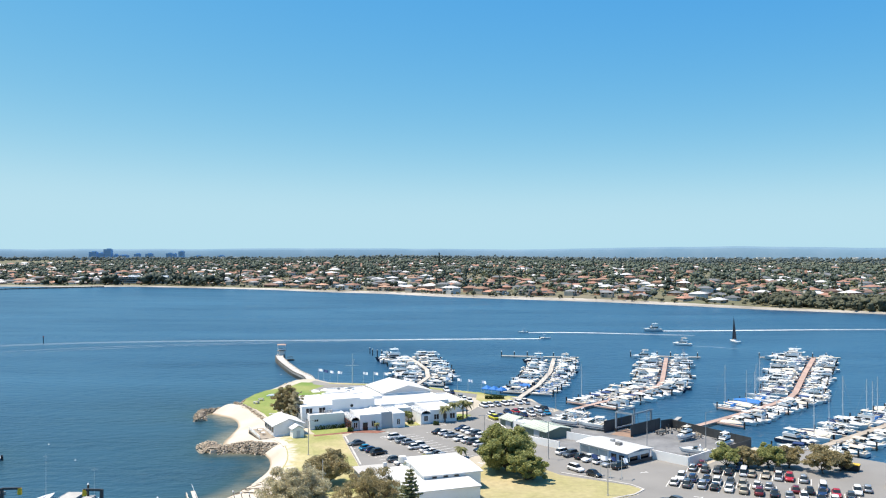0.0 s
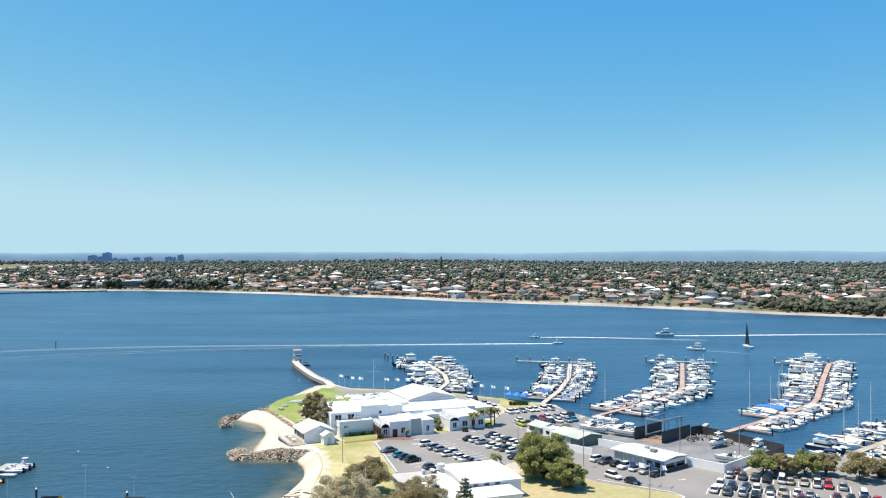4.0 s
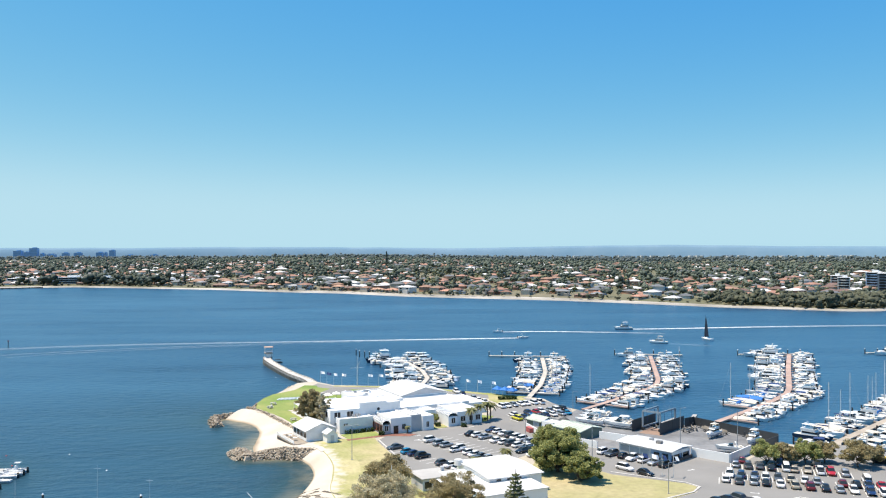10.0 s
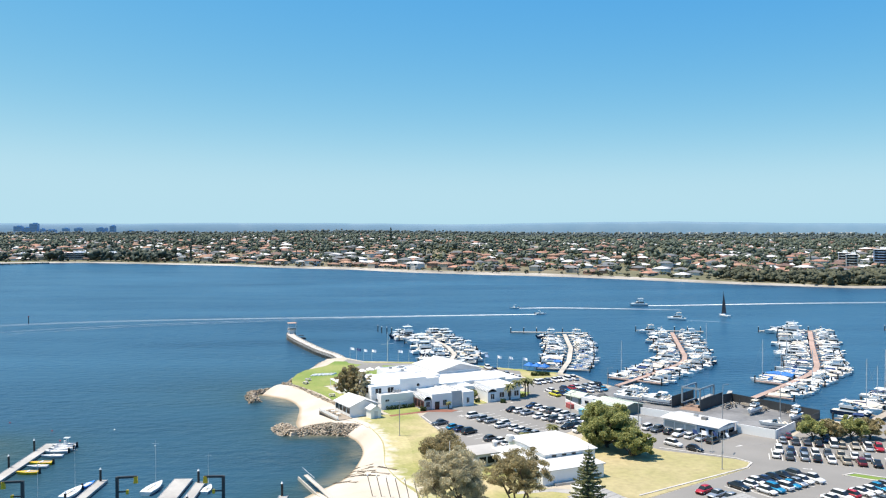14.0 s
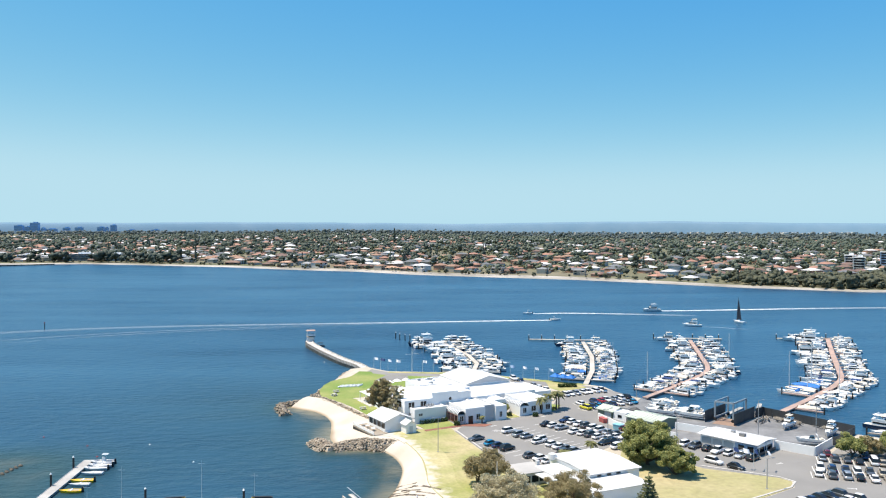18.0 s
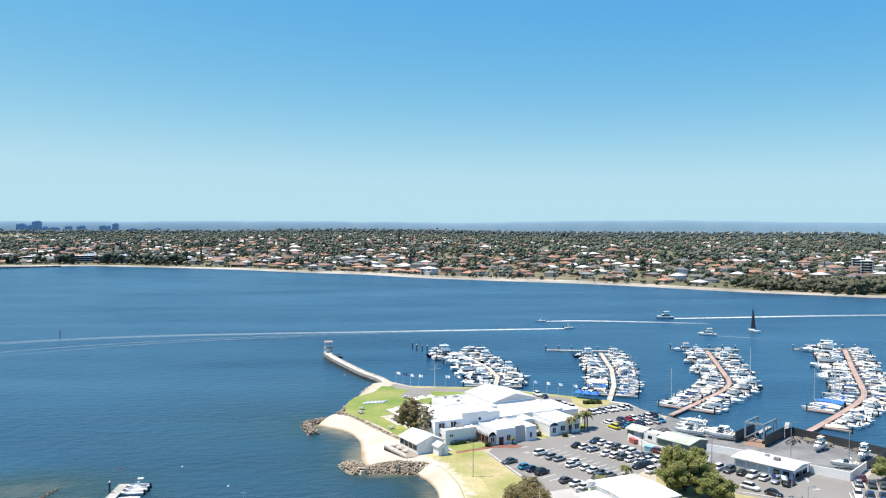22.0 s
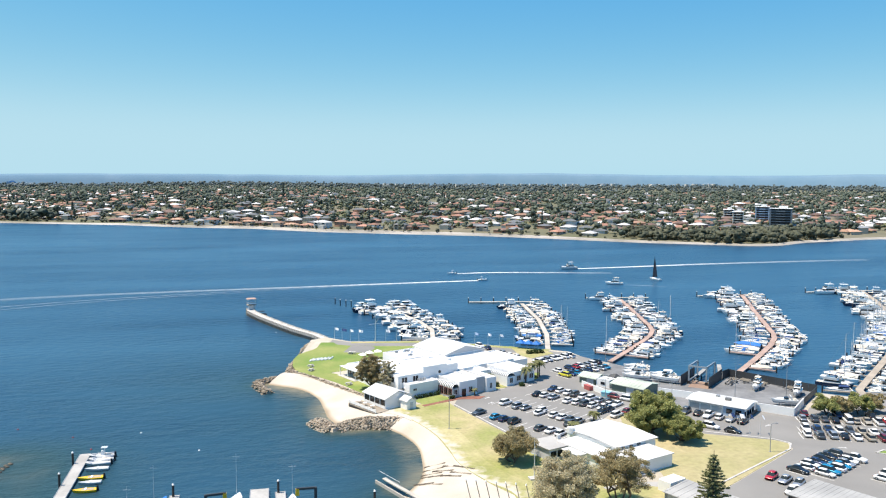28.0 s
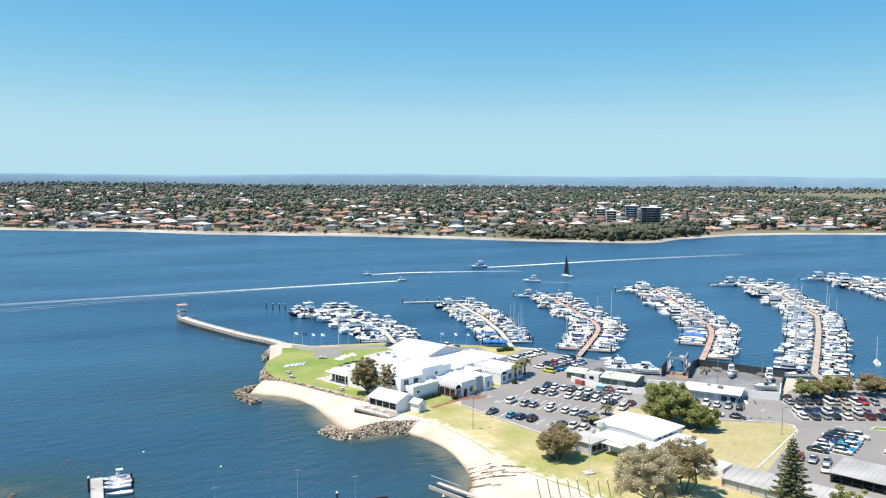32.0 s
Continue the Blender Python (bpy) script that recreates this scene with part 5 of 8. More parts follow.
def car(shape, colour, x, y, rot, z=None):
    z = GROUND + 0.03 if z is None else z
    key = (shape, colour)
    if key in _cars:
        return copy_thing(_cars[key], pose(x, y, z, 0, 0, rot))
    _cars[key] = make_car(*key)
    _cars[key].matrix_basis = pose(x, y, z, 0, 0, rot)
    return _cars[key]


def car_row(x0, y0, x1, y1, heading, spec, seed):
    """A row of cars, one letter each, from end to end; a dot leaves a bay free."""
    tint = {"w": "white", "s": "silver", "g": "grey", "k": "black", "b": "blue", "n": "navy", "r": "red", "y": "yellow", "m": "maroon", "e": "beige"}
    rng = random.Random(seed)
    n = len(spec)
    for i, ch in enumerate(spec):
        k = i / max(n - 1, 1)
        if ch == ".":
            continue
        up = ch.isupper()
        c = tint[ch.lower()]
        shape = "suv" if up else rng.choice(("hatchback", "sedan", "suv", "hatchback"))
        if ch == "W" and rng.random() < 0.3:
            shape = "ute"
        car(shape, c, x0 + k * (x1 - x0) + rng.uniform(-0.25, 0.25), y0 + k * (y1 - y0) + rng.uniform(-0.25, 0.25), heading + rng.uniform(-2.5, 2.5) + (180 if rng.random() < 0.3 else 0))


# car park by the clubhouse
car_row(-22.5, 210, -8, 189, 33, "g.bnK..gww", 1)
car_row(-13, 217.5, 0, 197, 33, "W.ss.w.wwgs", 2)
car_row(-8.5, 210.5, -2, 193, 33, "..w....gk", 12)
car_row(-1, 224, 12.5, 205, 33, "kws.wwgwwk", 3)
car_row(5.5, 228, 16.5, 209, 33, "nwwgwwsgw", 4)
car_row(9.5, 203.5, 12, 200, 33, "kw", 14)
car_row(14.5, 209, 16.5, 202, 33, "w.m", 15)
car_row(15, 243, 32, 250, 112, "ynbgnwsb", 5)
car_row(15, 249, 32, 257, 112, "w.nrwswk", 6)
car_row(13, 262.5, 27, 268.5, 112, "wwswwWW", 7)
car_row(-17, 301, -7, 299, 168, "gk.k", 8)
car_row(1.4, 291.6, 8.8, 270.6, 100, "Wn.sww", 9)
# bays beside the hardstand
car_row(57.5, 186.2, 78.5, 176.8, 66, "sggkVeeWRs".replace("V", "."), 10)
car("van", "white", 67.6, 182, 66)
car_row(52.5, 178.6, 83, 165, 66, "wnnwgews.mknrg", 16)
car_row(49.8, 174.5, 81, 160.5, 66, "wgskwEmkswnwk", 17)
car_row(32, 154.2, 46, 161, -62, "kwwnkkg", 18)
car_row(35.8, 151, 48.5, 157.4, -62, "wbwbswW", 19)
car("hatchback", "red", 24.0, 152.3, 214)
car("sedan", "silver", 25.5, 149.9, 213)
car("hatchback", "silver", 27.0, 147.6, 215)
car("hatchback", "white", 22.9, 144.4, 214)
car_row(46, 145.5, 66, 154, -62, "wWrwwbswg", 21)
car_row(49, 141, 69, 149.5, -62, "swgwkwnw", 22)
car_row(29.6, 201.2, 40.8, 187.2, 38, "wgkWwsk", 23)
car_row(30.2, 185.6, 33.6, 180.6, 122, "Wk", 24)
car_row(58, 190.5, 76, 184, 66, ".m..n..k", 25)
car_row(86, 168, 95, 172, 66, "Ws.e", 26)
car("van", "white", 80, 170.5, 66)
car("suv", "white", 21.6, 212.8, -51)
car("hatchback", "maroon", 19.2, 216.2, -51)


# ---- buildings ----
def block(parent, x0, x1, y0, y1, z0, z1, wall=None, roof=None, parapet=0.35, name="wall"):
    """A flat-roofed block in its building's own frame, with a raised parapet round its roof."""
    w = part(name, bmesh_of(box, (x0 + x1) / 2, (y0 + y1) / 2, z0, x1 - x0, y1 - y0, z1 - z0), wall or WHITE, parent)
    if parapet:
        bm = bmesh.new()
        t = 0.25
        for a, b, c, d in ((x0, x1, y0, y0 + t), (x0, x1, y1 - t, y1), (x0, x0 + t, y0 + t, y1 - t), (x1 - t, x1, y0 + t, y1 - t)):
            box(bm, (a + b) / 2, (c + d) / 2, z1, b - a, d - c, parapet)
        part("parapet", bm, wall or WHITE, parent)
        part("roof", bmesh_of(box, (x0 + x1) / 2, (y0 + y1) / 2, z1 + 0.004, x1 - x0 - 0.52, y1 - y0 - 0.52, 0.08), roof or WHITE_ROOF, parent)
    return w


def window(parent, x, y, z, w, h, face="y", depth=0.12, frame_mat=None):
    """A framed window on a wall that faces -y (face 'y') or -x ('x')."""
    ob = part("window", bmesh_of(box, x, y, z, w if face == "y" else depth, depth if face == "y" else w, h), DARK, parent)
    bm = bmesh.new()
    for k in (-0.5, 0.0, 0.5):
        if face == "y":
            box(bm, x + k * w, y - 0.02, z, 0.09, depth, h)
        else:
            box(bm, x - 0.02, y + k * w, z, depth, 0.09, h)
    for zz in (z - 0.06, z + h):
        if face == "y":
            box(bm, x, y - 0.02, zz, w + 0.12, depth, 0.08)
        else:
            box(bm, x - 0.02, y, zz, depth, w + 0.12, 0.08)
    part("window_frame", bm, frame_mat or WHITE, ob)
    return ob


def gable_roof(bm, x0, x1, y0, y1, z, h, t=0.18, along_x=True):
    """Two slopes over a rectangle with the ridge along x (or y)."""
    if along_x:
        sec = [(y0, z), ((y0 + y1) / 2, z + h), (y1, z), (y1, z + t), ((y0 + y1) / 2, z + h + t), (y0, z + t)]
        loft(bm, [[(x, a, b) for a, b in sec] for x in (x0, x1)])
    else:
        sec = [(x0, z), ((x0 + x1) / 2, z + h), (x1, z), (x1, z + t), ((x0 + x1) / 2, z + h + t), (x0, z + t)]
        loft(bm, [[(a, y, b) for a, b in sec] for y in (y0, y1)])


def gable_wall(parent, material, x0, x1, y0, y1, z, h, along_x=True):
    """The two triangular ends under such a roof."""
    for k in (0, 1):
        bm = bmesh.new()
        if along_x:
            x = x0 + 0.12 if k == 0 else x1 - 0.12
            loft(bm, [[(x + d, y0, z), (x + d, y1, z), (x + d, (y0 + y1) / 2, z + h)] for d in (-0.1, 0.1)])
        else:
            y = y0 + 0.12 if k == 0 else y1 - 0.12
            loft(bm, [[(x0, y + d, z), (x1, y + d, z), ((x0 + x1) / 2, y + d, z + h)] for d in (-0.1, 0.1)])
        part("gable_end", bm, material, parent)


def vault(bm, x0, x1, y0, y1, z, h, t=0.06, n=10):
    """A thin arched roof along y."""
    rings = []
    for y in (y0, y1):
        out = [((x0 + x1) / 2 - (x1 - x0) / 2 * math.cos(math.pi * j / n), z + h * math.sin(math.pi * j / n)) for j in range(n + 1)]
        rings.append([(a, y, b) for a, b in out] + [((x0 + x1) / 2 + (a - (x0 + x1) / 2) * 0.94, y, b - t) for a, b in out[::-1]])
    loft(bm, rings)


# grey doors and walls; also the hall's gable ends, with shade in the colour
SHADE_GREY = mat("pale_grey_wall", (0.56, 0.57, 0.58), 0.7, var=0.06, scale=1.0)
HEDGE = leaf_mat("clipped_hedge", (0.02, 0.04, 0.012), (0.07, 0.10, 0.03))


def hedge(name, x, y, z, sx, sy, h, rot, label):
    rng = np.random.default_rng(int(abs(x * 7 + y * 3)))
    n = int(sx * sy * h * 60) + 60
    p = rng.uniform(-0.5, 0.5, (n, 3)) * (sx, sy, h)
    c, s = math.cos(radians(rot)), math.sin(radians(rot))
    q = np.stack([x + p[:, 0] * c - p[:, 1] * s, y + p[:, 0] * s + p[:, 1] * c, z + h / 2 + p[:, 2]], 1)
    v, f = leaves(q, 0.22, rng)
    return tagged(new(name, array_mesh(name, v, f, HEDGE)), label, "hedge")


def clubhouse():
    ob = thing("yacht_clubhouse", "large white flat-roofed clubhouse with gabled hall", "building", "", -37.5, 228.3, GROUND, 23)
    # front blocks
    block(ob, 0, 10, 0, 7, -1, 3.8)
    block(ob, 12.6, 19, -6.6, 5, -1, 4.0)
    block(ob, 19, 22.4, -6.0, 5, -1, 4.2, SHADE_GREY)
    block(ob, 22.4, 26, -6.8, 4, -1, 3.8)
    block(ob, 27, 31.2, 2, 8, -1, 3.4)
    block(ob, 34.6, 43, -5.0, 8, -1, 3.5)
    # two-storey house part with a hipped roof
    block(ob, -1.5, 7.5, 3.5, 21, -1, 6.0, parapet=0)
    bm = bmesh.new()
    e = [bm.verts.new(p) for p in ((-2.2, 2.8, 6.0), (7.4, 2.8, 6.0), (20.6, 11, 5.6), (20.6, 26.6, 5.2), (-2.2, 26.6, 5.5), (7.0, 8.4, 7.5), (10.8, 21.5, 7.9))]
    for q in ((0, 1, 5), (1, 2, 6, 5), (2, 3, 6), (3, 4, 6), (4, 0, 5, 6), (4, 3, 2, 1, 0)):
        bm.faces.new([e[i] for i in q])
    for u in (0.6, 4.4):
        window(ob, u, 3.45, 3.9, 1.9, 1.5)
    window(ob, -1.55, 7, 3.8, 3.2, 1.6, "x")
    window(ob, -1.55, 12, 3.8, 3.2, 1.6, "x")
    # tall block with two round windows
    block(ob, 7.5, 16, 4, 16, -1, 7.0)
    block(ob, 16, 20.6, 4.6, 16, -1, 6.4)
    block(ob, 20.6, 27, 5, 16, -1, 4.3)
    for u in (13.4, 17.6):
        bm = bmesh.new()
        rod(bm, (u, 3.9 if u < 16 else 4.9, 5.2), (u, 4.2 if u < 16 else 5.2, 5.2), 0.45, n=16)
        part("round_window", bm, DARK, ob)
    bm = bmesh.new()
    for u in (5.0, 6.0, 6.9):
        box(bm, u, 2.6, 3.8, 0.6, 0.6, 0.9)
    part("air_conditioner", bm, STEEL, ob)
    # low roofs behind
    block(ob, -1.4, 14, 21.2, 26.2, -1, 5.0, parapet=0)
    block(ob, 14, 26.9, 16, 36, -1, 4.9)
    block(ob, 0.5, 12, 26.2, 36, -1, 3.1)
    for k in range(3):
        window(ob, 0.45, 27.9 + 3.1 * k, 0.3, 2.8, 2.4, "x")
    pg = part("pergola", bmesh_of(box, -0.9, 31.1, 2.9, 2.6, 9.6, 0.14), WHITE, ob)
    for v in (26.5, 31.1, 35.7):
        part("post", bmesh_of(box, -2.0, v, 0, 0.16, 0.16, 2.9), WHITE, pg)
    part("terrace", bmesh_of(box, -1.2, 31.1, -0.3, 3.2, 10.4, 0.45), KERB, ob)
    # gabled hall
    block(ob, 30, 46, 23.2, 41, -1, 4.5, parapet=0)
    bm = bmesh.new()
    gable_roof(bm, 29.4, 46.6, 22.8, 41.4, 4.45, 2.1, along_x=False)
    part("roof", bm, WHITE_ROOF, ob, "broad white pitched roof")
    # white gable ends drawn in grey, their shade put into the colour
    gable_wall(ob, SHADE_GREY, 30, 46, 23.2, 41, 4.5, 2.0, along_x=False)
    block(ob, 26.9, 46, 8, 23, -1, 3.7)
    block(ob, 46, 52, 8, 24, -1, 3.0)
    block(ob, 26.95, 29.9, 23.1, 38, -1, 4.0)
    # arched slatted entrance corridors
    for u0, u1, v0, v1, wall in ((10.2, 12.55, -6.4, 2.5, "glass"), (31.4, 34.5, -5.6, 4.2, "render")):
        if wall == "render":
            block(ob, u0, u1, v0, v1, -1, 2.8, parapet=0)
        else:
            block(ob, u0 + 0.1, u1, v0, v1, -1, 2.7, SHADE_GREY, parapet=0)
            for k in range(4):
                window(ob, u0 + 0.08, v0 + 1.1 + 2.0 * k, 0.5, 1.6, 2.0, "x", 0.12, mat("brick_red_frame", (0.36, 0.13, 0.10), 0.6, var=0.1, scale=2))
        c = part("arched_roof", bmesh_of(vault, u0, u1, v0, v1, 2.8, 1.0), mat("smoky_roof_sheet", (0.20, 0.21, 0.22), 0.35, var=0.1, scale=1), ob)
        n = int((v1 - v0) / 0.8)
        for k in range(n + 1):
            v = v0 + (v1 - v0 - 0.3) * k / n
            part("slat", bmesh_of(vault, u0 - 0.04, u1 + 0.04, v, v + 0.3, 2.8, 1.06, 0.12), WHITE, c)
        window(ob, (u0 + u1) / 2, v0 - 0.05, 0.9, 1.2, 1.5)
    bm = bmesh.new()
    rod(bm, (12.9, -6.72, 0.2), (12.9, -6.6, 0.2), 0.1)
    box(bm, 14.2, -6.66, 0, 1.4, 0.15, 2.2)
    part("door", bm, DARK, ob)
    for u, w in ((16.6, 1.2), (24, 0.9), (36.5, 1.6), (39.2, 1.2), (41.6, 1.6)):
        window(ob, u, -6.66 if u < 20 else -6.85 if u < 30 else -5.05, 1.0, w, 1.5)
    window(ob, 1.8, -0.05, 2.2, 1.2, 0.6)
    window(ob, -0.05, 3.0, 2.0, 1.4, 0.6, "x")
    # roof plant and skylights
    rng = random.Random(4)
    for k in range(22):
        u, v = rng.uniform(1, 24), rng.uniform(26, 35)
        z = 3.18 if u < 12 else 4.98
        if abs(u - 13) < 2.2 or v < 27.4 or u > 24.5:
            continue
        part("roof_vent", bmesh_of(box, u, v, z, 0.9, 0.9, 0.6, 0, 0.1, 0.1), STEEL if k % 2 else WHITE, ob)
    hedge("clipped_hedge", -32, 229.6, GROUND, 8.5, 0.9, 1.1, 23, "dark clipped hedge at the foot of a white wall")
    sheet("lawn", [(-37.3, 227.3), (-34.6, 221.8), (-26.0, 226.0), (-27.6, 231.0)], GROUND + 0.075, LUSH, "small green lawn at the clubhouse entrance", "lawn")
    sheet("brick_path", [(-35.5, 221.5), (-34.9, 220.0), (-24.2, 224.9), (-18.2, 224.0), (-15.9, 226.4), (-25.5, 228.4), (-25.6, 225.9)], GROUND + 0.085, BRICK_RED, "red brick path to the clubhouse", "path")
    for x, y in ((-25.8, 226.2), (-9.5, 236), (-2, 235)):
        hedge("round_shrub", x, y, GROUND, 1.6, 1.6, 1.1, 0, "small dark green shrub by the car park")
    sheet("garden_bed", [(-11, 233), (-6.6, 234.6), (-8, 239), (-12, 237.5)], GROUND + 0.08, LAWN, "dry grass patch beside the clubhouse wing", "lawn")
    sheet("garden_bed", [(1, 239.5), (5.5, 242), (8.8, 249), (5, 251), (0, 243.5)], GROUND + 0.08, LUSH, "planted bed with palms beside the clubhouse", "garden")
    hedge("low_hedge", 3.6, 242.2, GROUND, 6, 1.2, 0.8, 36, "low green hedge under palms")


clubhouse()


def pavilion():
    ob = thing("beach_pavilion", "white gabled pavilion on a raised deck above the beach", "pavilion", "", -44.3, 225.8, GROUND, -64)
    part("floor", bmesh_of(box, 0, 0.0, -0.6, 10.4, 8.6, 0.8), WHITE, ob)
    part("wall", bmesh_of(box, 0, 4.0, 0.2, 10, 0.2, 2.6), WHITE, ob)
    part("wall", bmesh_of(box, 4.9, 0, 0.2, 0.2, 8, 2.6), WHITE, ob)
    part("wall", bmesh_of(box, -4.9, 2.2, 0.2, 0.2, 3.6, 2.6), WHITE, ob)
    for x in (-4.9, -2.45, 0, 2.45, 4.9):
        part("post", bmesh_of(box, x, -4.1, 0.2, 0.22, 0.22, 2.6), WHITE, ob)
    for x in (-3.7, -1.2, 1.2, 3.7):
        part("glass_panel", bmesh_of(box, x, -4.1, 0.9, 2.1, 0.06, 1.7), DARK, ob)
    part("low_wall", bmesh_of(box, 0, -4.1, 0.2, 9.6, 0.15, 0.7), WHITE, ob)
    part("roof", bmesh_of(gable_roof, -5.4, 5.4, -4.7, 4.7, 2.75, 1.75), WHITE_ROOF, ob)
    gable_wall(ob, WHITE, -5, 5, -4.2, 4.2, 2.8, 1.55)
    dk = part("deck", bmesh_of(box, 0, -6.3, -0.1, 13, 4.2, 0.3), DECKWOOD, ob)
    part("skirting", bmesh_of(box, 0, -8.3, -1.5, 13, 0.15, 1.4), BLACK, dk)
    part("skirting", bmesh_of(box, 6.4, -6.3, -1.5, 0.15, 4, 1.4), BRICK_RED, dk)
    for x in (-6.4, -3.2, 0, 3.2, 6.4):
        part("rail_post", bmesh_of(box, x, -8.3, 0.2, 0.12, 0.12, 1.0), WHITE, dk)
    part("railing", bmesh_of(box, 0, -8.3, 0.95, 13, 0.1, 0.12), WHITE, dk)
    part("railing", bmesh_of(box, 0, -8.3, 0.35, 13, 0.05, 0.5), WHITE, dk)
    for x in (-4.5, -1.5, 2.0):
        t = tagged(new("deck_table"), "round white table on the pavilion deck", "table", "deck tables")
        t.matrix_basis = pose(-44.3, 225.8, GROUND, 0, 0, -64) @ pose(x, -6.3, 0.2)
        part("tabletop", bmesh_of(rod, (0, 0, 0.7), (0, 0, 0.76), 0.6, n=12), WHITE, t)
        part("leg", bmesh_of(rod, (0, 0, 0), (0, 0, 0.7), 0.06), STEEL, t)
    hut = thing("storage_hut", "small white gabled storage hut beside the pavilion", "hut", "", -39.6, 219.6, GROUND, -64)
    part("wall", bmesh_of(box, 0, 0, -0.3, 3.0, 3.0, 2.6), WHITE, hut)
    part("roof", bmesh_of(gable_roof, -1.7, 1.7, -1.8, 1.8, 2.3, 1.0), WHITE_ROOF, hut)
    gable_wall(hut, WHITE, -1.5, 1.5, -1.5, 1.5, 2.3, 0.9)
    part("door", bmesh_of(box, 1.52, 0, 0, 0.08, 1.0, 2.0), SHADE_GREY, hut)


pavilion()


def sailing_shed():
    ob = thing("sailing_shed", "white rendered sailing shed with broad white roofs", "building", "", -6.2, 158.6, GROUND, 20)
    part("wall", bmesh_of(box, 7.3, 3.8, -0.5, 14.6, 7.6, 3.3), WHITE, ob)
    part("roof", bmesh_of(box, 7.3, 3.8, 2.8, 15.2, 8.2, 0.16), WHITE_ROOF, ob)
    part("wall", bmesh_of(box, 11.6, 15.5, -0.5, 12.6, 15.6, 4.1), WHITE, ob)
    part("roof", bmesh_of(gable_roof, 4.9, 18.3, 7.2, 23.8, 3.6, 0.45), WHITE_ROOF, ob)
    gable_wall(ob, SHADE_GREY, 5.3, 17.9, 7.6, 23.4, 3.6, 0.4)
    part("wall", bmesh_of(box, 2.6, 13.8, -0.5, 5.4, 12, 3.2), WHITE, ob)
    part("roof", bmesh_of(box, 2.4, 13.8, 2.7, 6.2, 12.6, 0.14), WHITE_ROOF, ob)
    part("veranda", bmesh_of(box, -2.6, 20.0, -0.5, 6.4, 6.5, 3.1), SHADE_GREY, ob)
    part("veranda_roof", bmesh_of(box, -2.6, 20.0, 2.6, 7.2, 7.3, 0.16), mat("faded_tin_roof", (0.46, 0.44, 0.41), 0.6, 0.1, var=0.1, scale=0.8), ob)
    part("awning", bmesh_of(box, -1.4, 13.2, 2.5, 3.6, 5.5, 0.1), WHITE_ROOF, ob)
    for k in range(3):
        part("window", bmesh_of(box, -4.6 + 2 * k, 16.7, 0.6, 1.6, 0.1, 1.4), DARK, ob)
    part("roller_door", bmesh_of(box, -0.04, 3.8, -0.3, 0.1, 4.6, 2.6), mat("pale_blue_door", (0.40, 0.52, 0.62), 0.5, var=0.05, scale=1), ob)
    for x in (7.5, 10, 12.4):
        part("clerestory_window", bmesh_of(box, x, 7.62, 3.05, 1.0, 0.12, 0.35), DARK, ob)
    part("boat_rack", bmesh_of(box, 5.2, -0.7, -0.1, 5.6, 0.9, 0.5), STEEL, ob)
    part("roof_vent", bmesh_of(rod, (4.8, 21.5, 3.4), (4.8, 21.5, 4.6), 1.0, 0.9, 14), WHITE_ROOF, ob)
    part("chimney", bmesh_of(box, 0.6, 21.0, 2.6, 0.7, 0.7, 1.1), SHADE_GREY, ob)
    sheet("concrete_apron", [(-4.2, 157.0), (1.3, 155.4), (3.4, 153.4), (2.6, 152.4), (-0.4, 152.9), (-5.2, 155.2), (-12, 154.2), (-12.4, 155.6)], GROUND + 0.075, CONC, "narrow concrete path beside the sailing shed", "paving")


sailing_shed()


def marine_office():
    ob = thing("marine_office", "long white workshop with a pale blue end wall", "building", "", 43.1, 190.6, GROUND, 128)
    ln, w, h = 14.6, 8.6, 2.7
    part("wall", bmesh_of(box, ln / 2, -w / 2, -0.4, ln, w, h + 0.4), WHITE, ob)
    part("end_wall", bmesh_of(box, -0.06, -w / 2, -0.4, 0.2, w, h + 0.4), BLUE_WALL, ob)
    part("blue_front", bmesh_of(box, 2.6, 0.06, -0.4, 5.2, 0.2, h + 0.3), BLUE_WALL, ob)
    roof = part("roof", bmesh_of(gable_roof, -0.9, ln + 0.7, -w - 0.6, 0.7, h, 0.5, 0.12), WHITE_ROOF, ob)
    for k in range(14):
        part("roof_seam", bmesh_of(gable_roof, -0.7 + 1.15 * k, -0.64 + 1.15 * k, -w - 0.59, 0.69, h + 0.02, 0.5, 0.14), WHITE_ROOF, roof)
    gable_wall(ob, BLUE_WALL, 0, ln, -w, 0, h, 0.42)
    part("sign_panel", bmesh_of(box, -0.22, -w / 2, 1.75, 0.14, w * 0.9, 0.75), WHITE, ob)
    part("veranda_rail", bmesh_of(box, -0.9, -w / 2, 0.0, 0.1, w, 0.9), CHARCOAL, ob)
    for y in (-2.2, -6.4):
        part("window", bmesh_of(box, -0.2, y, 0.3, 0.14, 3.3, 1.35), DARK, ob)
    for y in (-0.2, -4.2, -8.4):
        part("post", bmesh_of(box, -0.75, y, -0.3, 0.12, 0.12, h + 0.3), WHITE, ob)
    for x in (1.2, 3.6):
        part("window", bmesh_of(box, x, 0.18, 0.8, 1.5, 0.14, 1.2), DARK, ob)
    for x in (7.0, 10.0, 12.9):
        part("roller_door", bmesh_of(box, x, 0.06, -0.2, 2.5, 0.16, 2.3), SHADE_GREY, ob)
    part("air_conditioner", bmesh_of(box, 5.2, -3.6, h + 0.25, 1.4, 1.1, 0.95), mat("dusty_grey_unit", (0.20, 0.20, 0.20), 0.6, var=0.15, scale=2), ob)
    part("air_conditioner", bmesh_of(box, 8.6, -5.4, h + 0.3, 0.9, 0.9, 0.7), STEEL, ob)


marine_office()


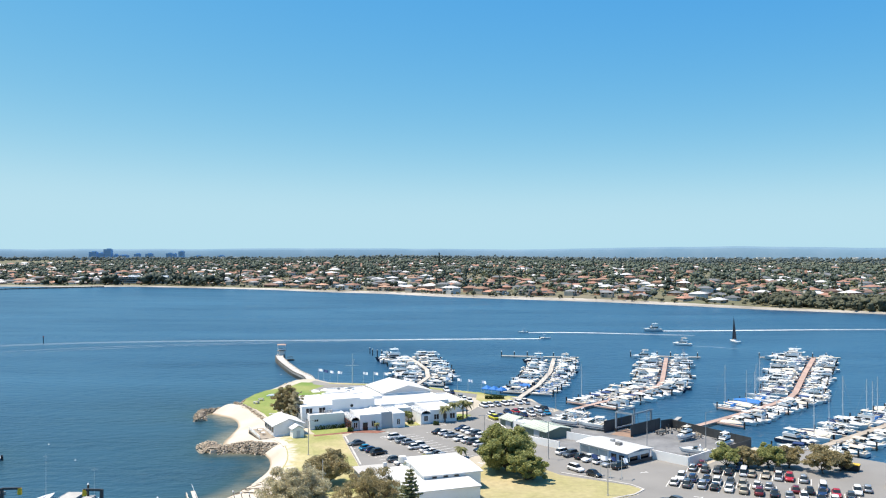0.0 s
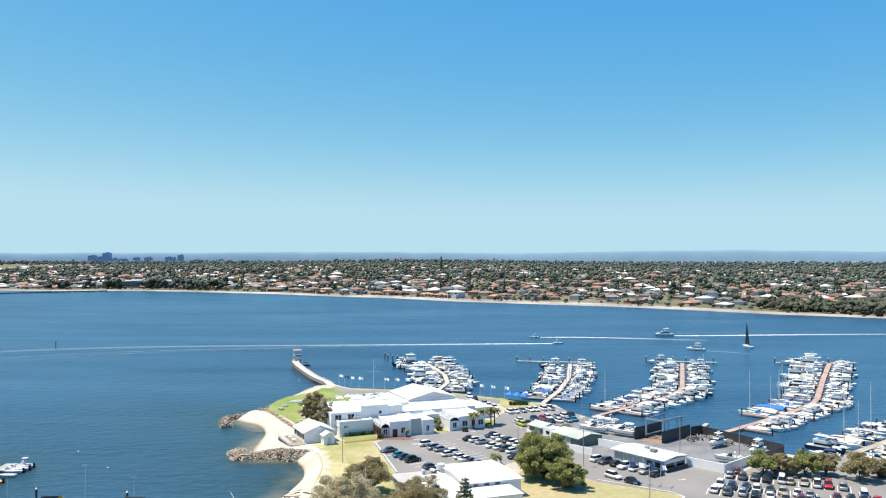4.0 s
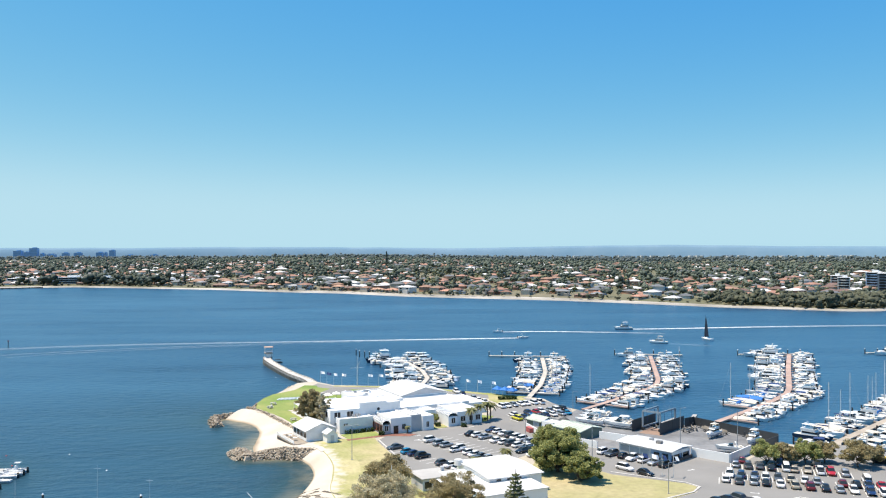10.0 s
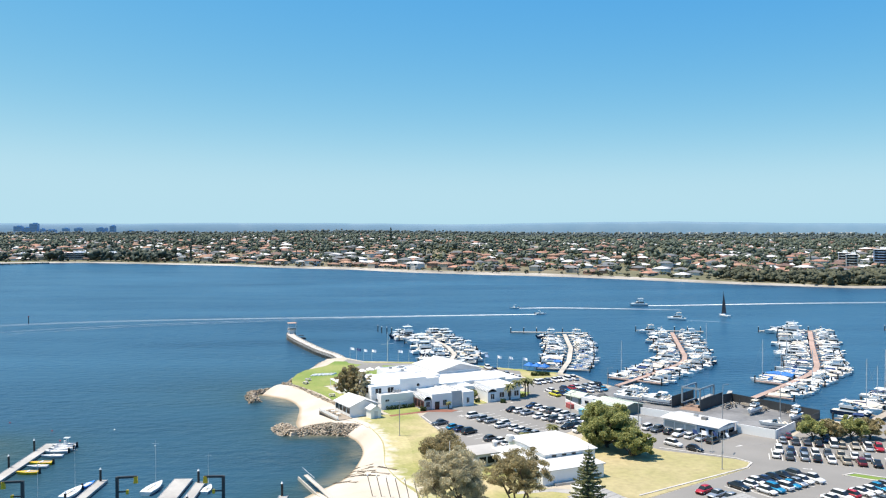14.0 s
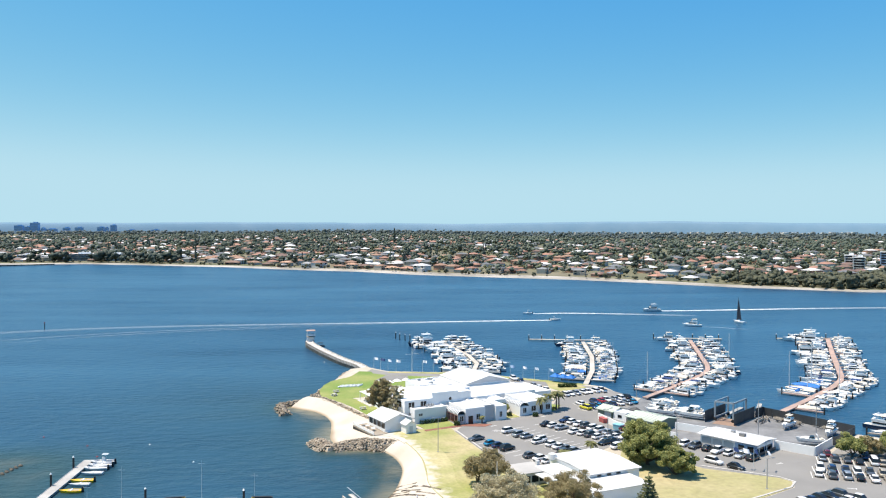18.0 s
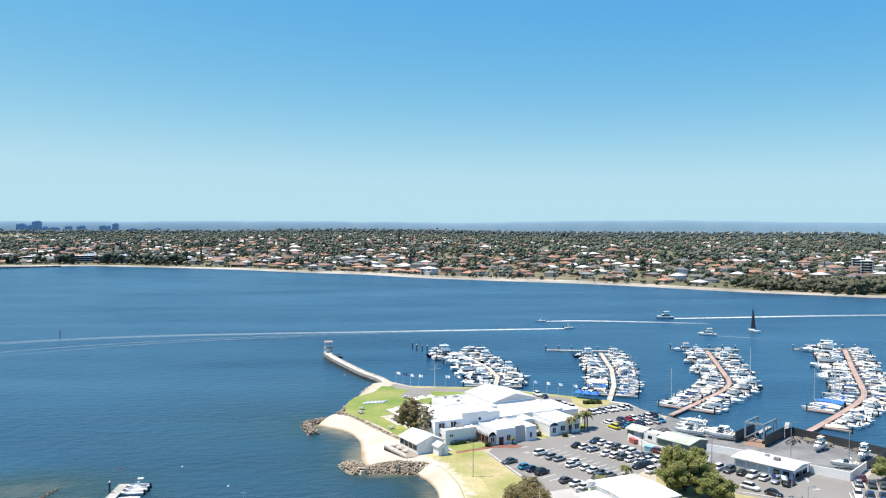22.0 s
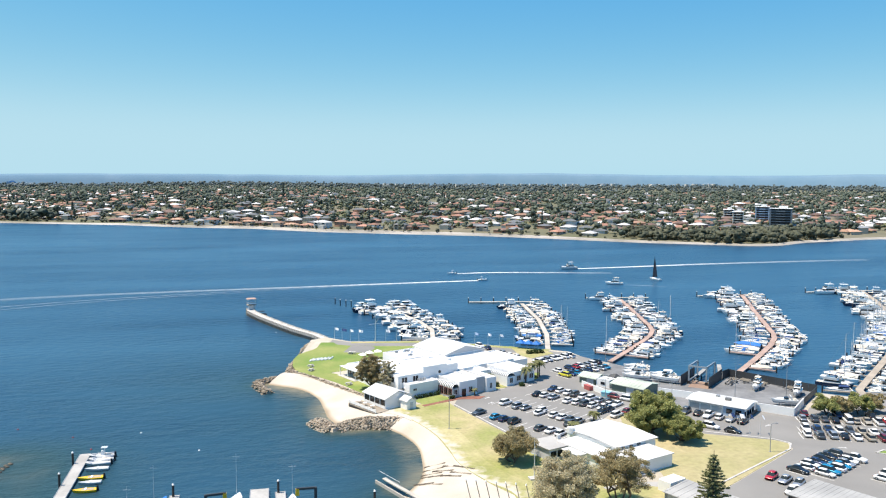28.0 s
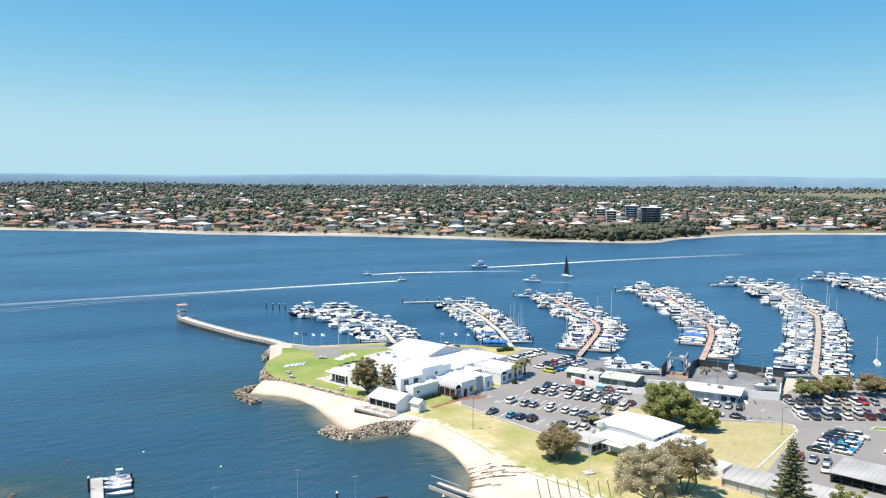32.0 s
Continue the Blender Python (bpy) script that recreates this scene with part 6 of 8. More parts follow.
def hardstand():
    sheet("hardstand", [(25.3, 211), (29.8, 206.4), (34.2, 201.6), (43.2, 190.8), (50.5, 196.2), (57.3, 189.6), (79.4, 207.6), (65.8, 231), (56.6, 223.8), (52.6, 228), (50.6, 233.8), (43, 242.4), (37, 257), (26, 240), (15.7, 231), (18.1, 219.7)], GROUND + 0.05, mat("pale_hardstand_concrete", (0.21, 0.212, 0.215), 0.85, var=0.28, scale=1.1, scale2=0.2, space="World", color2=(0.125, 0.128, 0.132)), "stained pale concrete boat hardstand", "paving")
    wall = thing("boundary_wall", "white rendered boundary wall round the hardstand", "wall")
    for (x0, y0), (x1, y1), h in (((50.7, 196.4), (57.3, 189.4), 2.2), ((57.4, 189.4), (66.5, 197.6), 2.2), ((15.6, 230.9), (18.0, 219.6), 1.7), ((18.0, 219.6), (25.1, 210.8), 1.7), ((25.1, 210.8), (29.6, 206.2), 1.9), ((33.2, 217.2), (40.6, 210.4), 2.0)):
        d, a = math.dist((x0, y0), (x1, y1)), math.degrees(math.atan2(y1 - y0, x1 - x0))
        part("wall_panel", bmesh_of(box, (x0 + x1) / 2, (y0 + y1) / 2, GROUND - 0.3, d, 0.25, h + 0.3, a), WHITE, wall)
    fence = thing("screen_fence", "charcoal sheet screen fence round the boat yard", "fence")
    for (x0, y0), (x1, y1), h in (((61.6, 229.0), (65.4, 231.2), 2.6), ((65.4, 231.2), (79.2, 208.2), 2.4), ((79.2, 208.2), (67, 198.0), 2.0), ((44.6, 224.4), (54.6, 233.4), 3.3), ((50.8, 219.3), (61.4, 228.9), 3.3)):
        n = max(2, round(math.dist((x0, y0), (x1, y1)) / 2.4))
        a = math.degrees(math.atan2(y1 - y0, x1 - x0))
        w = math.dist((x0, y0), (x1, y1)) / n
        for i in range(n):
            k = (i + 0.5) / n
            part("fence_panel", bmesh_of(box, x0 + k * (x1 - x0), y0 + k * (y1 - y0), GROUND - 0.6, w - 0.05, 0.1, h + 0.6, a), CHARCOAL, fence)
    # boat lift over its pens
    lift = thing("boat_lift", "grey-blue steel travelling boat lift over its pens", "boat lift")
    paint = mat("faded_blue_steel", (0.30, 0.36, 0.41), 0.5, 0.2, var=0.12, scale=1.5)
    for x0, y0, x1, y1 in ((55.0, 234.0, 64.4, 243.4), (62.0, 230.0, 72.5, 248)):
        part("pen_jetty", bmesh_of(ribbon, [(x0, y0), (x1, y1)], 1.3, 1.5, 2.3), CONC, lift)
        for x, y, _ in along([(x0, y0), (x1, y1)], 4.5):
            put(_pile, lift, x, y, -0.8)
    legs = ((48.3, 226.1), (52.2, 222.8), (58.7, 228.7), (54.8, 232.0))
    for x, y in legs:
        part("leg", bmesh_of(box, x, y, GROUND + 0.5, 0.42, 0.42, 5.0, 45), paint, lift)
        part("wheel", bmesh_of(rod, (x - 0.2, y - 0.2, GROUND + 0.5), (x + 0.2, y + 0.2, GROUND + 0.5), 0.5, n=12), BLACK, lift)
    for a, b, r in ((legs[0], legs[1], 0.36), (legs[1], legs[2], 0.3), (legs[0], legs[3], 0.3)):
        part("top_beam", bmesh_of(rod, (*a, GROUND + 5.5), (*b, GROUND + 5.5), r, n=4), paint, lift)
    for a, b in ((legs[1], legs[2]), (legs[0], legs[3])):
        part("lower_beam", bmesh_of(rod, (*a, GROUND + 1.0), (*b, GROUND + 1.0), 0.25, n=4), paint, lift)
    for k in (0.25, 0.75):
        for a, b in ((legs[1], legs[2]), (legs[0], legs[3])):
            x, y = a[0] + k * (b[0] - a[0]), a[1] + k * (b[1] - a[1])
            part("sling", bmesh_of(rod, (x, y, GROUND + 5.4), (x + 0.3, y, GROUND + 2.0), 0.06, n=4), NAVY, lift)
    sheet("slipway", [(46.0, 222.6), (51.0, 218.4), (55.6, 224.0), (51.8, 229.6)], GROUND + 0.075, mat("rusty_slipway", (0.28, 0.19, 0.14), 0.9, var=0.2, scale=1.0, space="World"), "reddish-brown concrete slipway between fences", "paving")
    # sheds with green roofs
    for x, y, sx, sy, h, rot in ((28.4, 222.2, 10.2, 8.6, 2.1, -57), (20.6, 234.4, 5.6, 5.8, 1.9, -57)):
        sh = thing("boat_shed", "low shed with a pale green steel roof", "shed", "boat sheds", x, y, GROUND, rot)
        # walls share the roof's green; their shade is put into this darker colour
        part("wall", bmesh_of(box, 0, 0, -0.3, sx, sy, h + 0.3), mat("sage_green_sheet", (0.17, 0.21, 0.165), 0.6, var=0.1, scale=1.0), sh)
        roof = part("roof", bmesh_of(gable_roof, -sx / 2 - 0.5, sx / 2 + 0.5, -sy / 2 - 0.5, sy / 2 + 0.5, h, 0.95), GREEN_ROOF, sh)
        for k in range(int(sx / 1.2)):
            part("roof_seam", bmesh_of(gable_roof, -sx / 2 + 1.2 * k, -sx / 2 + 0.07 + 1.2 * k, -sy / 2 - 0.49, sy / 2 + 0.49, h + 0.02, 0.95, 0.21), GREEN_ROOF, roof)
        gable_wall(sh, MATS["sage_green_sheet"], -sx / 2, sx / 2, -sy / 2, sy / 2, h, 0.9)
        part("door", bmesh_of(box, 1, -sy / 2 - 0.03, 0, 2.4, 0.1, 1.9), SHADE_GREY, sh)
    hut = thing("site_office", "small white flat-roofed site office", "hut", "", 22.6, 229.2, GROUND, -57)
    block(hut, -2.3, 2.3, -1.8, 1.8, -0.3, 2.1)
    part("window", bmesh_of(box, 0, -1.84, 0.8, 1.4, 0.1, 0.8), DARK, hut)
    tarp = thing("tarpaulin_stack", "dark tarpaulin over stacked gear behind the sheds", "tarpaulin", "", 27.2, 233.0, GROUND + 0.05, -40)
    bm = bmesh.new()
    loft(bm, [[(px, -w, 0), (px, -w * 0.8, h * 0.7), (px, 0, h), (px, w * 0.7, h * 0.8), (px, w, 0)] for px, w, h in ((-2.6, 1.0, 1.2), (-1.2, 1.4, 2.3), (0.4, 1.5, 2.7), (1.8, 1.3, 2.0), (2.7, 0.8, 1.1))])
    part("cover", bm, CHARCOAL, tarp)
    bin_ = thing("skip_bin", "red steel skip bin beside a white wall", "bin", "", 16.0, 226.6, GROUND + 0.05, -78)
    part("tub", bmesh_of(box, 0, 0, 0, 2.6, 1.7, 1.2, 0, -0.2, 0), mat("faded_red_steel", (0.42, 0.10, 0.09), 0.6, var=0.15, scale=2), bin_)
    part("lid", bmesh_of(box, 0, 0, 1.2, 3.0, 1.8, 0.08), MATS["faded_red_steel"], bin_)
    crate = thing("blue_crate", "pale blue plastic crate bin beside a white wall", "bin", "", 17.6, 218.4, GROUND + 0.05, -51)
    part("tub", bmesh_of(box, 0, 0, 0, 2.2, 1.4, 1.3, 0, -0.1, -0.1), mat("pale_cyan_plastic", (0.25, 0.52, 0.62), 0.5, var=0.08, scale=2), crate)
    part("rim", bmesh_of(box, 0, 0, 1.3, 2.6, 1.8, 0.1), MATS["pale_cyan_plastic"], crate)
    # boats ashore on cradles
    for kind, x, y, rot, ln in (("exparch", 34.6, 233.6, 150, 8.5), ("fly12", 36.6, 237.4, 143, 8.5), ("exp10", 38.6, 241.0, 156, 8), ("exparch", 40.4, 244.6, 149, 8.5), ("exparch", 41.8, 229.4, 140, 9), ("exp10", 43.6, 233.2, 152, 8), ("fly12", 64.3, 215.4, 222, 7.5), ("fly14", 71.5, 206.8, 226, 8), ("exparch", 61.6, 199.2, 158, 7)):
        berth(kind, x, y, rot, ln, GROUND + 0.85, "white motor boat propped on a steel cradle ashore")
        c = thing("boat_cradle", "grey steel cradle under a boat ashore", "cradle", "boat cradles", x, y, GROUND + 0.05, rot)
        for px in (-0.25, 0.15):
            for py in (-1, 1):
                part("stand", bmesh_of(rod, (px * ln, py * ln * 0.12, 0), (px * ln, py * ln * 0.085, 1.0), 0.09), STEEL, c)
            part("crossbar", bmesh_of(box, px * ln, 0, 0.45, 0.25, ln * 0.22, 0.22), STEEL, c)
        part("keel_rail", bmesh_of(box, -0.05 * ln, 0, 0, ln * 0.5, 0.3, 0.2), STEEL, c)
    # trailers and gear along the screen fence
    for x, y, rot in ((60.0, 222.6, 40), (62.6, 224.8, 75), (65.6, 223.4, 110), (68.6, 219.2, 100), (73.4, 212.0, 120)):
        tr = thing("boat_trailer", "empty dark steel boat trailer by the screen fence", "trailer", "boat trailers", x, y, GROUND + 0.05, rot)
        for py in (-0.8, 0.8):
            part("rail", bmesh_of(box, 0, py, 0.55, 4.4, 0.14, 0.16), CHARCOAL, tr)
            part("bunk", bmesh_of(box, -0.4, py * 0.55, 0.7, 3.0, 0.16, 0.55), DECKWOOD, tr)
            put(_wheel[0], tr, -0.6, py * 1.15, 0.33)
        part("drawbar", bmesh_of(rod, (2.1, 0, 0.6), (3.9, 0, 0.5), 0.07, n=5), CHARCOAL, tr)
        part("winch_post", bmesh_of(box, 2.0, 0, 0.6, 0.2, 0.2, 1.2), CHARCOAL, tr)


hardstand()


def garages():
    ob = thing("garage_block", "long grey steel garage block beside the lawn", "building", "", -3.7, 146.4, GROUND, -66.6)
    part("wall", bmesh_of(box, 17, 3.6, -0.3, 34, 7.0, 2.1), mat("pale_grey_sheet", (0.40, 0.41, 0.41), 0.6, 0.1, var=0.08, scale=1.0), ob)
    bm = bmesh.new()
    loft(bm, [[(x, -0.35, 1.85), (x, 7.4, 2.5), (x, 7.4, 2.62), (x, -0.35, 1.97)] for x in (-0.4, 34.4)])
    roof = part("roof", bm, GREY_ROOF, ob)
    for k in range(23):
        bm = bmesh.new()
        loft(bm, [[(x, -0.35, 1.93), (x, 7.4, 2.58), (x, 7.4, 2.67), (x, -0.35, 2.02)] for x in (1.5 * k, 0.08 + 1.5 * k)])
        part("roof_seam", bm, GREY_ROOF, roof)
    part("end_wall", bmesh_of(box, -0.08, 3.6, -0.3, 0.16, 7.0, 2.4), MATS["pale_grey_sheet"], ob)
    for k in range(12):
        part("roller_door", bmesh_of(box, 1.8 + 2.75 * k, 0.06, -0.1, 2.4, 0.12, 1.75), SHADE_GREY, ob)
    hut = thing("white_hut", "small white flat-roofed hut beside the garages", "hut", "", 0.6, 151.6, GROUND, -66.6)
    block(hut, -1.4, 1.6, -2.4, 2.4, -0.3, 2.2, parapet=0.1)
    cp = thing("carport", "open-fronted carport with a wide grey steel roof", "carport", "", 18.5, 139.5, GROUND, -66)
    bm = bmesh.new()
    loft(bm, [[(x, -0.3, 2.05), (x, 10.4, 2.45), (x, 10.4, 2.6), (x, -0.3, 2.2)] for x in (-0.4, 12.4)])
    roof = part("roof", bm, GREY_ROOF, cp)
    for k in range(13):
        bm = bmesh.new()
        loft(bm, [[(x, -0.3, 2.14), (x, 10.4, 2.54), (x, 10.4, 2.63), (x, -0.3, 2.23)] for x in (-0.2 + k, -0.12 + k)])
        part("roof_seam", bm, GREY_ROOF, roof)
    part("back_wall", bmesh_of(box, 6, 10.1, -0.3, 12, 0.2, 2.6), CHARCOAL, cp)
    part("side_wall", bmesh_of(box, 12.1, 5, -0.3, 0.2, 10, 2.4), mat("brown_sheet_wall", (0.20, 0.12, 0.10), 0.7, var=0.1, scale=1.0), cp)
    part("side_wall", bmesh_of(box, -0.1, 5, -0.3, 0.2, 10, 2.4), GREY_ROOF, cp)
    for k in range(7):
        part("post", bmesh_of(box, 0.05 + 2.0 * k, 0.1, -0.3, 0.12, 0.12, 2.4), CHARCOAL, cp)
    for z in (0.9, 1.5):
        part("rail", bmesh_of(box, 6, 0.1, z, 12, 0.06, 0.08), CHARCOAL, cp)
    # floor in a concrete darker than the other paving
    part("floor_slab", bmesh_of(box, 6, 5, -0.3, 12, 10, 0.34), mat("oily_concrete", (0.12, 0.12, 0.12), 0.9, var=0.2, scale=1.0), cp)


garages()


# ---- trees ----
def tree(x, y, h, r, material, label, seed, trunk=0.35, base=0.35, count=5200, size=0.32, flat=0.75, name="tree", stems=1, lump=120, lobes=7, fine=0.11):
    """A trunk that forks into limbs, each under a lobe of the crown; the lobes carry many small uneven clumps of leaf sprays, with gaps between."""
    rng = np.random.default_rng(seed)
    ob = thing(name, label, "tree", "", x, y, GROUND, 0)
    bm = bmesh.new()
    ch = h * (1 - base)
    mid = np.array([0, 0, h * base + ch * 0.46])
    heads = []
    for k in range(lobes):
        a = 6.283 * (k * 0.382 + 0.08 * rng.random())
        up = -0.62 + 1.5 * (k + 0.5) / lobes
        out = math.sqrt(max(0.05, 1 - min(up, 0.98) ** 2)) * (0.5 + 0.14 * rng.random())
        heads.append((mid + np.array([r * out * math.cos(a), r * out * math.sin(a), ch * 0.36 * up]), r * (0.4 + 0.15 * rng.random())))
    knees = []
    for k in range(stems):
        lean = rng.normal(size=2) * r * (0.08 if stems == 1 else 0.3)
        knees.append(Vector((lean[0], lean[1], h * base * (0.8 + 0.4 * rng.random()))))
        rod(bm, Vector((lean[0] * 0.25, lean[1] * 0.25, -0.3)), knees[-1], trunk / math.sqrt(stems), trunk * 0.75 / math.sqrt(stems), 7)
    pts = []
    for j, (c, lr) in enumerate(heads):
        knee, hub = knees[j % stems], Vector(c) - Vector((0, 0, lr * 0.35))
        rod(bm, knee, hub, trunk * 0.5, trunk * 0.26, 6)
        for i in range(max(4, lump // lobes)):
            d = rng.normal(size=3)
            d[2] = d[2] * 0.8 + 0.12
            d /= np.linalg.norm(d)
            tip = c + d * lr * (0.4 + 0.62 * rng.random()) * np.array([1.05, 1.05, 0.85 * ch / (1.5 * r)])
            tip[2] = max(tip[2], 0.5)
            if i % 3 == 0:
                rod(bm, hub, Vector(tip), trunk * 0.16, 0.025, 4)
            k = max(8, count // lump)
            q = rng.normal(size=(k, 3))
            q /= np.linalg.norm(q, axis=1)[:, None]
            q *= (rng.random((k, 1)) ** 0.45) * r * fine * (0.7 + 0.75 * rng.random()) * np.array([1.15, 1.15, flat])
            pts.append(tip + q)
    part("trunk", bm, BARK, ob)
    v, f = leaves(np.concatenate(pts), size, rng)
    crown = new("crown", array_mesh("crown", v, f, material))
    crown.parent = ob
    return ob


def norfolk_pine(x, y, h, r, seed):
    rng = np.random.default_rng(seed)
    ob = thing("norfolk_pine", "tall dark green pine with tiered drooping branches", "tree", "", x, y, GROUND, 0)
    part("trunk", bmesh_of(rod, (0, 0, -0.3), (0, 0, h), 0.32, 0.04, 8), BARK, ob)
    bm = bmesh.new()
    pts = []
    n = 23
    for k in range(n):
        z = h * (0.1 + 0.88 * k / n)
        ln = r * (1 - (k / n)) ** 0.85 + 0.25
        for j in range(7):
            a = 6.283 * (j + 0.5 * (k % 2)) / 7 + rng.normal() * 0.12
            l = ln * (0.85 + 0.3 * rng.random())
            tip = Vector((math.cos(a) * l, math.sin(a) * l, z + 0.12 * l - 0.25))
            rod(bm, (0, 0, z), tip, 0.05, 0.02, 4)
            m = max(20, int(l * 75))
            t = 0.15 + 0.85 * rng.random(m)
            p = np.stack([t * tip.x, t * tip.y, z + t * (tip.z - z) + 0.25 * t * t], 1)
            side = np.stack([-math.sin(a) * np.ones(m), math.cos(a) * np.ones(m), np.zeros(m)], 1)
            pts.append(p + side * rng.normal(size=(m, 1)) * 0.22 * (1.1 - t[:, None]) * l * 0.5 + rng.normal(size=(m, 3)) * 0.06)
    part("branches", bm, BARK, ob)
    v, f = leaves(np.concatenate(pts), 0.13, rng, 0.35)
    c = new("foliage", array_mesh("foliage", v, f, NEEDLE))
    c.parent = ob
    return ob


def palm(x, y, h, seed, r=2.2):
    rng = random.Random(seed)
    ob = thing("palm_tree", "slender palm with a drooping green crown", "palm", "palms in the car park", x, y, GROUND, 0)
    part("trunk", bmesh_of(rod, (0, 0, -0.3), (0, 0, h), 0.24, 0.16, 7), BARK, ob)
    for k in range(22):
        a = 6.283 * k / 22 + rng.uniform(-0.15, 0.15)
        up = rng.uniform(-0.2, 1.0)
        bm = bmesh.new()
        prev = None
        for j in range(7):
            t = j / 6
            d = r * t
            z = h + up * r * 0.6 * t - 0.9 * r * t * t * (0.6 + 0.4 * (1 - up))
            w = 0.34 * math.sin(math.pi * min(t * 0.9 + 0.1, 1)) + 0.03
            c = Vector((math.cos(a) * d, math.sin(a) * d, z))
            s = Vector((-math.sin(a), math.cos(a), 0)) * w
            q = [bm.verts.new(c - s - Vector((0, 0, w * 0.7))), bm.verts.new(c), bm.verts.new(c + s - Vector((0, 0, w * 0.7)))]
            if prev:
                bm.faces.new((prev[0], prev[1], q[1], q[0]))
                bm.faces.new((prev[1], prev[2], q[2], q[1]))
            prev = q
        part("frond", bm, LEAF_PALM, ob)
    return ob


tree(14.8, 185.0, 10.6, 6.4, LEAF, "large dense green fig tree beside the car park", 1, trunk=0.5, base=0.04, count=105000, size=0.17, lump=210, lobes=11, fine=0.15)
tree(18.6, 177.6, 6.8, 4.4, LEAF, "smaller dense green tree on the lawn's edge", 2, trunk=0.35, base=0.0, count=46000, size=0.17, lump=110, lobes=8, fine=0.16)
tree(-25.7, 142.6, 12.8, 6.3, LEAF_GUM, "tall grey-green gum tree beside the beach lawn", 3, trunk=0.34, base=0.15, count=80000, size=0.13, stems=3, lump=260, lobes=11, fine=0.13)
tree(-13.4, 146.5, 11.0, 5.8, LEAF_OLIVE, "olive-brown spreading gum tree with bare limbs", 4, trunk=0.4, base=0.24, count=40000, size=0.12, stems=4, lump=170, lobes=9, fine=0.12)
tree(-25.0, 173.8, 7.6, 5.0, LEAF_OLIVE, "round grey-green tree on the dry lawn", 5, trunk=0.35, base=0.12, count=52000, size=0.13, stems=2, lump=180, lobes=9, fine=0.14)
tree(-46.6, 241.5, 10.8, 4.2, LEAF_OLIVE, "olive-green tree beside the clubhouse", 6, trunk=0.3, base=0.06, count=50000, size=0.14, lump=260, lobes=12, fine=0.12)
tree(-42.6, 235.2, 10.8, 2.6, LEAF_GUM, "slender grey-green tree beside the clubhouse", 7, trunk=0.2, base=0.1, count=26000, size=0.13, lump=120, lobes=8, fine=0.13)
for _i, (_x, _y, _h, _r, _m) in enumerate(((63.5, 190.6, 5.4, 3.6, LEAF), (68.8, 190.8, 5.0, 3.4, LEAF_OLIVE), (73.6, 190.0, 5.6, 3.4, LEAF), (78.2, 190.4, 5.2, 3.0, LEAF_OLIVE), (84.0, 185.5, 6.2, 3.8, LEAF_OLIVE), (89.0, 188.0, 4.5, 2.4, LEAF_OLIVE))):
    tree(_x + 2, _y - 2.6, _h, _r, _m, "low spreading olive-green tree along the car park", 20 + _i, trunk=0.22, base=0.12, count=20000, size=0.15, lump=80, lobes=7, fine=0.18)
norfolk_pine(-5.2, 128.0, 16.4, 4.4, 8)
tree(2.5, 122, 7.5, 4.0, LEAF, "bushy yellow-green shrub behind the garages", 9, trunk=0.2, base=0.1, count=12000, size=0.2, lump=60, fine=0.17)
for _i, (_x, _y, _h) in enumerate(((0.6, 238.6, 4.6), (3.4, 240.8, 5.2), (6.0, 242.8, 5.6), (7.2, 244.6, 4.8))):
    palm(_x, _y, _h, 40 + _i)
palm(-3.6, 191.0, 2.2, 51, 1.9)
palm(4.4, 197.4, 2.6, 52, 1.9)
tree(-10.4, 239.5, 3.4, 1.8, LEAF, "small leafy tree in the clubhouse court", 12, trunk=0.12, base=0.25, count=3000, size=0.18, lump=30, lobes=5, fine=0.2)
palm(-18.6, 228.0, 2.0, 53, 0.9)


# ---- rock groynes ----
def rock_mesh(seed):
    rng = np.random.default_rng(seed)
    v, f = ICO1
    v = v * (0.75 + 0.5 * rng.random((len(v), 1))) * (1.0, 0.8, 0.65)
    return array_mesh("rock", v, f, ROCK)


ROCKS = [rock_mesh(k) for k in range(9)]


def groyne(label, line, width, top, count, seed, size=0.95, root=None):
    rng = random.Random(seed)
    ob = thing("rock_groyne", label, "rocks", "rock groynes")
    core = bmesh.new()
    l, r = offset_line(line, width * 0.34), offset_line(line, -width * 0.34)
    loft(core, [[(*a, -1.5), (*b, -1.5), (*Vector(b).lerp(Vector(a), 0.3), top - 0.75), (*Vector(a).lerp(Vector(b), 0.3), top - 0.75)] for a, b in zip(l, r)])
    part("rubble_core", core, ROCK, ob)
    total = sum(math.dist(a, b) for a, b in zip(line, line[1:]))
    root = top if root is None else root
    c, r = [], []
    for k in range(count * 12):
        k0 = rng.random() * 0.999
        x, y, a = along(line, 1e6, k0 * total)[0]
        crest = top + (root - top) * min(1, max(0, (0.62 - k0) / 0.25))
        o = rng.uniform(-0.5, 0.5) * width
        z = crest * (1 - (abs(o) / (width * 0.5)) ** 1.6) * 0.95 - 0.2 + rng.uniform(-0.15, 0.15)
        s = size * rng.uniform(0.5, 1.3)
        x, y = x - math.sin(radians(a)) * o, y + math.cos(radians(a)) * o
        if k >= count:
            c.append((x, y, max(z, -0.25) - 0.1))
            r.append((s * 0.8, s * 0.7, s * 0.55))
            continue
        q = put(ROCKS[rng.randrange(9)], ob, x, y, max(z, -0.25), 0)
        q.rotation_euler = (rng.uniform(-0.5, 0.5), rng.uniform(-0.5, 0.5), rng.uniform(0, 6.3))
        q.scale = (s, s, s)
    v, f = clumps(np.array(c), np.array(r), np.random.default_rng(seed), ICO1, 0.3)
    rest = new("rubble", array_mesh("rubble", v, f, ROCK))
    rest.parent = ob
    rest["kind"] = "stuff"
    return ob


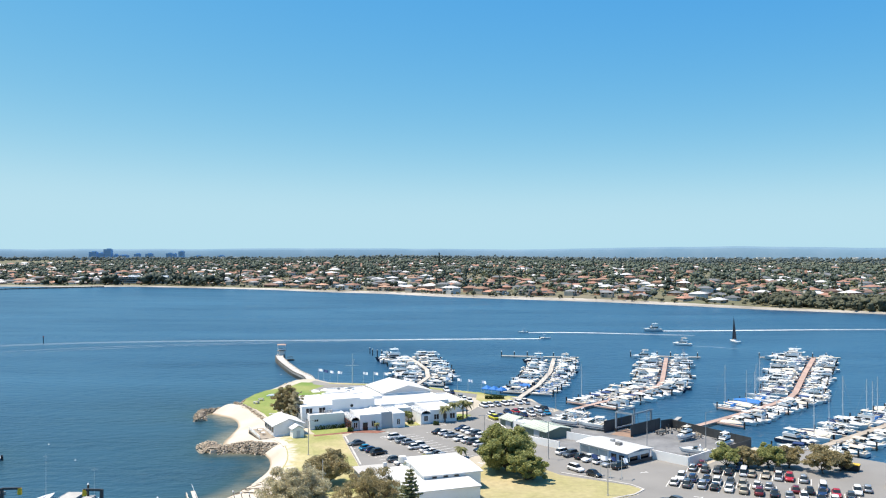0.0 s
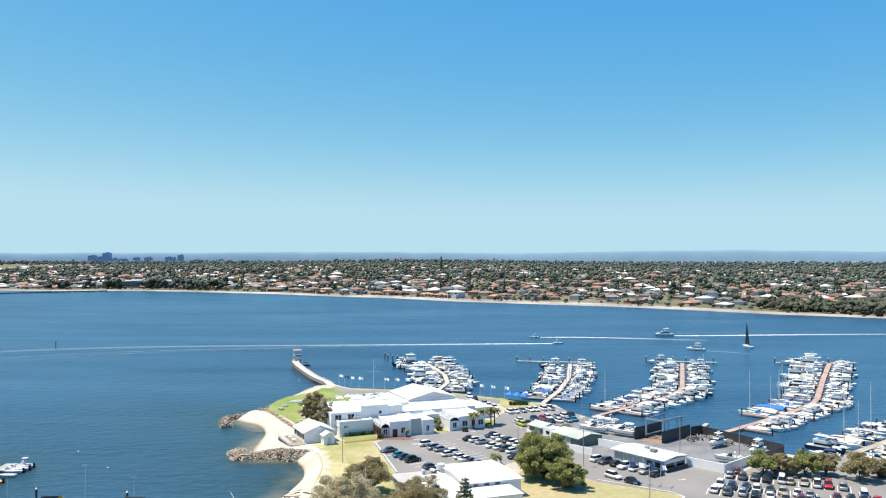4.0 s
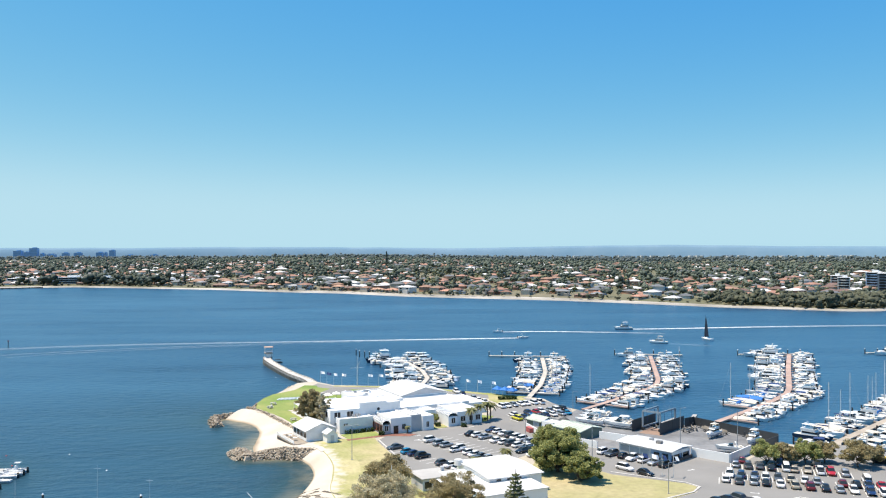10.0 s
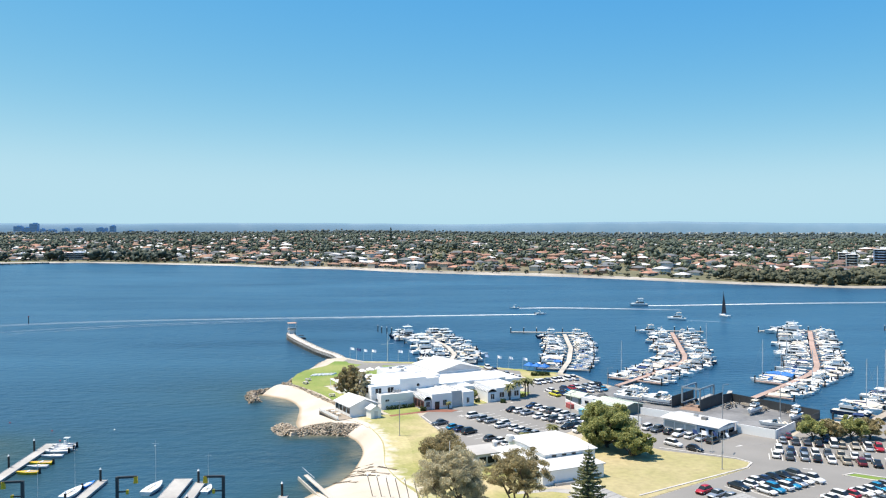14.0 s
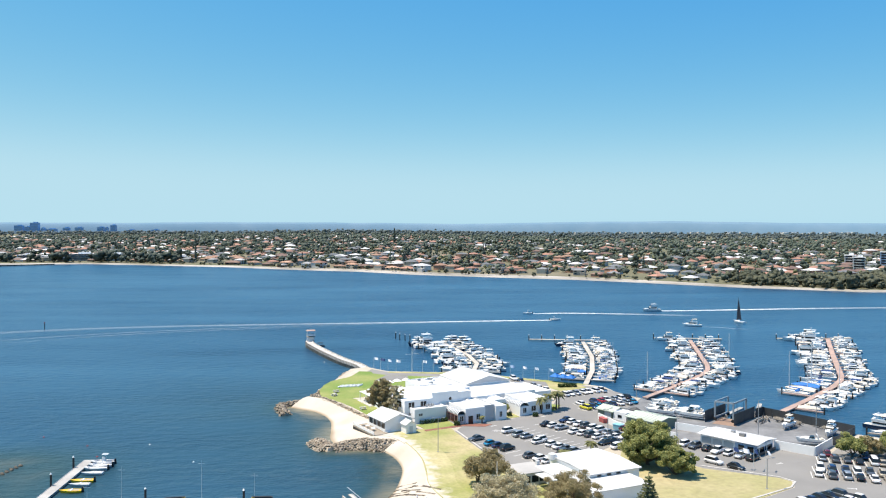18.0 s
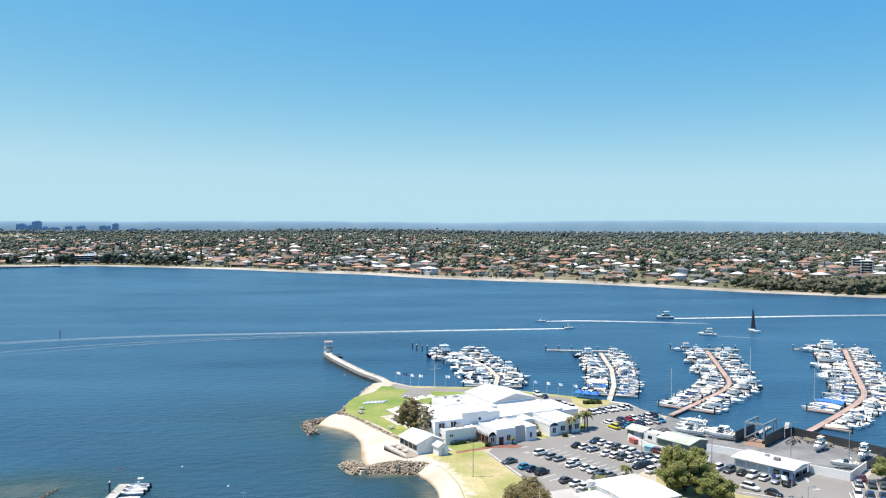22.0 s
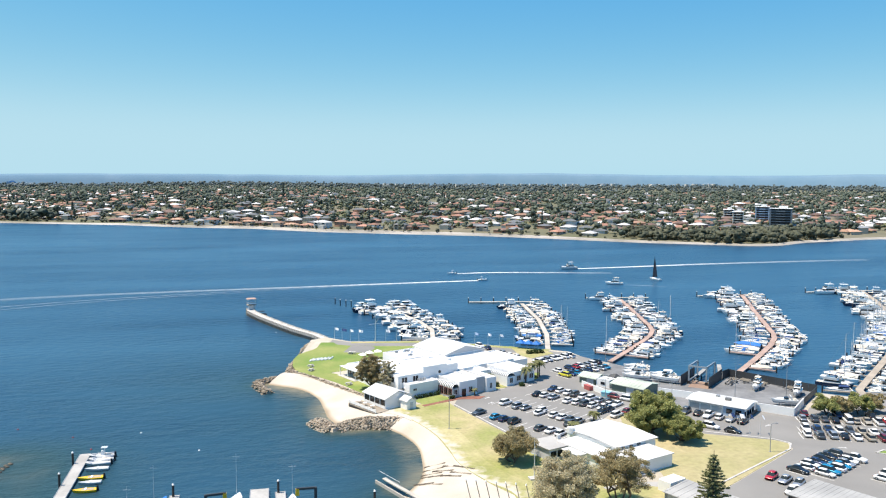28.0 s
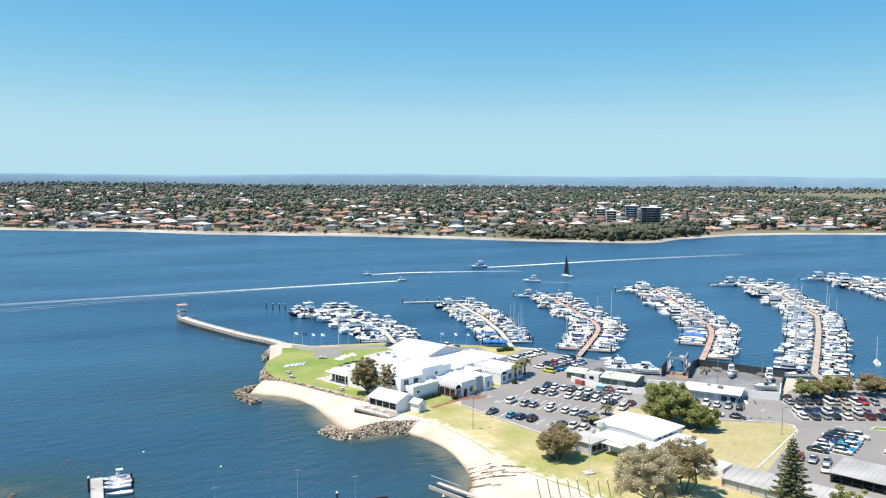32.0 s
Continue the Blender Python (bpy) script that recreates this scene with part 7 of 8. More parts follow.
groyne("pale limestone rock groyne hooking into the river", [(-68, 271), (-73.5, 268.8), (-79, 265.2), (-77.6, 258.5), (-75.6, 252.5)], 4.2, 1.5, 45, 61, 0.45)
groyne("low limestone rock groyne between two beaches", [(-40.6, 211.6), (-46.6, 213.2), (-52.6, 215.2), (-57.5, 215.4), (-60.4, 212.8), (-62.6, 216.8), (-64.1, 221.0)], 6.8, 1.6, 150, 62, 0.36, 2.95)
groyne("rock revetment along the green lawn", [(-67, 269), (-67.5, 276), (-66, 285), (-62.5, 294), (-61, 299)], 5.0, 2.7, 40, 63, 0.5)
groyne("rocks piled at the root of the jetty", [(-61, 304), (-60, 311), (-57, 317), (-51, 320)], 5.0, 2.7, 35, 64, 0.5)
groyne("line of rocks between beach and lawn", [(-69.5, 270), (-64.4, 264), (-57.9, 251.5), (-52.4, 240.5), (-48.6, 233)], 3.2, 3.4, 80, 65, 0.42)


# ---- long jetty with its shelter ----
def long_jetty():
    line = curve_through([(-52, 320), (-55.5, 331), (-61.5, 343), (-67.5, 358), (-75.5, 380), (-79.6, 394), (-80.2, 402)], 6)
    ob = thing("long_jetty", "curved pale concrete jetty on close-set piles", "jetty")
    part("deck", bmesh_of(ribbon, line, 3.7, 1.35, 2.1), KERB, ob)
    pale = mesh_of("jetty_post", bmesh_of(rod, (0, 0, -3), (0, 0, 2.5), 0.24, n=7), mat("pale_weathered_pile", (0.30, 0.26, 0.21), 0.9, var=0.25, scale=1.5, rand=0.2))
    for side in (1.75, -1.75):
        for x, y, _ in along(offset_line(line, side), 1.5):
            put(pale, ob, x, y)
    rail = bmesh.new()
    for side in (1.5, -1.5):
        ribbon(rail, offset_line(line, side), 0.3, 2.1, 2.45)
    part("kerb_beam", rail, KERB, ob)
    sh = thing("jetty_shelter", "two-level timber starting box at the jetty's end", "shelter", "", -79.6, 399.5, 2.1, 10)
    for x in (-2.4, 2.4):
        for y in (-2, 2):
            part("post", bmesh_of(box, x, y, -3.5, 0.25, 0.25, 8.9), WHITE, sh)
    part("platform", bmesh_of(box, 0, 0, 2.3, 5.6, 4.8, 0.25), DECKWOOD, sh)
    part("cabin", bmesh_of(box, 0, 0.6, 0, 3.2, 2.6, 2.3), WHITE, sh)
    for y in (-2.3, 2.3):
        part("railing", bmesh_of(box, 0, y, 3.0, 5.4, 0.1, 0.5), WHITE, sh)
    part("roof", bmesh_of(box, 0, 0, 5.4, 6.0, 5.0, 0.3, 0, 0.4, 0.4), mat("salmon_tile_roof", (0.44, 0.30, 0.24), 0.8, var=0.1, scale=1), sh)
    sh.scale = (0.74, 0.74, 0.95)
    pt = thing("pontoon", "low dark pontoon beside the jetty's end", "pontoon", "", -75.4, 396, 0, 20)
    part("float", bmesh_of(box, 0, 0, -0.2, 5, 3, 0.7), CHARCOAL, pt)
    part("boat_canopy", bmesh_of(box, 0.5, 0, 1.6, 2.5, 2, 0.15), CHARCOAL, pt)
    for x in (-0.5, 1.5):
        part("post", bmesh_of(rod, (x, 0.8, 0.4), (x, 0.8, 1.7), 0.06), STEEL, pt)


long_jetty()


# ---- small things ashore ----
def flagpole(x, y, h, flag, seed, z=None):
    rng = random.Random(seed)
    z = GROUND if z is None else z
    ob = thing("flagpole", f"white flagpole flying a {flag} flag", "flagpole", "flagpoles", x, y, z, rng.uniform(10, 40))
    part("pole", bmesh_of(rod, (0, 0, -0.2), (0, 0, h), 0.07, 0.04, 6), ALU, ob)
    bm = bmesh.new()
    prev = None
    for k in range(6):
        t = k / 5
        q = [bm.verts.new((0.1 + 1.7 * t - 0.25 * zz, 0.22 * math.sin(5 * t + seed) - 0.75 * zz, h - 0.1 - 0.4 * t - zz)) for zz in (0, 0.85)]
        if prev:
            bm.faces.new((prev[0], q[0], q[1], prev[1]))
        prev = q
    col = {"white": WHITE, "blue": NAVY, "pale blue": BLUE_WALL}[flag]
    me = part("flag", bm, col, ob)
    me.modifiers.new("cloth", "SOLIDIFY").thickness = 0.02


for _k, (_x, _y, _f) in enumerate(((-49, 318, "white"), (-46.4, 315.4, "blue"), (-43.6, 312.6, "white"), (-40.5, 311.6, "white"), (-30.5, 309.6, "white"), (-26.5, 308.8, "white"), (-22.6, 308.2, "white"), (-18.6, 307.6, "white"), (1.0, 296.6, "pale blue"), (5.2, 293.6, "white"), (9.0, 291.2, "white"), (13.6, 288.4, "white"))):
    flagpole(_x, _y, 4.6, _f, _k)
for _k, (_x, _y) in enumerate(((33.2, 181.2), (35.0, 180.2), (37.0, 179.0), (39.2, 177.8))):
    flagpole(_x, _y, 5.0, "white" if _k % 2 else "blue", 20 + _k)


def signal_mast():
    ob = thing("signal_mast", "tall white yardarm signal mast by the sea wall", "mast", "", -34.6, 308.8, GROUND, 20)
    part("mast", bmesh_of(rod, (0, 0, -0.2), (0, 0, 11.5), 0.16, 0.07, 6), ALU, ob)
    part("yardarm", bmesh_of(rod, (-2.6, 0, 7), (2.6, 0, 7), 0.07, n=5), ALU, ob)
    part("gaff", bmesh_of(rod, (0, 0, 7), (0.3, -2.2, 9.6), 0.06, n=5), ALU, ob)
    ob = thing("lawn_mast", "white mast with a crosstree on a concrete plinth", "mast", "", -24.2, 163.2, GROUND, 0)
    part("plinth", bmesh_of(box, 0, 0, -0.1, 2.2, 1.8, 0.45), KERB, ob)
    part("mast", bmesh_of(rod, (0, 0, 0.3), (0, 0, 8.2), 0.13, 0.06, 6), ALU, ob)
    part("crosstree", bmesh_of(rod, (-0.7, 0, 5.4), (0.7, 0, 5.4), 0.05, n=5), ALU, ob)


signal_mast()


def light_pole(x, y, h, arms=1, rot=0):
    ob = thing("light_pole", "slim grey light pole", "street lamp", "light poles", x, y, GROUND, rot)
    part("pole", bmesh_of(rod, (0, 0, -0.2), (0, 0, h), 0.11, 0.07, 7), STEEL, ob)
    part("foot", bmesh_of(box, 0, 0, -0.1, 0.5, 0.5, 0.25), CONC, ob)
    for k in range(arms):
        s = 1 - 2 * k
        part("arm", bmesh_of(rod, (0, 0, h), (s * 1.1, 0, h + 0.15), 0.05, n=5), STEEL, ob)
        part("lamp", bmesh_of(box, s * 1.3, 0, h + 0.08, 0.7, 0.28, 0.14), STEEL, ob)


light_pole(-33.2, 199.8, 8.4, 2)
light_pole(33.9, 166.6, 6.5)
light_pole(25.5, 196, 9.0, 2, 30)
light_pole(10.4, 203.6, 9.0, 2, 30)
light_pole(52.5, 208.5, 9.5)
light_pole(66.5, 205.0, 9.5)
light_pole(92.5, 190.5, 5.5)
light_pole(36, 258.5, 5.5)


# ---- kerbs and painted lines ----
def kerbs():
    k = thing("white_kerb", "white painted concrete kerb round the lawn", "kerb")
    for ln in ([(11, 151.5), (25, 159.2), (39.6, 167.2), (42.3, 170.6), (40.6, 174.0), (34.5, 178.4), (26.5, 183.8)], [(-26.6, 220.0), (-19.3, 190.4)], [(57, 160.5), (60, 161.6), (64, 158.6), (80, 150.5), (96, 142)], [(57, 160.5), (61, 157.0), (78, 148.2), (96, 138.5)]):
        part("kerb_stone", bmesh_of(ribbon, ln, 0.45, GROUND - 0.1, GROUND + 0.16), KERB, k)
    sheet("lawn", [(57.6, 160.4), (61, 157.3), (78, 148.6), (96, 139), (96, 141.6), (80, 150.2), (64, 158.2), (60, 161.2)], GROUND + 0.1, LUSH, "narrow green grass strip between kerbs", "lawn")
    bm = bmesh.new()
    z = GROUND + 0.034

    def bays(x0, y0, x1, y1, heading, n, ln):
        c, s = math.cos(radians(heading)), math.sin(radians(heading))
        for i in range(n + 1):
            t = i / n
            x, y = x0 + t * (x1 - x0), y0 + t * (y1 - y0)
            box(bm, x, y, z, ln, 0.16, 0.004, heading)
    bays(-24, 212, -7, 187.4, 33, 11, 5)
    bays(-14.5, 219.5, 1, 195.5, 33, 12, 5)
    bays(-9.8, 221.8, 5.6, 198.0, 33, 12, 5)
    bays(-2.5, 226, 14, 202.5, 33, 12, 5)
    bays(2.2, 229, 18.4, 204.8, 33, 12, 5)
    bays(14, 242.4, 33.5, 250.4, 112, 9, 5)
    bays(14, 248.6, 33.5, 257.4, 112, 9, 5)
    bays(12, 262, 28.5, 268.9, 112, 7, 5)
    bays(56.4, 186.8, 80, 176, 66, 10, 5)
    bays(51.2, 179.2, 84.4, 164.2, 66, 14, 5)
    bays(48.6, 175.2, 82.4, 159.8, 66, 14, 5)
    bays(30.8, 153.6, 47.4, 161.6, -62, 8, 5)
    bays(34.6, 150.4, 49.8, 158, -62, 8, 5)
    bays(45, 145, 67, 154.4, -62, 9, 5)
    for x, y, rot in ((45.5, 184, 20), (0, 234.5, 33), (-16, 224.6, 33), (-16.5, 219.5, 33), (0.5, 217.5, 33), (43.6, 163, 28), (52, 165.5, -24), (9, 192, 120)):
        box(bm, x, y, z, 1.6, 0.25, 0.004, rot)
        box(bm, x + 0.9 * math.cos(radians(rot)), y + 0.9 * math.sin(radians(rot)), z + 0.001, 0.25, 0.9, 0.004, rot)
    solo("painted_road_markings", bm, LINE, "white painted parking bays and arrows", "road marking", kind="structure")


kerbs()


# ---- small jetties, davits and dinghies by the near beach ----
def small_jetty(x0, y0, x1, y1, w, label, piles, z=0.55):
    ob = thing("floating_jetty", label, "jetty", "small jetties")
    part("deck", bmesh_of(ribbon, [(x0, y0), (x1, y1)], w, z - 0.35, z), mat("silvery_grey_deck", (0.40, 0.39, 0.37), 0.85, var=0.18, scale=1.5, space="World", color2=(0.29, 0.28, 0.265)), ob)
    for side in (w / 2 + 0.06, -w / 2 - 0.06):
        part("fender_beam", bmesh_of(ribbon, offset_line([(x0, y0), (x1, y1)], side), 0.14, z - 0.4, z + 0.06), STEEL, ob)
    for k, s in piles:
        a = math.atan2(y1 - y0, x1 - x0)
        x, y = x0 + k * (x1 - x0) - math.sin(a) * s, y0 + k * (y1 - y0) + math.cos(a) * s
        p = put(_pile, ob, x, y, 0.4)
        put(_cap, p, 0, 0)
    return ob


def dinghy(x, y, rot, L, material, label, z=0.0, mast=0.0, motor=False, console=False, tubes=False):
    ob = thing("dinghy", label, "boat", "small craft near the beach", x, y, z, rot)
    h = part("hull", bmesh_of(hull, L, L * 0.36, L * 0.11, 0.2, 1.6, -0.2), material, ob)
    part("floor", bmesh_of(box, -L * 0.12, 0, L * 0.112, L * 0.56, L * 0.2, 0.03), CREAM if material is not YELLOW else DECKWOOD, ob)
    part("seat", bmesh_of(box, -L * 0.05, 0, L * 0.118, L * 0.08, L * 0.28, 0.1), GREL, ob)
    if mast:
        part("mast", bmesh_of(rod, (L * 0.12, 0, 0.2), (L * 0.12, 0, mast), 0.045, 0.025, 5), ALU, ob)
        part("spreader", bmesh_of(rod, (L * 0.12, -0.7, mast * 0.93), (L * 0.12, 0.7, mast * 0.93), 0.04, n=4), ALU, ob)
        part("boom", bmesh_of(rod, (L * 0.1, 0, 1.0), (-L * 0.38, 0, 1.0), 0.12, 0.08, 5), GREL, ob)
    if motor:
        part("outboard_motor", bmesh_of(box, -L * 0.5 - 0.2, 0, 0.0, 0.5, 0.42, L * 0.1 + 0.75, 0, 0.08, 0.06), BLACK, ob)
    if tubes:
        bm = bmesh.new()
        for py in (-1, 1):
            rod(bm, (-L * 0.5, py * L * 0.17, L * 0.115), (L * 0.18, py * L * 0.17, L * 0.12), 0.24, n=8)
            rod(bm, (L * 0.18, py * L * 0.17, L * 0.12), (L * 0.47, 0, L * 0.15), 0.24, 0.2, 8)
        part("inflatable_tube", bm, GREY_HULL, ob, smooth=True)
    if console:
        part("console", bmesh_of(box, -L * 0.05, 0, L * 0.13, 0.8, 0.8, 1.0, 0, 0.1, 0.1), GREL, ob)
        bm = bmesh.new()
        for py in (-0.5, 0.5):
            rod(bm, (-L * 0.15, py, 0.5), (-L * 0.12, py, 2.4), 0.05, n=4)
        box(bm, -L * 0.12, 0, 2.4, 1.4, 1.3, 0.1)
        part("tee_top", bm, ALU, ob)
    return ob


small_jetty(-118.6, 168, -118.4, 207, 2.2, "grey floating jetty with rescue boats alongside", ((0.84, 1.5), (0.5, 1.5)))
for _k, (_dy, _m, _l, _mo, _co, _lab) in enumerate(((205, GREY_HULL, 5.6, True, True, "grey rescue boat with a console and tee-top"), (202.4, GREY_HULL, 5.4, True, False, "grey inflatable boat with an outboard motor"), (200, GREL, 5.4, True, False, "white inflatable boat with an outboard motor"), (196.6, GREY_HULL, 5.0, False, False, "pale grey flat work punt beside a jetty"), (191, YELLOW, 5.2, True, False, "yellow-hulled boat moored at a floating jetty"), (188.4, GREY_HULL, 4.6, False, False, "pale grey flat punt moored at a jetty"), (184, YELLOW, 4.8, True, False, "small yellow dinghy moored at a jetty"))):
    dinghy(-114.6 + 0.3 * (_k % 2), _dy, 180, _l, _m, _lab, 0, 0, _mo, _co, _k < 3)
small_jetty(-97.2, 150, -96.2, 176.5, 1.8, "narrow grey floating jetty with small boats", ((0.97, 0.2), (0.4, 1.2)))
dinghy(-99.6, 169.0, 80, 7.0, GREL, "small white sailing boat with its mast up", 0, 9.5)
dinghy(-98.4, 174.6, 75, 4.2, BLUE, "small boat with a bright blue cover", 0, 0, True)
small_jetty(-80.2, 150, -79.5, 176, 3.6, "wide grey launching ramp jetty", ((0.0, 2.2),))
small_jetty(-75.8, 150, -75.4, 173.6, 1.9, "narrow grey jetty beside the ramp", ((0.98, 0.4), (0.3, -1.2)))
dinghy(-84.2, 170.6, 78, 7.4, GREL, "white keelboat moored with its mast up", 0, 10)
dinghy(-73.2, 169.4, 85, 4.8, GREL, "white sailing dinghy with a tall bare mast", 0, 7.5)
dinghy(-103.2, 160, 80, 6.5, GREL, "white sailing boat with its mast up", 0, 9)
small_jetty(-58.6, 140, -57.2, 163.5, 1.6, "narrow timber jetty beside the beach", ((0.99, 0.3),))


def davit(x, y, rot, label):
    ob = thing("davit_crane", label, "crane", "davit cranes", x, y, 0.6, rot)
    part("column", bmesh_of(box, 0, 0, -2.5, 0.55, 0.55, 6.6), CHARCOAL, ob)
    part("boom", bmesh_of(box, 1.9, 0, 3.75, 3.6, 0.4, 0.42), CHARCOAL, ob)
    part("hoist", bmesh_of(box, 3.5, 0, 2.7, 0.8, 0.6, 1.3, 0, 0.08, 0.06), YELLOW, ob)
    part("lower_arm", bmesh_of(box, 1.0, 0, 1.0, 1.8, 0.25, 0.25), CHARCOAL, ob)
    part("winch", bmesh_of(box, 1.9, 0, 0.6, 0.5, 0.45, 0.8), YELLOW, ob)
    return ob


davit(-89.6, 164.6, 5, "black davit crane with a yellow hoist")
davit(-69.0, 163.8, 178, "black davit crane with a yellow hoist")
davit(-107.0, 163.5, 183, "black davit crane with a yellow hoist")


LOGS = ((-42.6, 175.8, -39.4, 173.0), (-44.0, 173.8, -40.6, 171.0), (-46.6, 170.6, -43.2, 167.7), (-41.8, 171.8, -38.8, 169.1), (-43.4, 180.8, -40.0, 178.1), (-38.2, 174.5, -35.2, 171.8), (-44.2, 178.8, -40.8, 176.1), (-45.0, 176.6, -41.6, 173.9), (-45.4, 175.2, -42.0, 172.5), (-48.0, 172.2, -44.6, 169.5), (-39.6, 172.0, -36.6, 169.3), (-40.2, 176.2, -37.2, 173.5))


def beach_things():
    ob = thing("timber_landing", "timber retaining landing at the beach's edge", "jetty")
    for k in range(9):
        x, y = -55 + k * 0.9, 174 - k * 2.2
        part("board", bmesh_of(box, x, y, -0.8, 2.5, 0.25, 1.5, -67.7), PALEDECK, ob)
    part("landing_deck", bmesh_of(box, -50.4, 166.0, 1.1, 18, 0.9, 0.2, -67.7), PALEDECK, ob)
    part("railing", bmesh_of(rod, (-54.6, 176, 2.3), (-51.5, 168.5, 2.3), 0.05, n=5), ALU, ob)
    rng = random.Random(9)
    for x0, y0, x1, y1 in LOGS:
        h = math.dist((x0, y0), (x1, y1)) / 2
        turn = math.degrees(math.atan2(y1 - y0, x1 - x0))
        z0, z1 = ((SAND_B.ray_cast(Vector((x, y, 9)), Vector((0, 0, -1)))[0] or Vector((x, y, GROUND + 0.08))).z for x, y in ((x0, y0), (x1, y1)))
        t = thing("timber_skid", "sun-bleached brown timber launching skid on the sand", "skid", "skids on the beach")
        t.matrix_basis = pose((x0 + x1) / 2, (y0 + y1) / 2, (z0 + z1) / 2 + 0.06, 0, -math.degrees(math.atan2(z1 - z0, 2 * h)), turn)
        for s in (-0.2, 0.2):
            bm = bmesh.new()
            loft(bm, [[(px, s - w, -0.15), (px, s + w, -0.15), (px, s + w * 0.8, hh * 0.6), (px, s - w * 0.8, hh * 0.6)] for px, w, hh in ((-h * 1.2, 0.06, 0.16), (-h * 0.5, 0.05, 0.13), (h * 0.3, 0.045, 0.1), (h * 1.3, 0.035, 0.06))])
            part("runner", bm, SKID, t)
        part("crossbar", bmesh_of(box, -h * 0.7, 0, 0.06, 0.12, 0.6, 0.08), SKID, t)
    for k in range(9):
        x, y = -39.6 + 1.75 * k, 156.8 - 0.85 * k
        p = thing("bollard_post", "slim leaning timber post with a pale cap", "post", "posts along the beach", x, y, GROUND - 0.1, rng.uniform(-8, 8))
        part("post", bmesh_of(rod, (0, 0, -0.5), (-1.0, 0, 3.7), 0.09, n=6), DECKWOOD, p)
        part("cap", bmesh_of(rod, (-1.0, 0, 3.7), (-1.05, 0, 3.95), 0.19, 0.12, 6), WHITE, p)
    for k in range(6):
        x, y = -60.2 + 1.3 * k, 283.2 + 0.25 * k
        t = thing("upturned_dinghy", "white upturned dinghy on the green lawn", "boat", "dinghies on the lawn", x, y, GROUND + 0.06, 62 + rng.uniform(-5, 5))
        bm = bmesh.new()
        loft(bm, [[(px, -w, 0.05), (px, -w * 0.7, h), (px, w * 0.7, h), (px, w, 0.05)] for px, w, h in ((-2.2, 0.28, 0.3), (-1, 0.4, 0.42), (0.6, 0.38, 0.42), (1.7, 0.2, 0.36), (2.3, 0.04, 0.26))])
        part("hull", bm, GREL, t)
        part("centreboard_case", bmesh_of(box, 0, 0, 0.48, 1.2, 0.08, 0.08), STEEL, t)
    for x, y in ((-61.5, 273.6), (-61.8, 267.9), (-52.2, 247.6), (-46.4, 290.5), (-45.4, 290.0)):
        t = thing("picnic_table", "weathered picnic table on the green lawn", "table", "picnic tables", x, y, GROUND + 0.06, rng.uniform(0, 180))
        part("tabletop", bmesh_of(box, 0, 0, 0.7, 1.8, 0.8, 0.08), KERB, t)
        for s in (-0.75, 0.75):
            part("bench", bmesh_of(box, 0, s, 0.42, 1.8, 0.3, 0.06), KERB, t)
        for s in (-0.7, 0.7):
            part("leg", bmesh_of(box, s, 0, 0, 0.1, 1.4, 0.7, 0, 0, 0.4), KERB, t)
    for x, y, rot in ((-43.6, 277.6, 20), (-41, 280.2, 10), (-38, 281.6, -10)):
        t = thing("terrace_umbrella", "square white shade umbrella behind the clubhouse", "umbrella", "terrace umbrellas", x, y, GROUND + 0.06, rot)
        bm = bmesh.new()
        loft(bm, [[(-1.3, -1.3, 2.3), (1.3, -1.3, 2.3), (1.3, 1.3, 2.3), (-1.3, 1.3, 2.3)], [(-0.05, -0.05, 3.0), (0.05, -0.05, 3.0), (0.05, 0.05, 3.0), (-0.05, 0.05, 3.0)]])
        part("canopy", bm, WHITE, t)
        part("pole", bmesh_of(rod, (0, 0, 0), (0, 0, 2.7), 0.05), STEEL, t)


beach_things()
sheet("asphalt_road", [(-50, 317), (-43, 309.6), (-28, 306), (-12, 303.5), (0, 294), (22, 279.5), (20, 274), (-2, 287), (-14, 298), (-30, 300.5), (-44, 304), (-52, 309)], GROUND + 0.03, ASPHALT, "narrow asphalt road along the sea wall", "road")
sheet("asphalt_apron", [(-48.6, 293.4), (-40.2, 290.4), (-36.4, 297.6), (-36.6, 301.4), (-44.4, 303.6)], GROUND + 0.075, ASPHALT, "grey asphalt turning place off the sea wall road", "paving")
sheet("lawn", [(12.4, 290.4), (11.2, 276), (13.8, 269.4), (24, 275.2), (23, 280.4), (16, 286.6)], GROUND + 0.062, LAWN, "dry grass verge behind the clubhouse", "lawn")
sheet("lawn", [(-44, 309), (-28, 305.6), (-12, 303), (0, 293.6), (23, 279.6), (26, 281), (-0.5, 297.6), (-12.4, 306.4), (-28, 308.4), (-43, 311)], GROUND + 0.045, LAWN, "dry grass strip along the sea wall", "lawn")


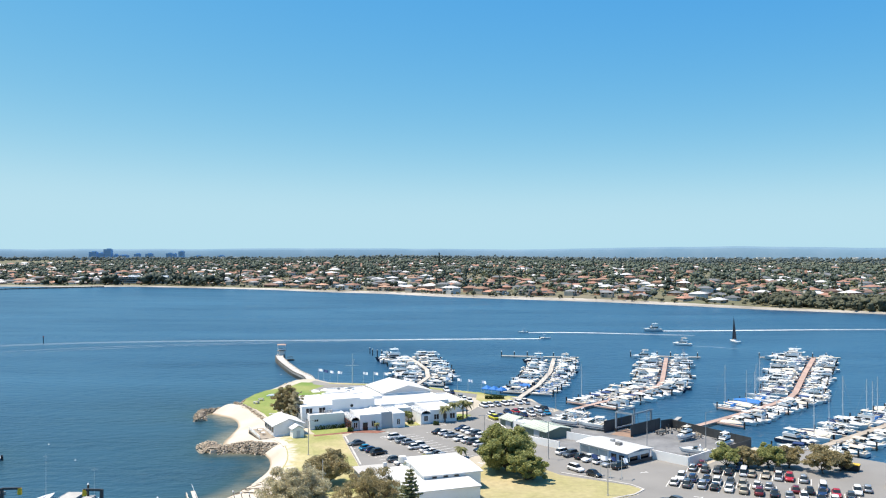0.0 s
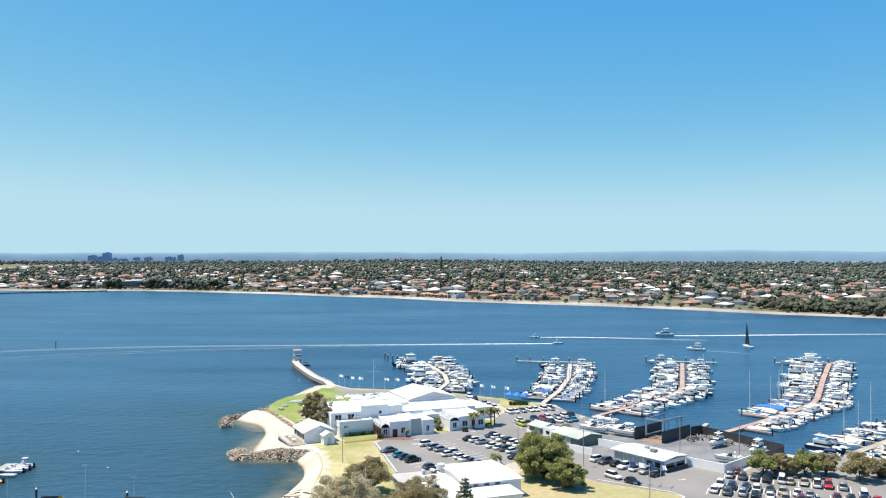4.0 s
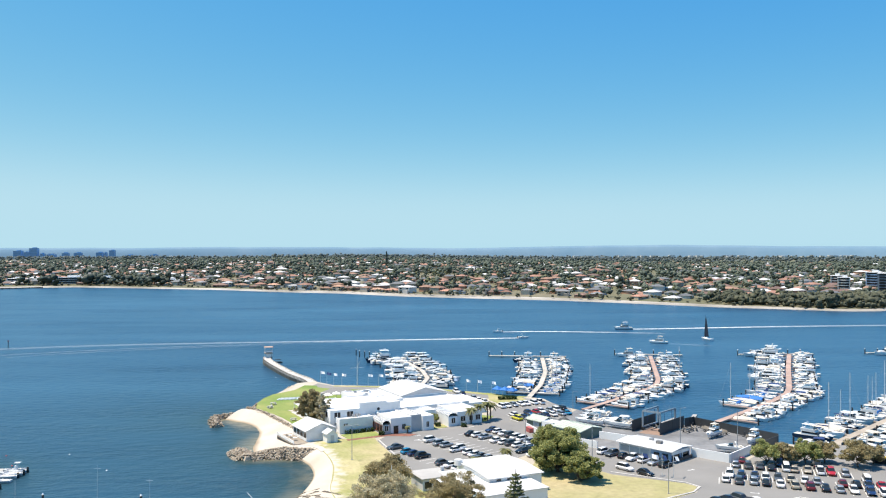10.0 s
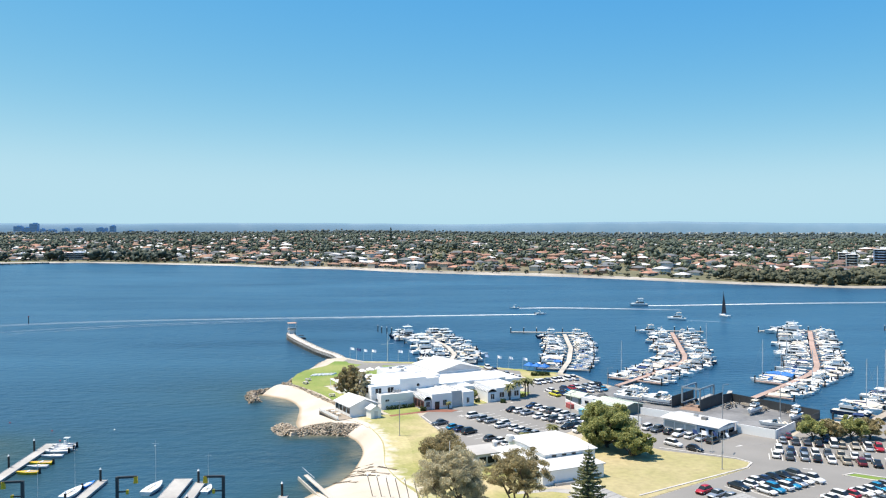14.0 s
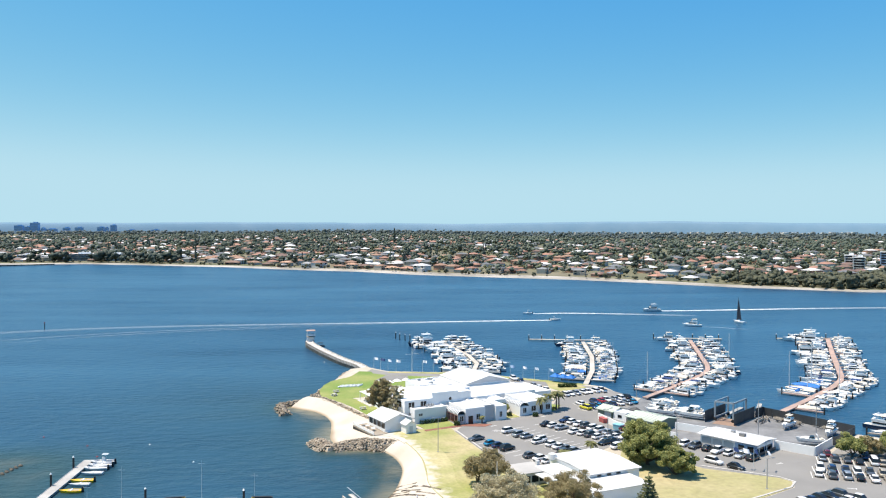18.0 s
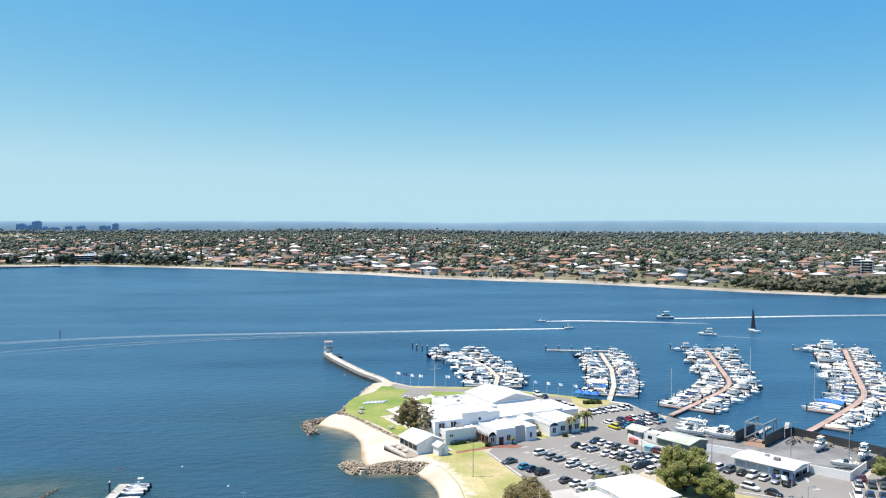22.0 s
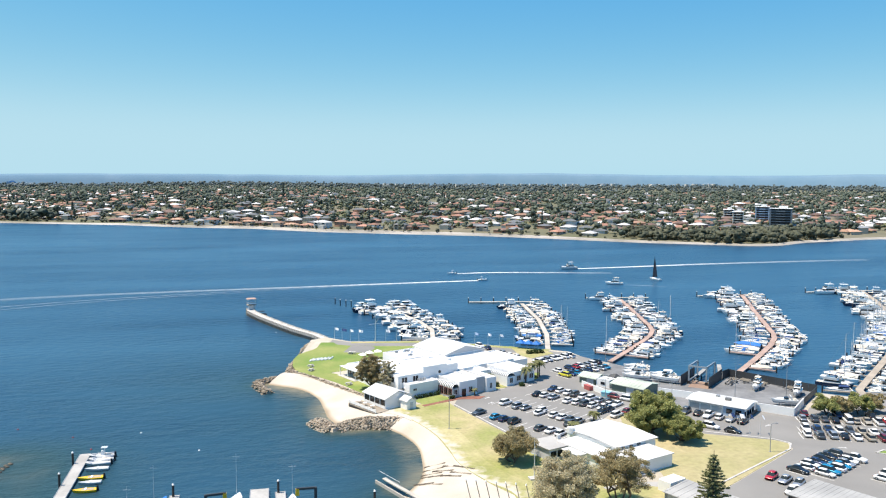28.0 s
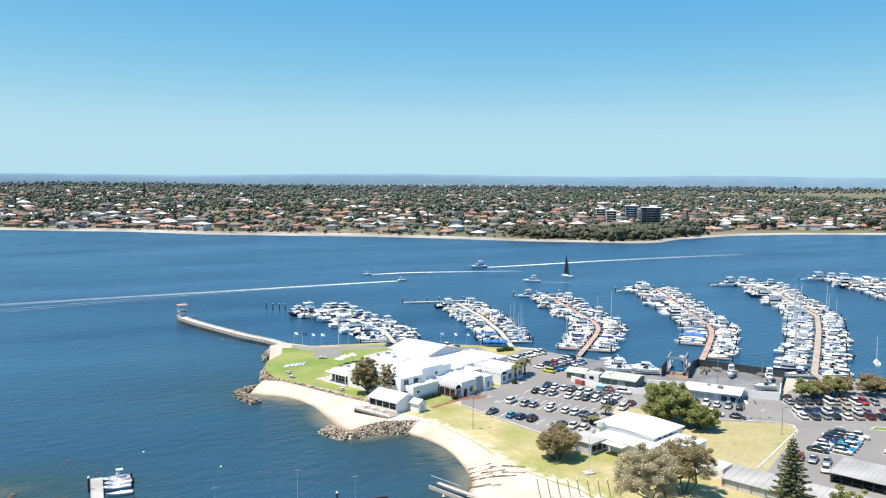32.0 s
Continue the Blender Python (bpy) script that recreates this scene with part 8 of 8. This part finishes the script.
# ---- craft on the river ----
def wake(label, line, w0, w1, name="wake_foam", lo=0.35, hi=0.95, fade=()):
    """A ribbon of foam from the boat backwards; fade: its strength, evenly spaced along the line."""
    m = MATS.get(name)
    if not m:
        m = bpy.data.materials.new(name)
        m.use_nodes = True
        n, l = m.node_tree.nodes, m.node_tree.links
        b = n["Principled BSDF"]
        b.inputs["Base Color"].default_value, b.inputs["Roughness"].default_value = (0.8, 0.84, 0.86, 1), 0.9
        noi, geo, mr = n.new("ShaderNodeTexNoise"), n.new("ShaderNodeNewGeometry"), n.new("ShaderNodeMapRange")
        noi.inputs["Scale"].default_value, noi.inputs["Detail"].default_value = 0.25, 5
        l.new(geo.outputs["Position"], noi.inputs["Vector"])
        mr.inputs[1].default_value, mr.inputs[2].default_value, mr.inputs[3].default_value, mr.inputs[4].default_value = 0.3, 0.6, lo, hi
        l.new(noi.outputs["Fac"], mr.inputs[0])
        att, mul = n.new("ShaderNodeAttribute"), n.new("ShaderNodeMath")
        att.attribute_name, mul.operation = "foam", "MULTIPLY"
        l.new(mr.outputs[0], mul.inputs[0])
        l.new(att.outputs["Fac"], mul.inputs[1])
        l.new(mul.outputs[0], b.inputs["Alpha"])
        MATS[name] = m
    bm = bmesh.new()
    pts = curve_through(line, 12)
    far, near = len(pts) - 1, fade or (1.0, 1.0)
    prev, foam = None, []
    for i, p in enumerate(pts):
        k = i / far
        w = w0 + (w1 - w0) * k
        fo = float(np.interp(k, np.linspace(0, 1, len(near)), near))
        q = []
        for o, z, g in ((0.5, 0.05, 0.0), (0.25, 0.12, 0.85), (0.0, 0.16, 1.0), (-0.25, 0.12, 0.85), (-0.5, 0.05, 0.0)):
            q.append(bm.verts.new((*offset_line(pts, w * o)[i], z)))
            foam.append(fo * g)
        if prev:
            for j in range(4):
                bm.faces.new((prev[j], prev[j + 1], q[j + 1], q[j]))
        prev = q
    ob = solo("boat_wake", bm, m, label, "wake", kind="structure")
    ob.data.attributes.new("foam", "FLOAT", "POINT").data.foreach_set("value", np.array(foam, np.float32))


wake("long white foaming wake behind a speedboat", [(60, 496), (5, 493), (-58, 488), (-124, 484), (-186, 477), (-240, 462), (-290, 436)], 4.5, 13.0, fade=(1.0, 0.8, 0.42, 0.24, 0.17, 0.13, 0.1, 0.08))
wake("pale wave trailing a speedboat's wake", [(30, 491), (-40, 484), (-110, 474), (-180, 455), (-240, 425), (-285, 385)], 2.0, 3.6, "faint_foam", 0.0, 0.2, fade=(0.2, 1.0, 1.0, 0.7, 0.3))
wake("pale wave trailing a speedboat's wake", [(-60, 478), (-120, 466), (-185, 444), (-240, 410)], 2.0, 3.2, "faint_foam", fade=(0.2, 1.0, 0.8, 0.3))
wake("white foaming wake behind a speedboat", [(56, 534), (80, 535), (118, 527), (160, 515)], 4.0, 9.5, fade=(1.0, 1.0, 0.75, 0.35, 0.1))
wake("white foaming wake behind a motor cruiser", [(148, 545), (170, 546), (214, 550), (258, 554), (330, 556), (400, 556)], 5.0, 12.0, fade=(1.0, 0.9, 0.9, 0.7, 0.4, 0.25, 0.1))
wake("short pale wake behind a motor launch", [(141, 458), (152, 451), (166, 441)], 2.4, 4.6, "faint_foam", fade=(1.0, 0.8, 0.2))
dinghy(63, 496.2, 3, 7.0, GREL, "small white speedboat under way on the river", 0, 0, True, True)
dinghy(52.5, 534, 181, 6.5, GREL, "small white speedboat under way on the river", 0, 0, True, True)
berth("fly14", 141, 545, 181, 13, 0, "white flybridge cruiser under way on the river")
berth("fly12", 136, 461, 150, 11, 0, "white motor launch under way on the river")


def dark_sail_yacht():
    ob = thing("racing_yacht", "white racing yacht under a tall black sail", "boat", "", 171, 475, 0, 100)
    L = 11
    part("hull", bmesh_of(hull, L, 3.2, 1.1, 0.2, 1.5), GREL, ob)
    part("coachroof", bmesh_of(cabin, L * 0.05, 1.15, 4, 1.7, 0.4, 0.3, 0.05, 0.2), GREL, ob)
    part("mast", bmesh_of(rod, (1.0, 0, 1), (0.8, 0, 15.4), 0.1, 0.06, 6), CHARCOAL, ob)
    bm = bmesh.new()
    prev = None
    for k in range(9):
        t = k / 8
        z = 2.2 + 13.0 * t
        w = 3.3 * (1 - t) ** 0.75 + 0.15
        q = [bm.verts.new((0.95 - 0.18 * t, 0, z)), bm.verts.new((0.95 - w * 0.45, 0.35 * (1 - t), z - 0.05)), bm.verts.new((0.95 - w, 0.1, z - 0.2 * (1 - t)))]
        if prev:
            bm.faces.new((prev[0], prev[1], q[1], q[0]))
            bm.faces.new((prev[1], prev[2], q[2], q[1]))
        prev = q
    s = part("mainsail", bm, mat("black_sail_cloth", (0.012, 0.016, 0.03), 0.6, var=0.1, scale=0.5), ob, "black mainsail")
    s.modifiers.new("cloth", "SOLIDIFY").thickness = 0.03
    bm = bmesh.new()
    loft(bm, [[(2.6, 0, 1.4), (0.6, 0.3, 1.7), (0.6, 0.36, 1.7)], [(1.1, 0.05, 13), (0.7, 0.05, 13), (0.7, 0.08, 13)]])
    part("jib", bm, mat("black_sail_cloth", (0, 0, 0)), ob, "black headsail")
    part("boom", bmesh_of(rod, (0.95, 0, 2.3), (-3.5, 0.1, 2.3), 0.08, n=5), CHARCOAL, ob)


dark_sail_yacht()
berth("yacht3", 133.5, 218, 44, 7.5, 0, "small sailing yacht swinging on a mooring")


def river_marks():
    ob = thing("channel_pile", "slim red channel marker pile in the river", "channel marker", "", -232, 470, 0, 0)
    part("post", bmesh_of(rod, (0, 0, -3), (0, 0, 3.6), 0.2, n=7), PILE, ob)
    part("topmark", bmesh_of(box, 0, 0, 3.6, 0.6, 0.6, 0.6), RED, ob)
    for k, (x, y, m) in enumerate(((-124, 222, RED), (-118, 211.5, RED), (-108, 222, WHITE), (-93, 205, WHITE), (-139, 232, RED), (-70, 350, WHITE))):
        b = thing("mooring_buoy", "small round mooring buoy on the water", "buoy", "mooring buoys", x, y, 0, 0)
        v, f = ICO2
        o = new("float", array_mesh("float", v * (0.26, 0.26, 0.24), f, m))
        o.parent = b
        part("ring", bmesh_of(rod, (0, 0, 0.3), (0, 0, 0.5), 0.05, n=6), STEEL, b)
    reef = thing("submerged_wall", "low line of dark weedy rocks just above the water", "rocks")
    v, f = ICO1
    weedy = array_mesh("rock", v * (0.9, 0.8, 0.5) * (0.8 + 0.3 * np.random.default_rng(3).random((len(v), 1))), f, mat("dark_weedy_rock", (0.07, 0.06, 0.045), 0.9, var=0.4, scale=3, rand=0.4, color2=(0.16, 0.14, 0.11)))
    for k in range(40):
        q = put(weedy, reef, -134.0 - 0.11 * k + 0.5 * math.sin(k * 2.1), 205.4 - k * 0.55, 0.02, k * 40)
        q.scale = (0.75, 0.6, 0.6)
    j = thing("far_jetty", "long low dark jetty off the far shore", "jetty")
    part("deck", bmesh_of(ribbon, [(-520, 1240), (-560, 1205), (-640, 1140)], 4, 0.8, 2.0), PILE, j)
    for x, y, _ in along([(-520, 1240), (-560, 1205), (-640, 1140)], 9):
        part("post", bmesh_of(rod, (x, y, -2), (x, y, 2.6), 0.4, n=5), PILE, j)


river_marks()
hedge("low_hedge", 17.6, 276.8, GROUND, 6.5, 1.8, 1.2, 2, "dark low hedge on the dry grass verge")
bk = thing("blue_marquee", "bright blue peaked marquee by the sea wall", "marquee", "", 18.0, 285.2, GROUND + 0.06, -37)
for _k in range(3):
    bm = bmesh.new()
    _x = -3.0 + 3.0 * _k
    loft(bm, [[(_x - 1.45, -1.7, 1.7), (_x + 1.45, -1.7, 1.7), (_x + 1.45, 1.7, 1.7), (_x - 1.45, 1.7, 1.7)], [(_x - 1.45, -1.7, 1.95), (_x + 1.45, -1.7, 1.95), (_x + 1.45, 1.7, 1.95), (_x - 1.45, 1.7, 1.95)], [(_x - 0.06, -0.06, 3.0), (_x + 0.06, -0.06, 3.0), (_x + 0.06, 0.06, 3.0), (_x - 0.06, 0.06, 3.0)]])
    part("canopy", bm, BLUE, bk)
    for _y in (-1.6, 1.6):
        part("pole", bmesh_of(rod, (_x, _y, 0), (_x, _y, 1.8), 0.05), STEEL, bk)
skip = thing("skip_bin", "yellow and black skip bin on the quay", "bin", "", 93.5, 186.0, GROUND + 0.03, -35)
part("tub", bmesh_of(box, 0, 0, 0, 3.6, 1.8, 1.4, 0, -0.2, 0), BLACK, skip)
part("lid", bmesh_of(box, 0, 0, 1.4, 4.0, 1.9, 0.12), YELLOW, skip)
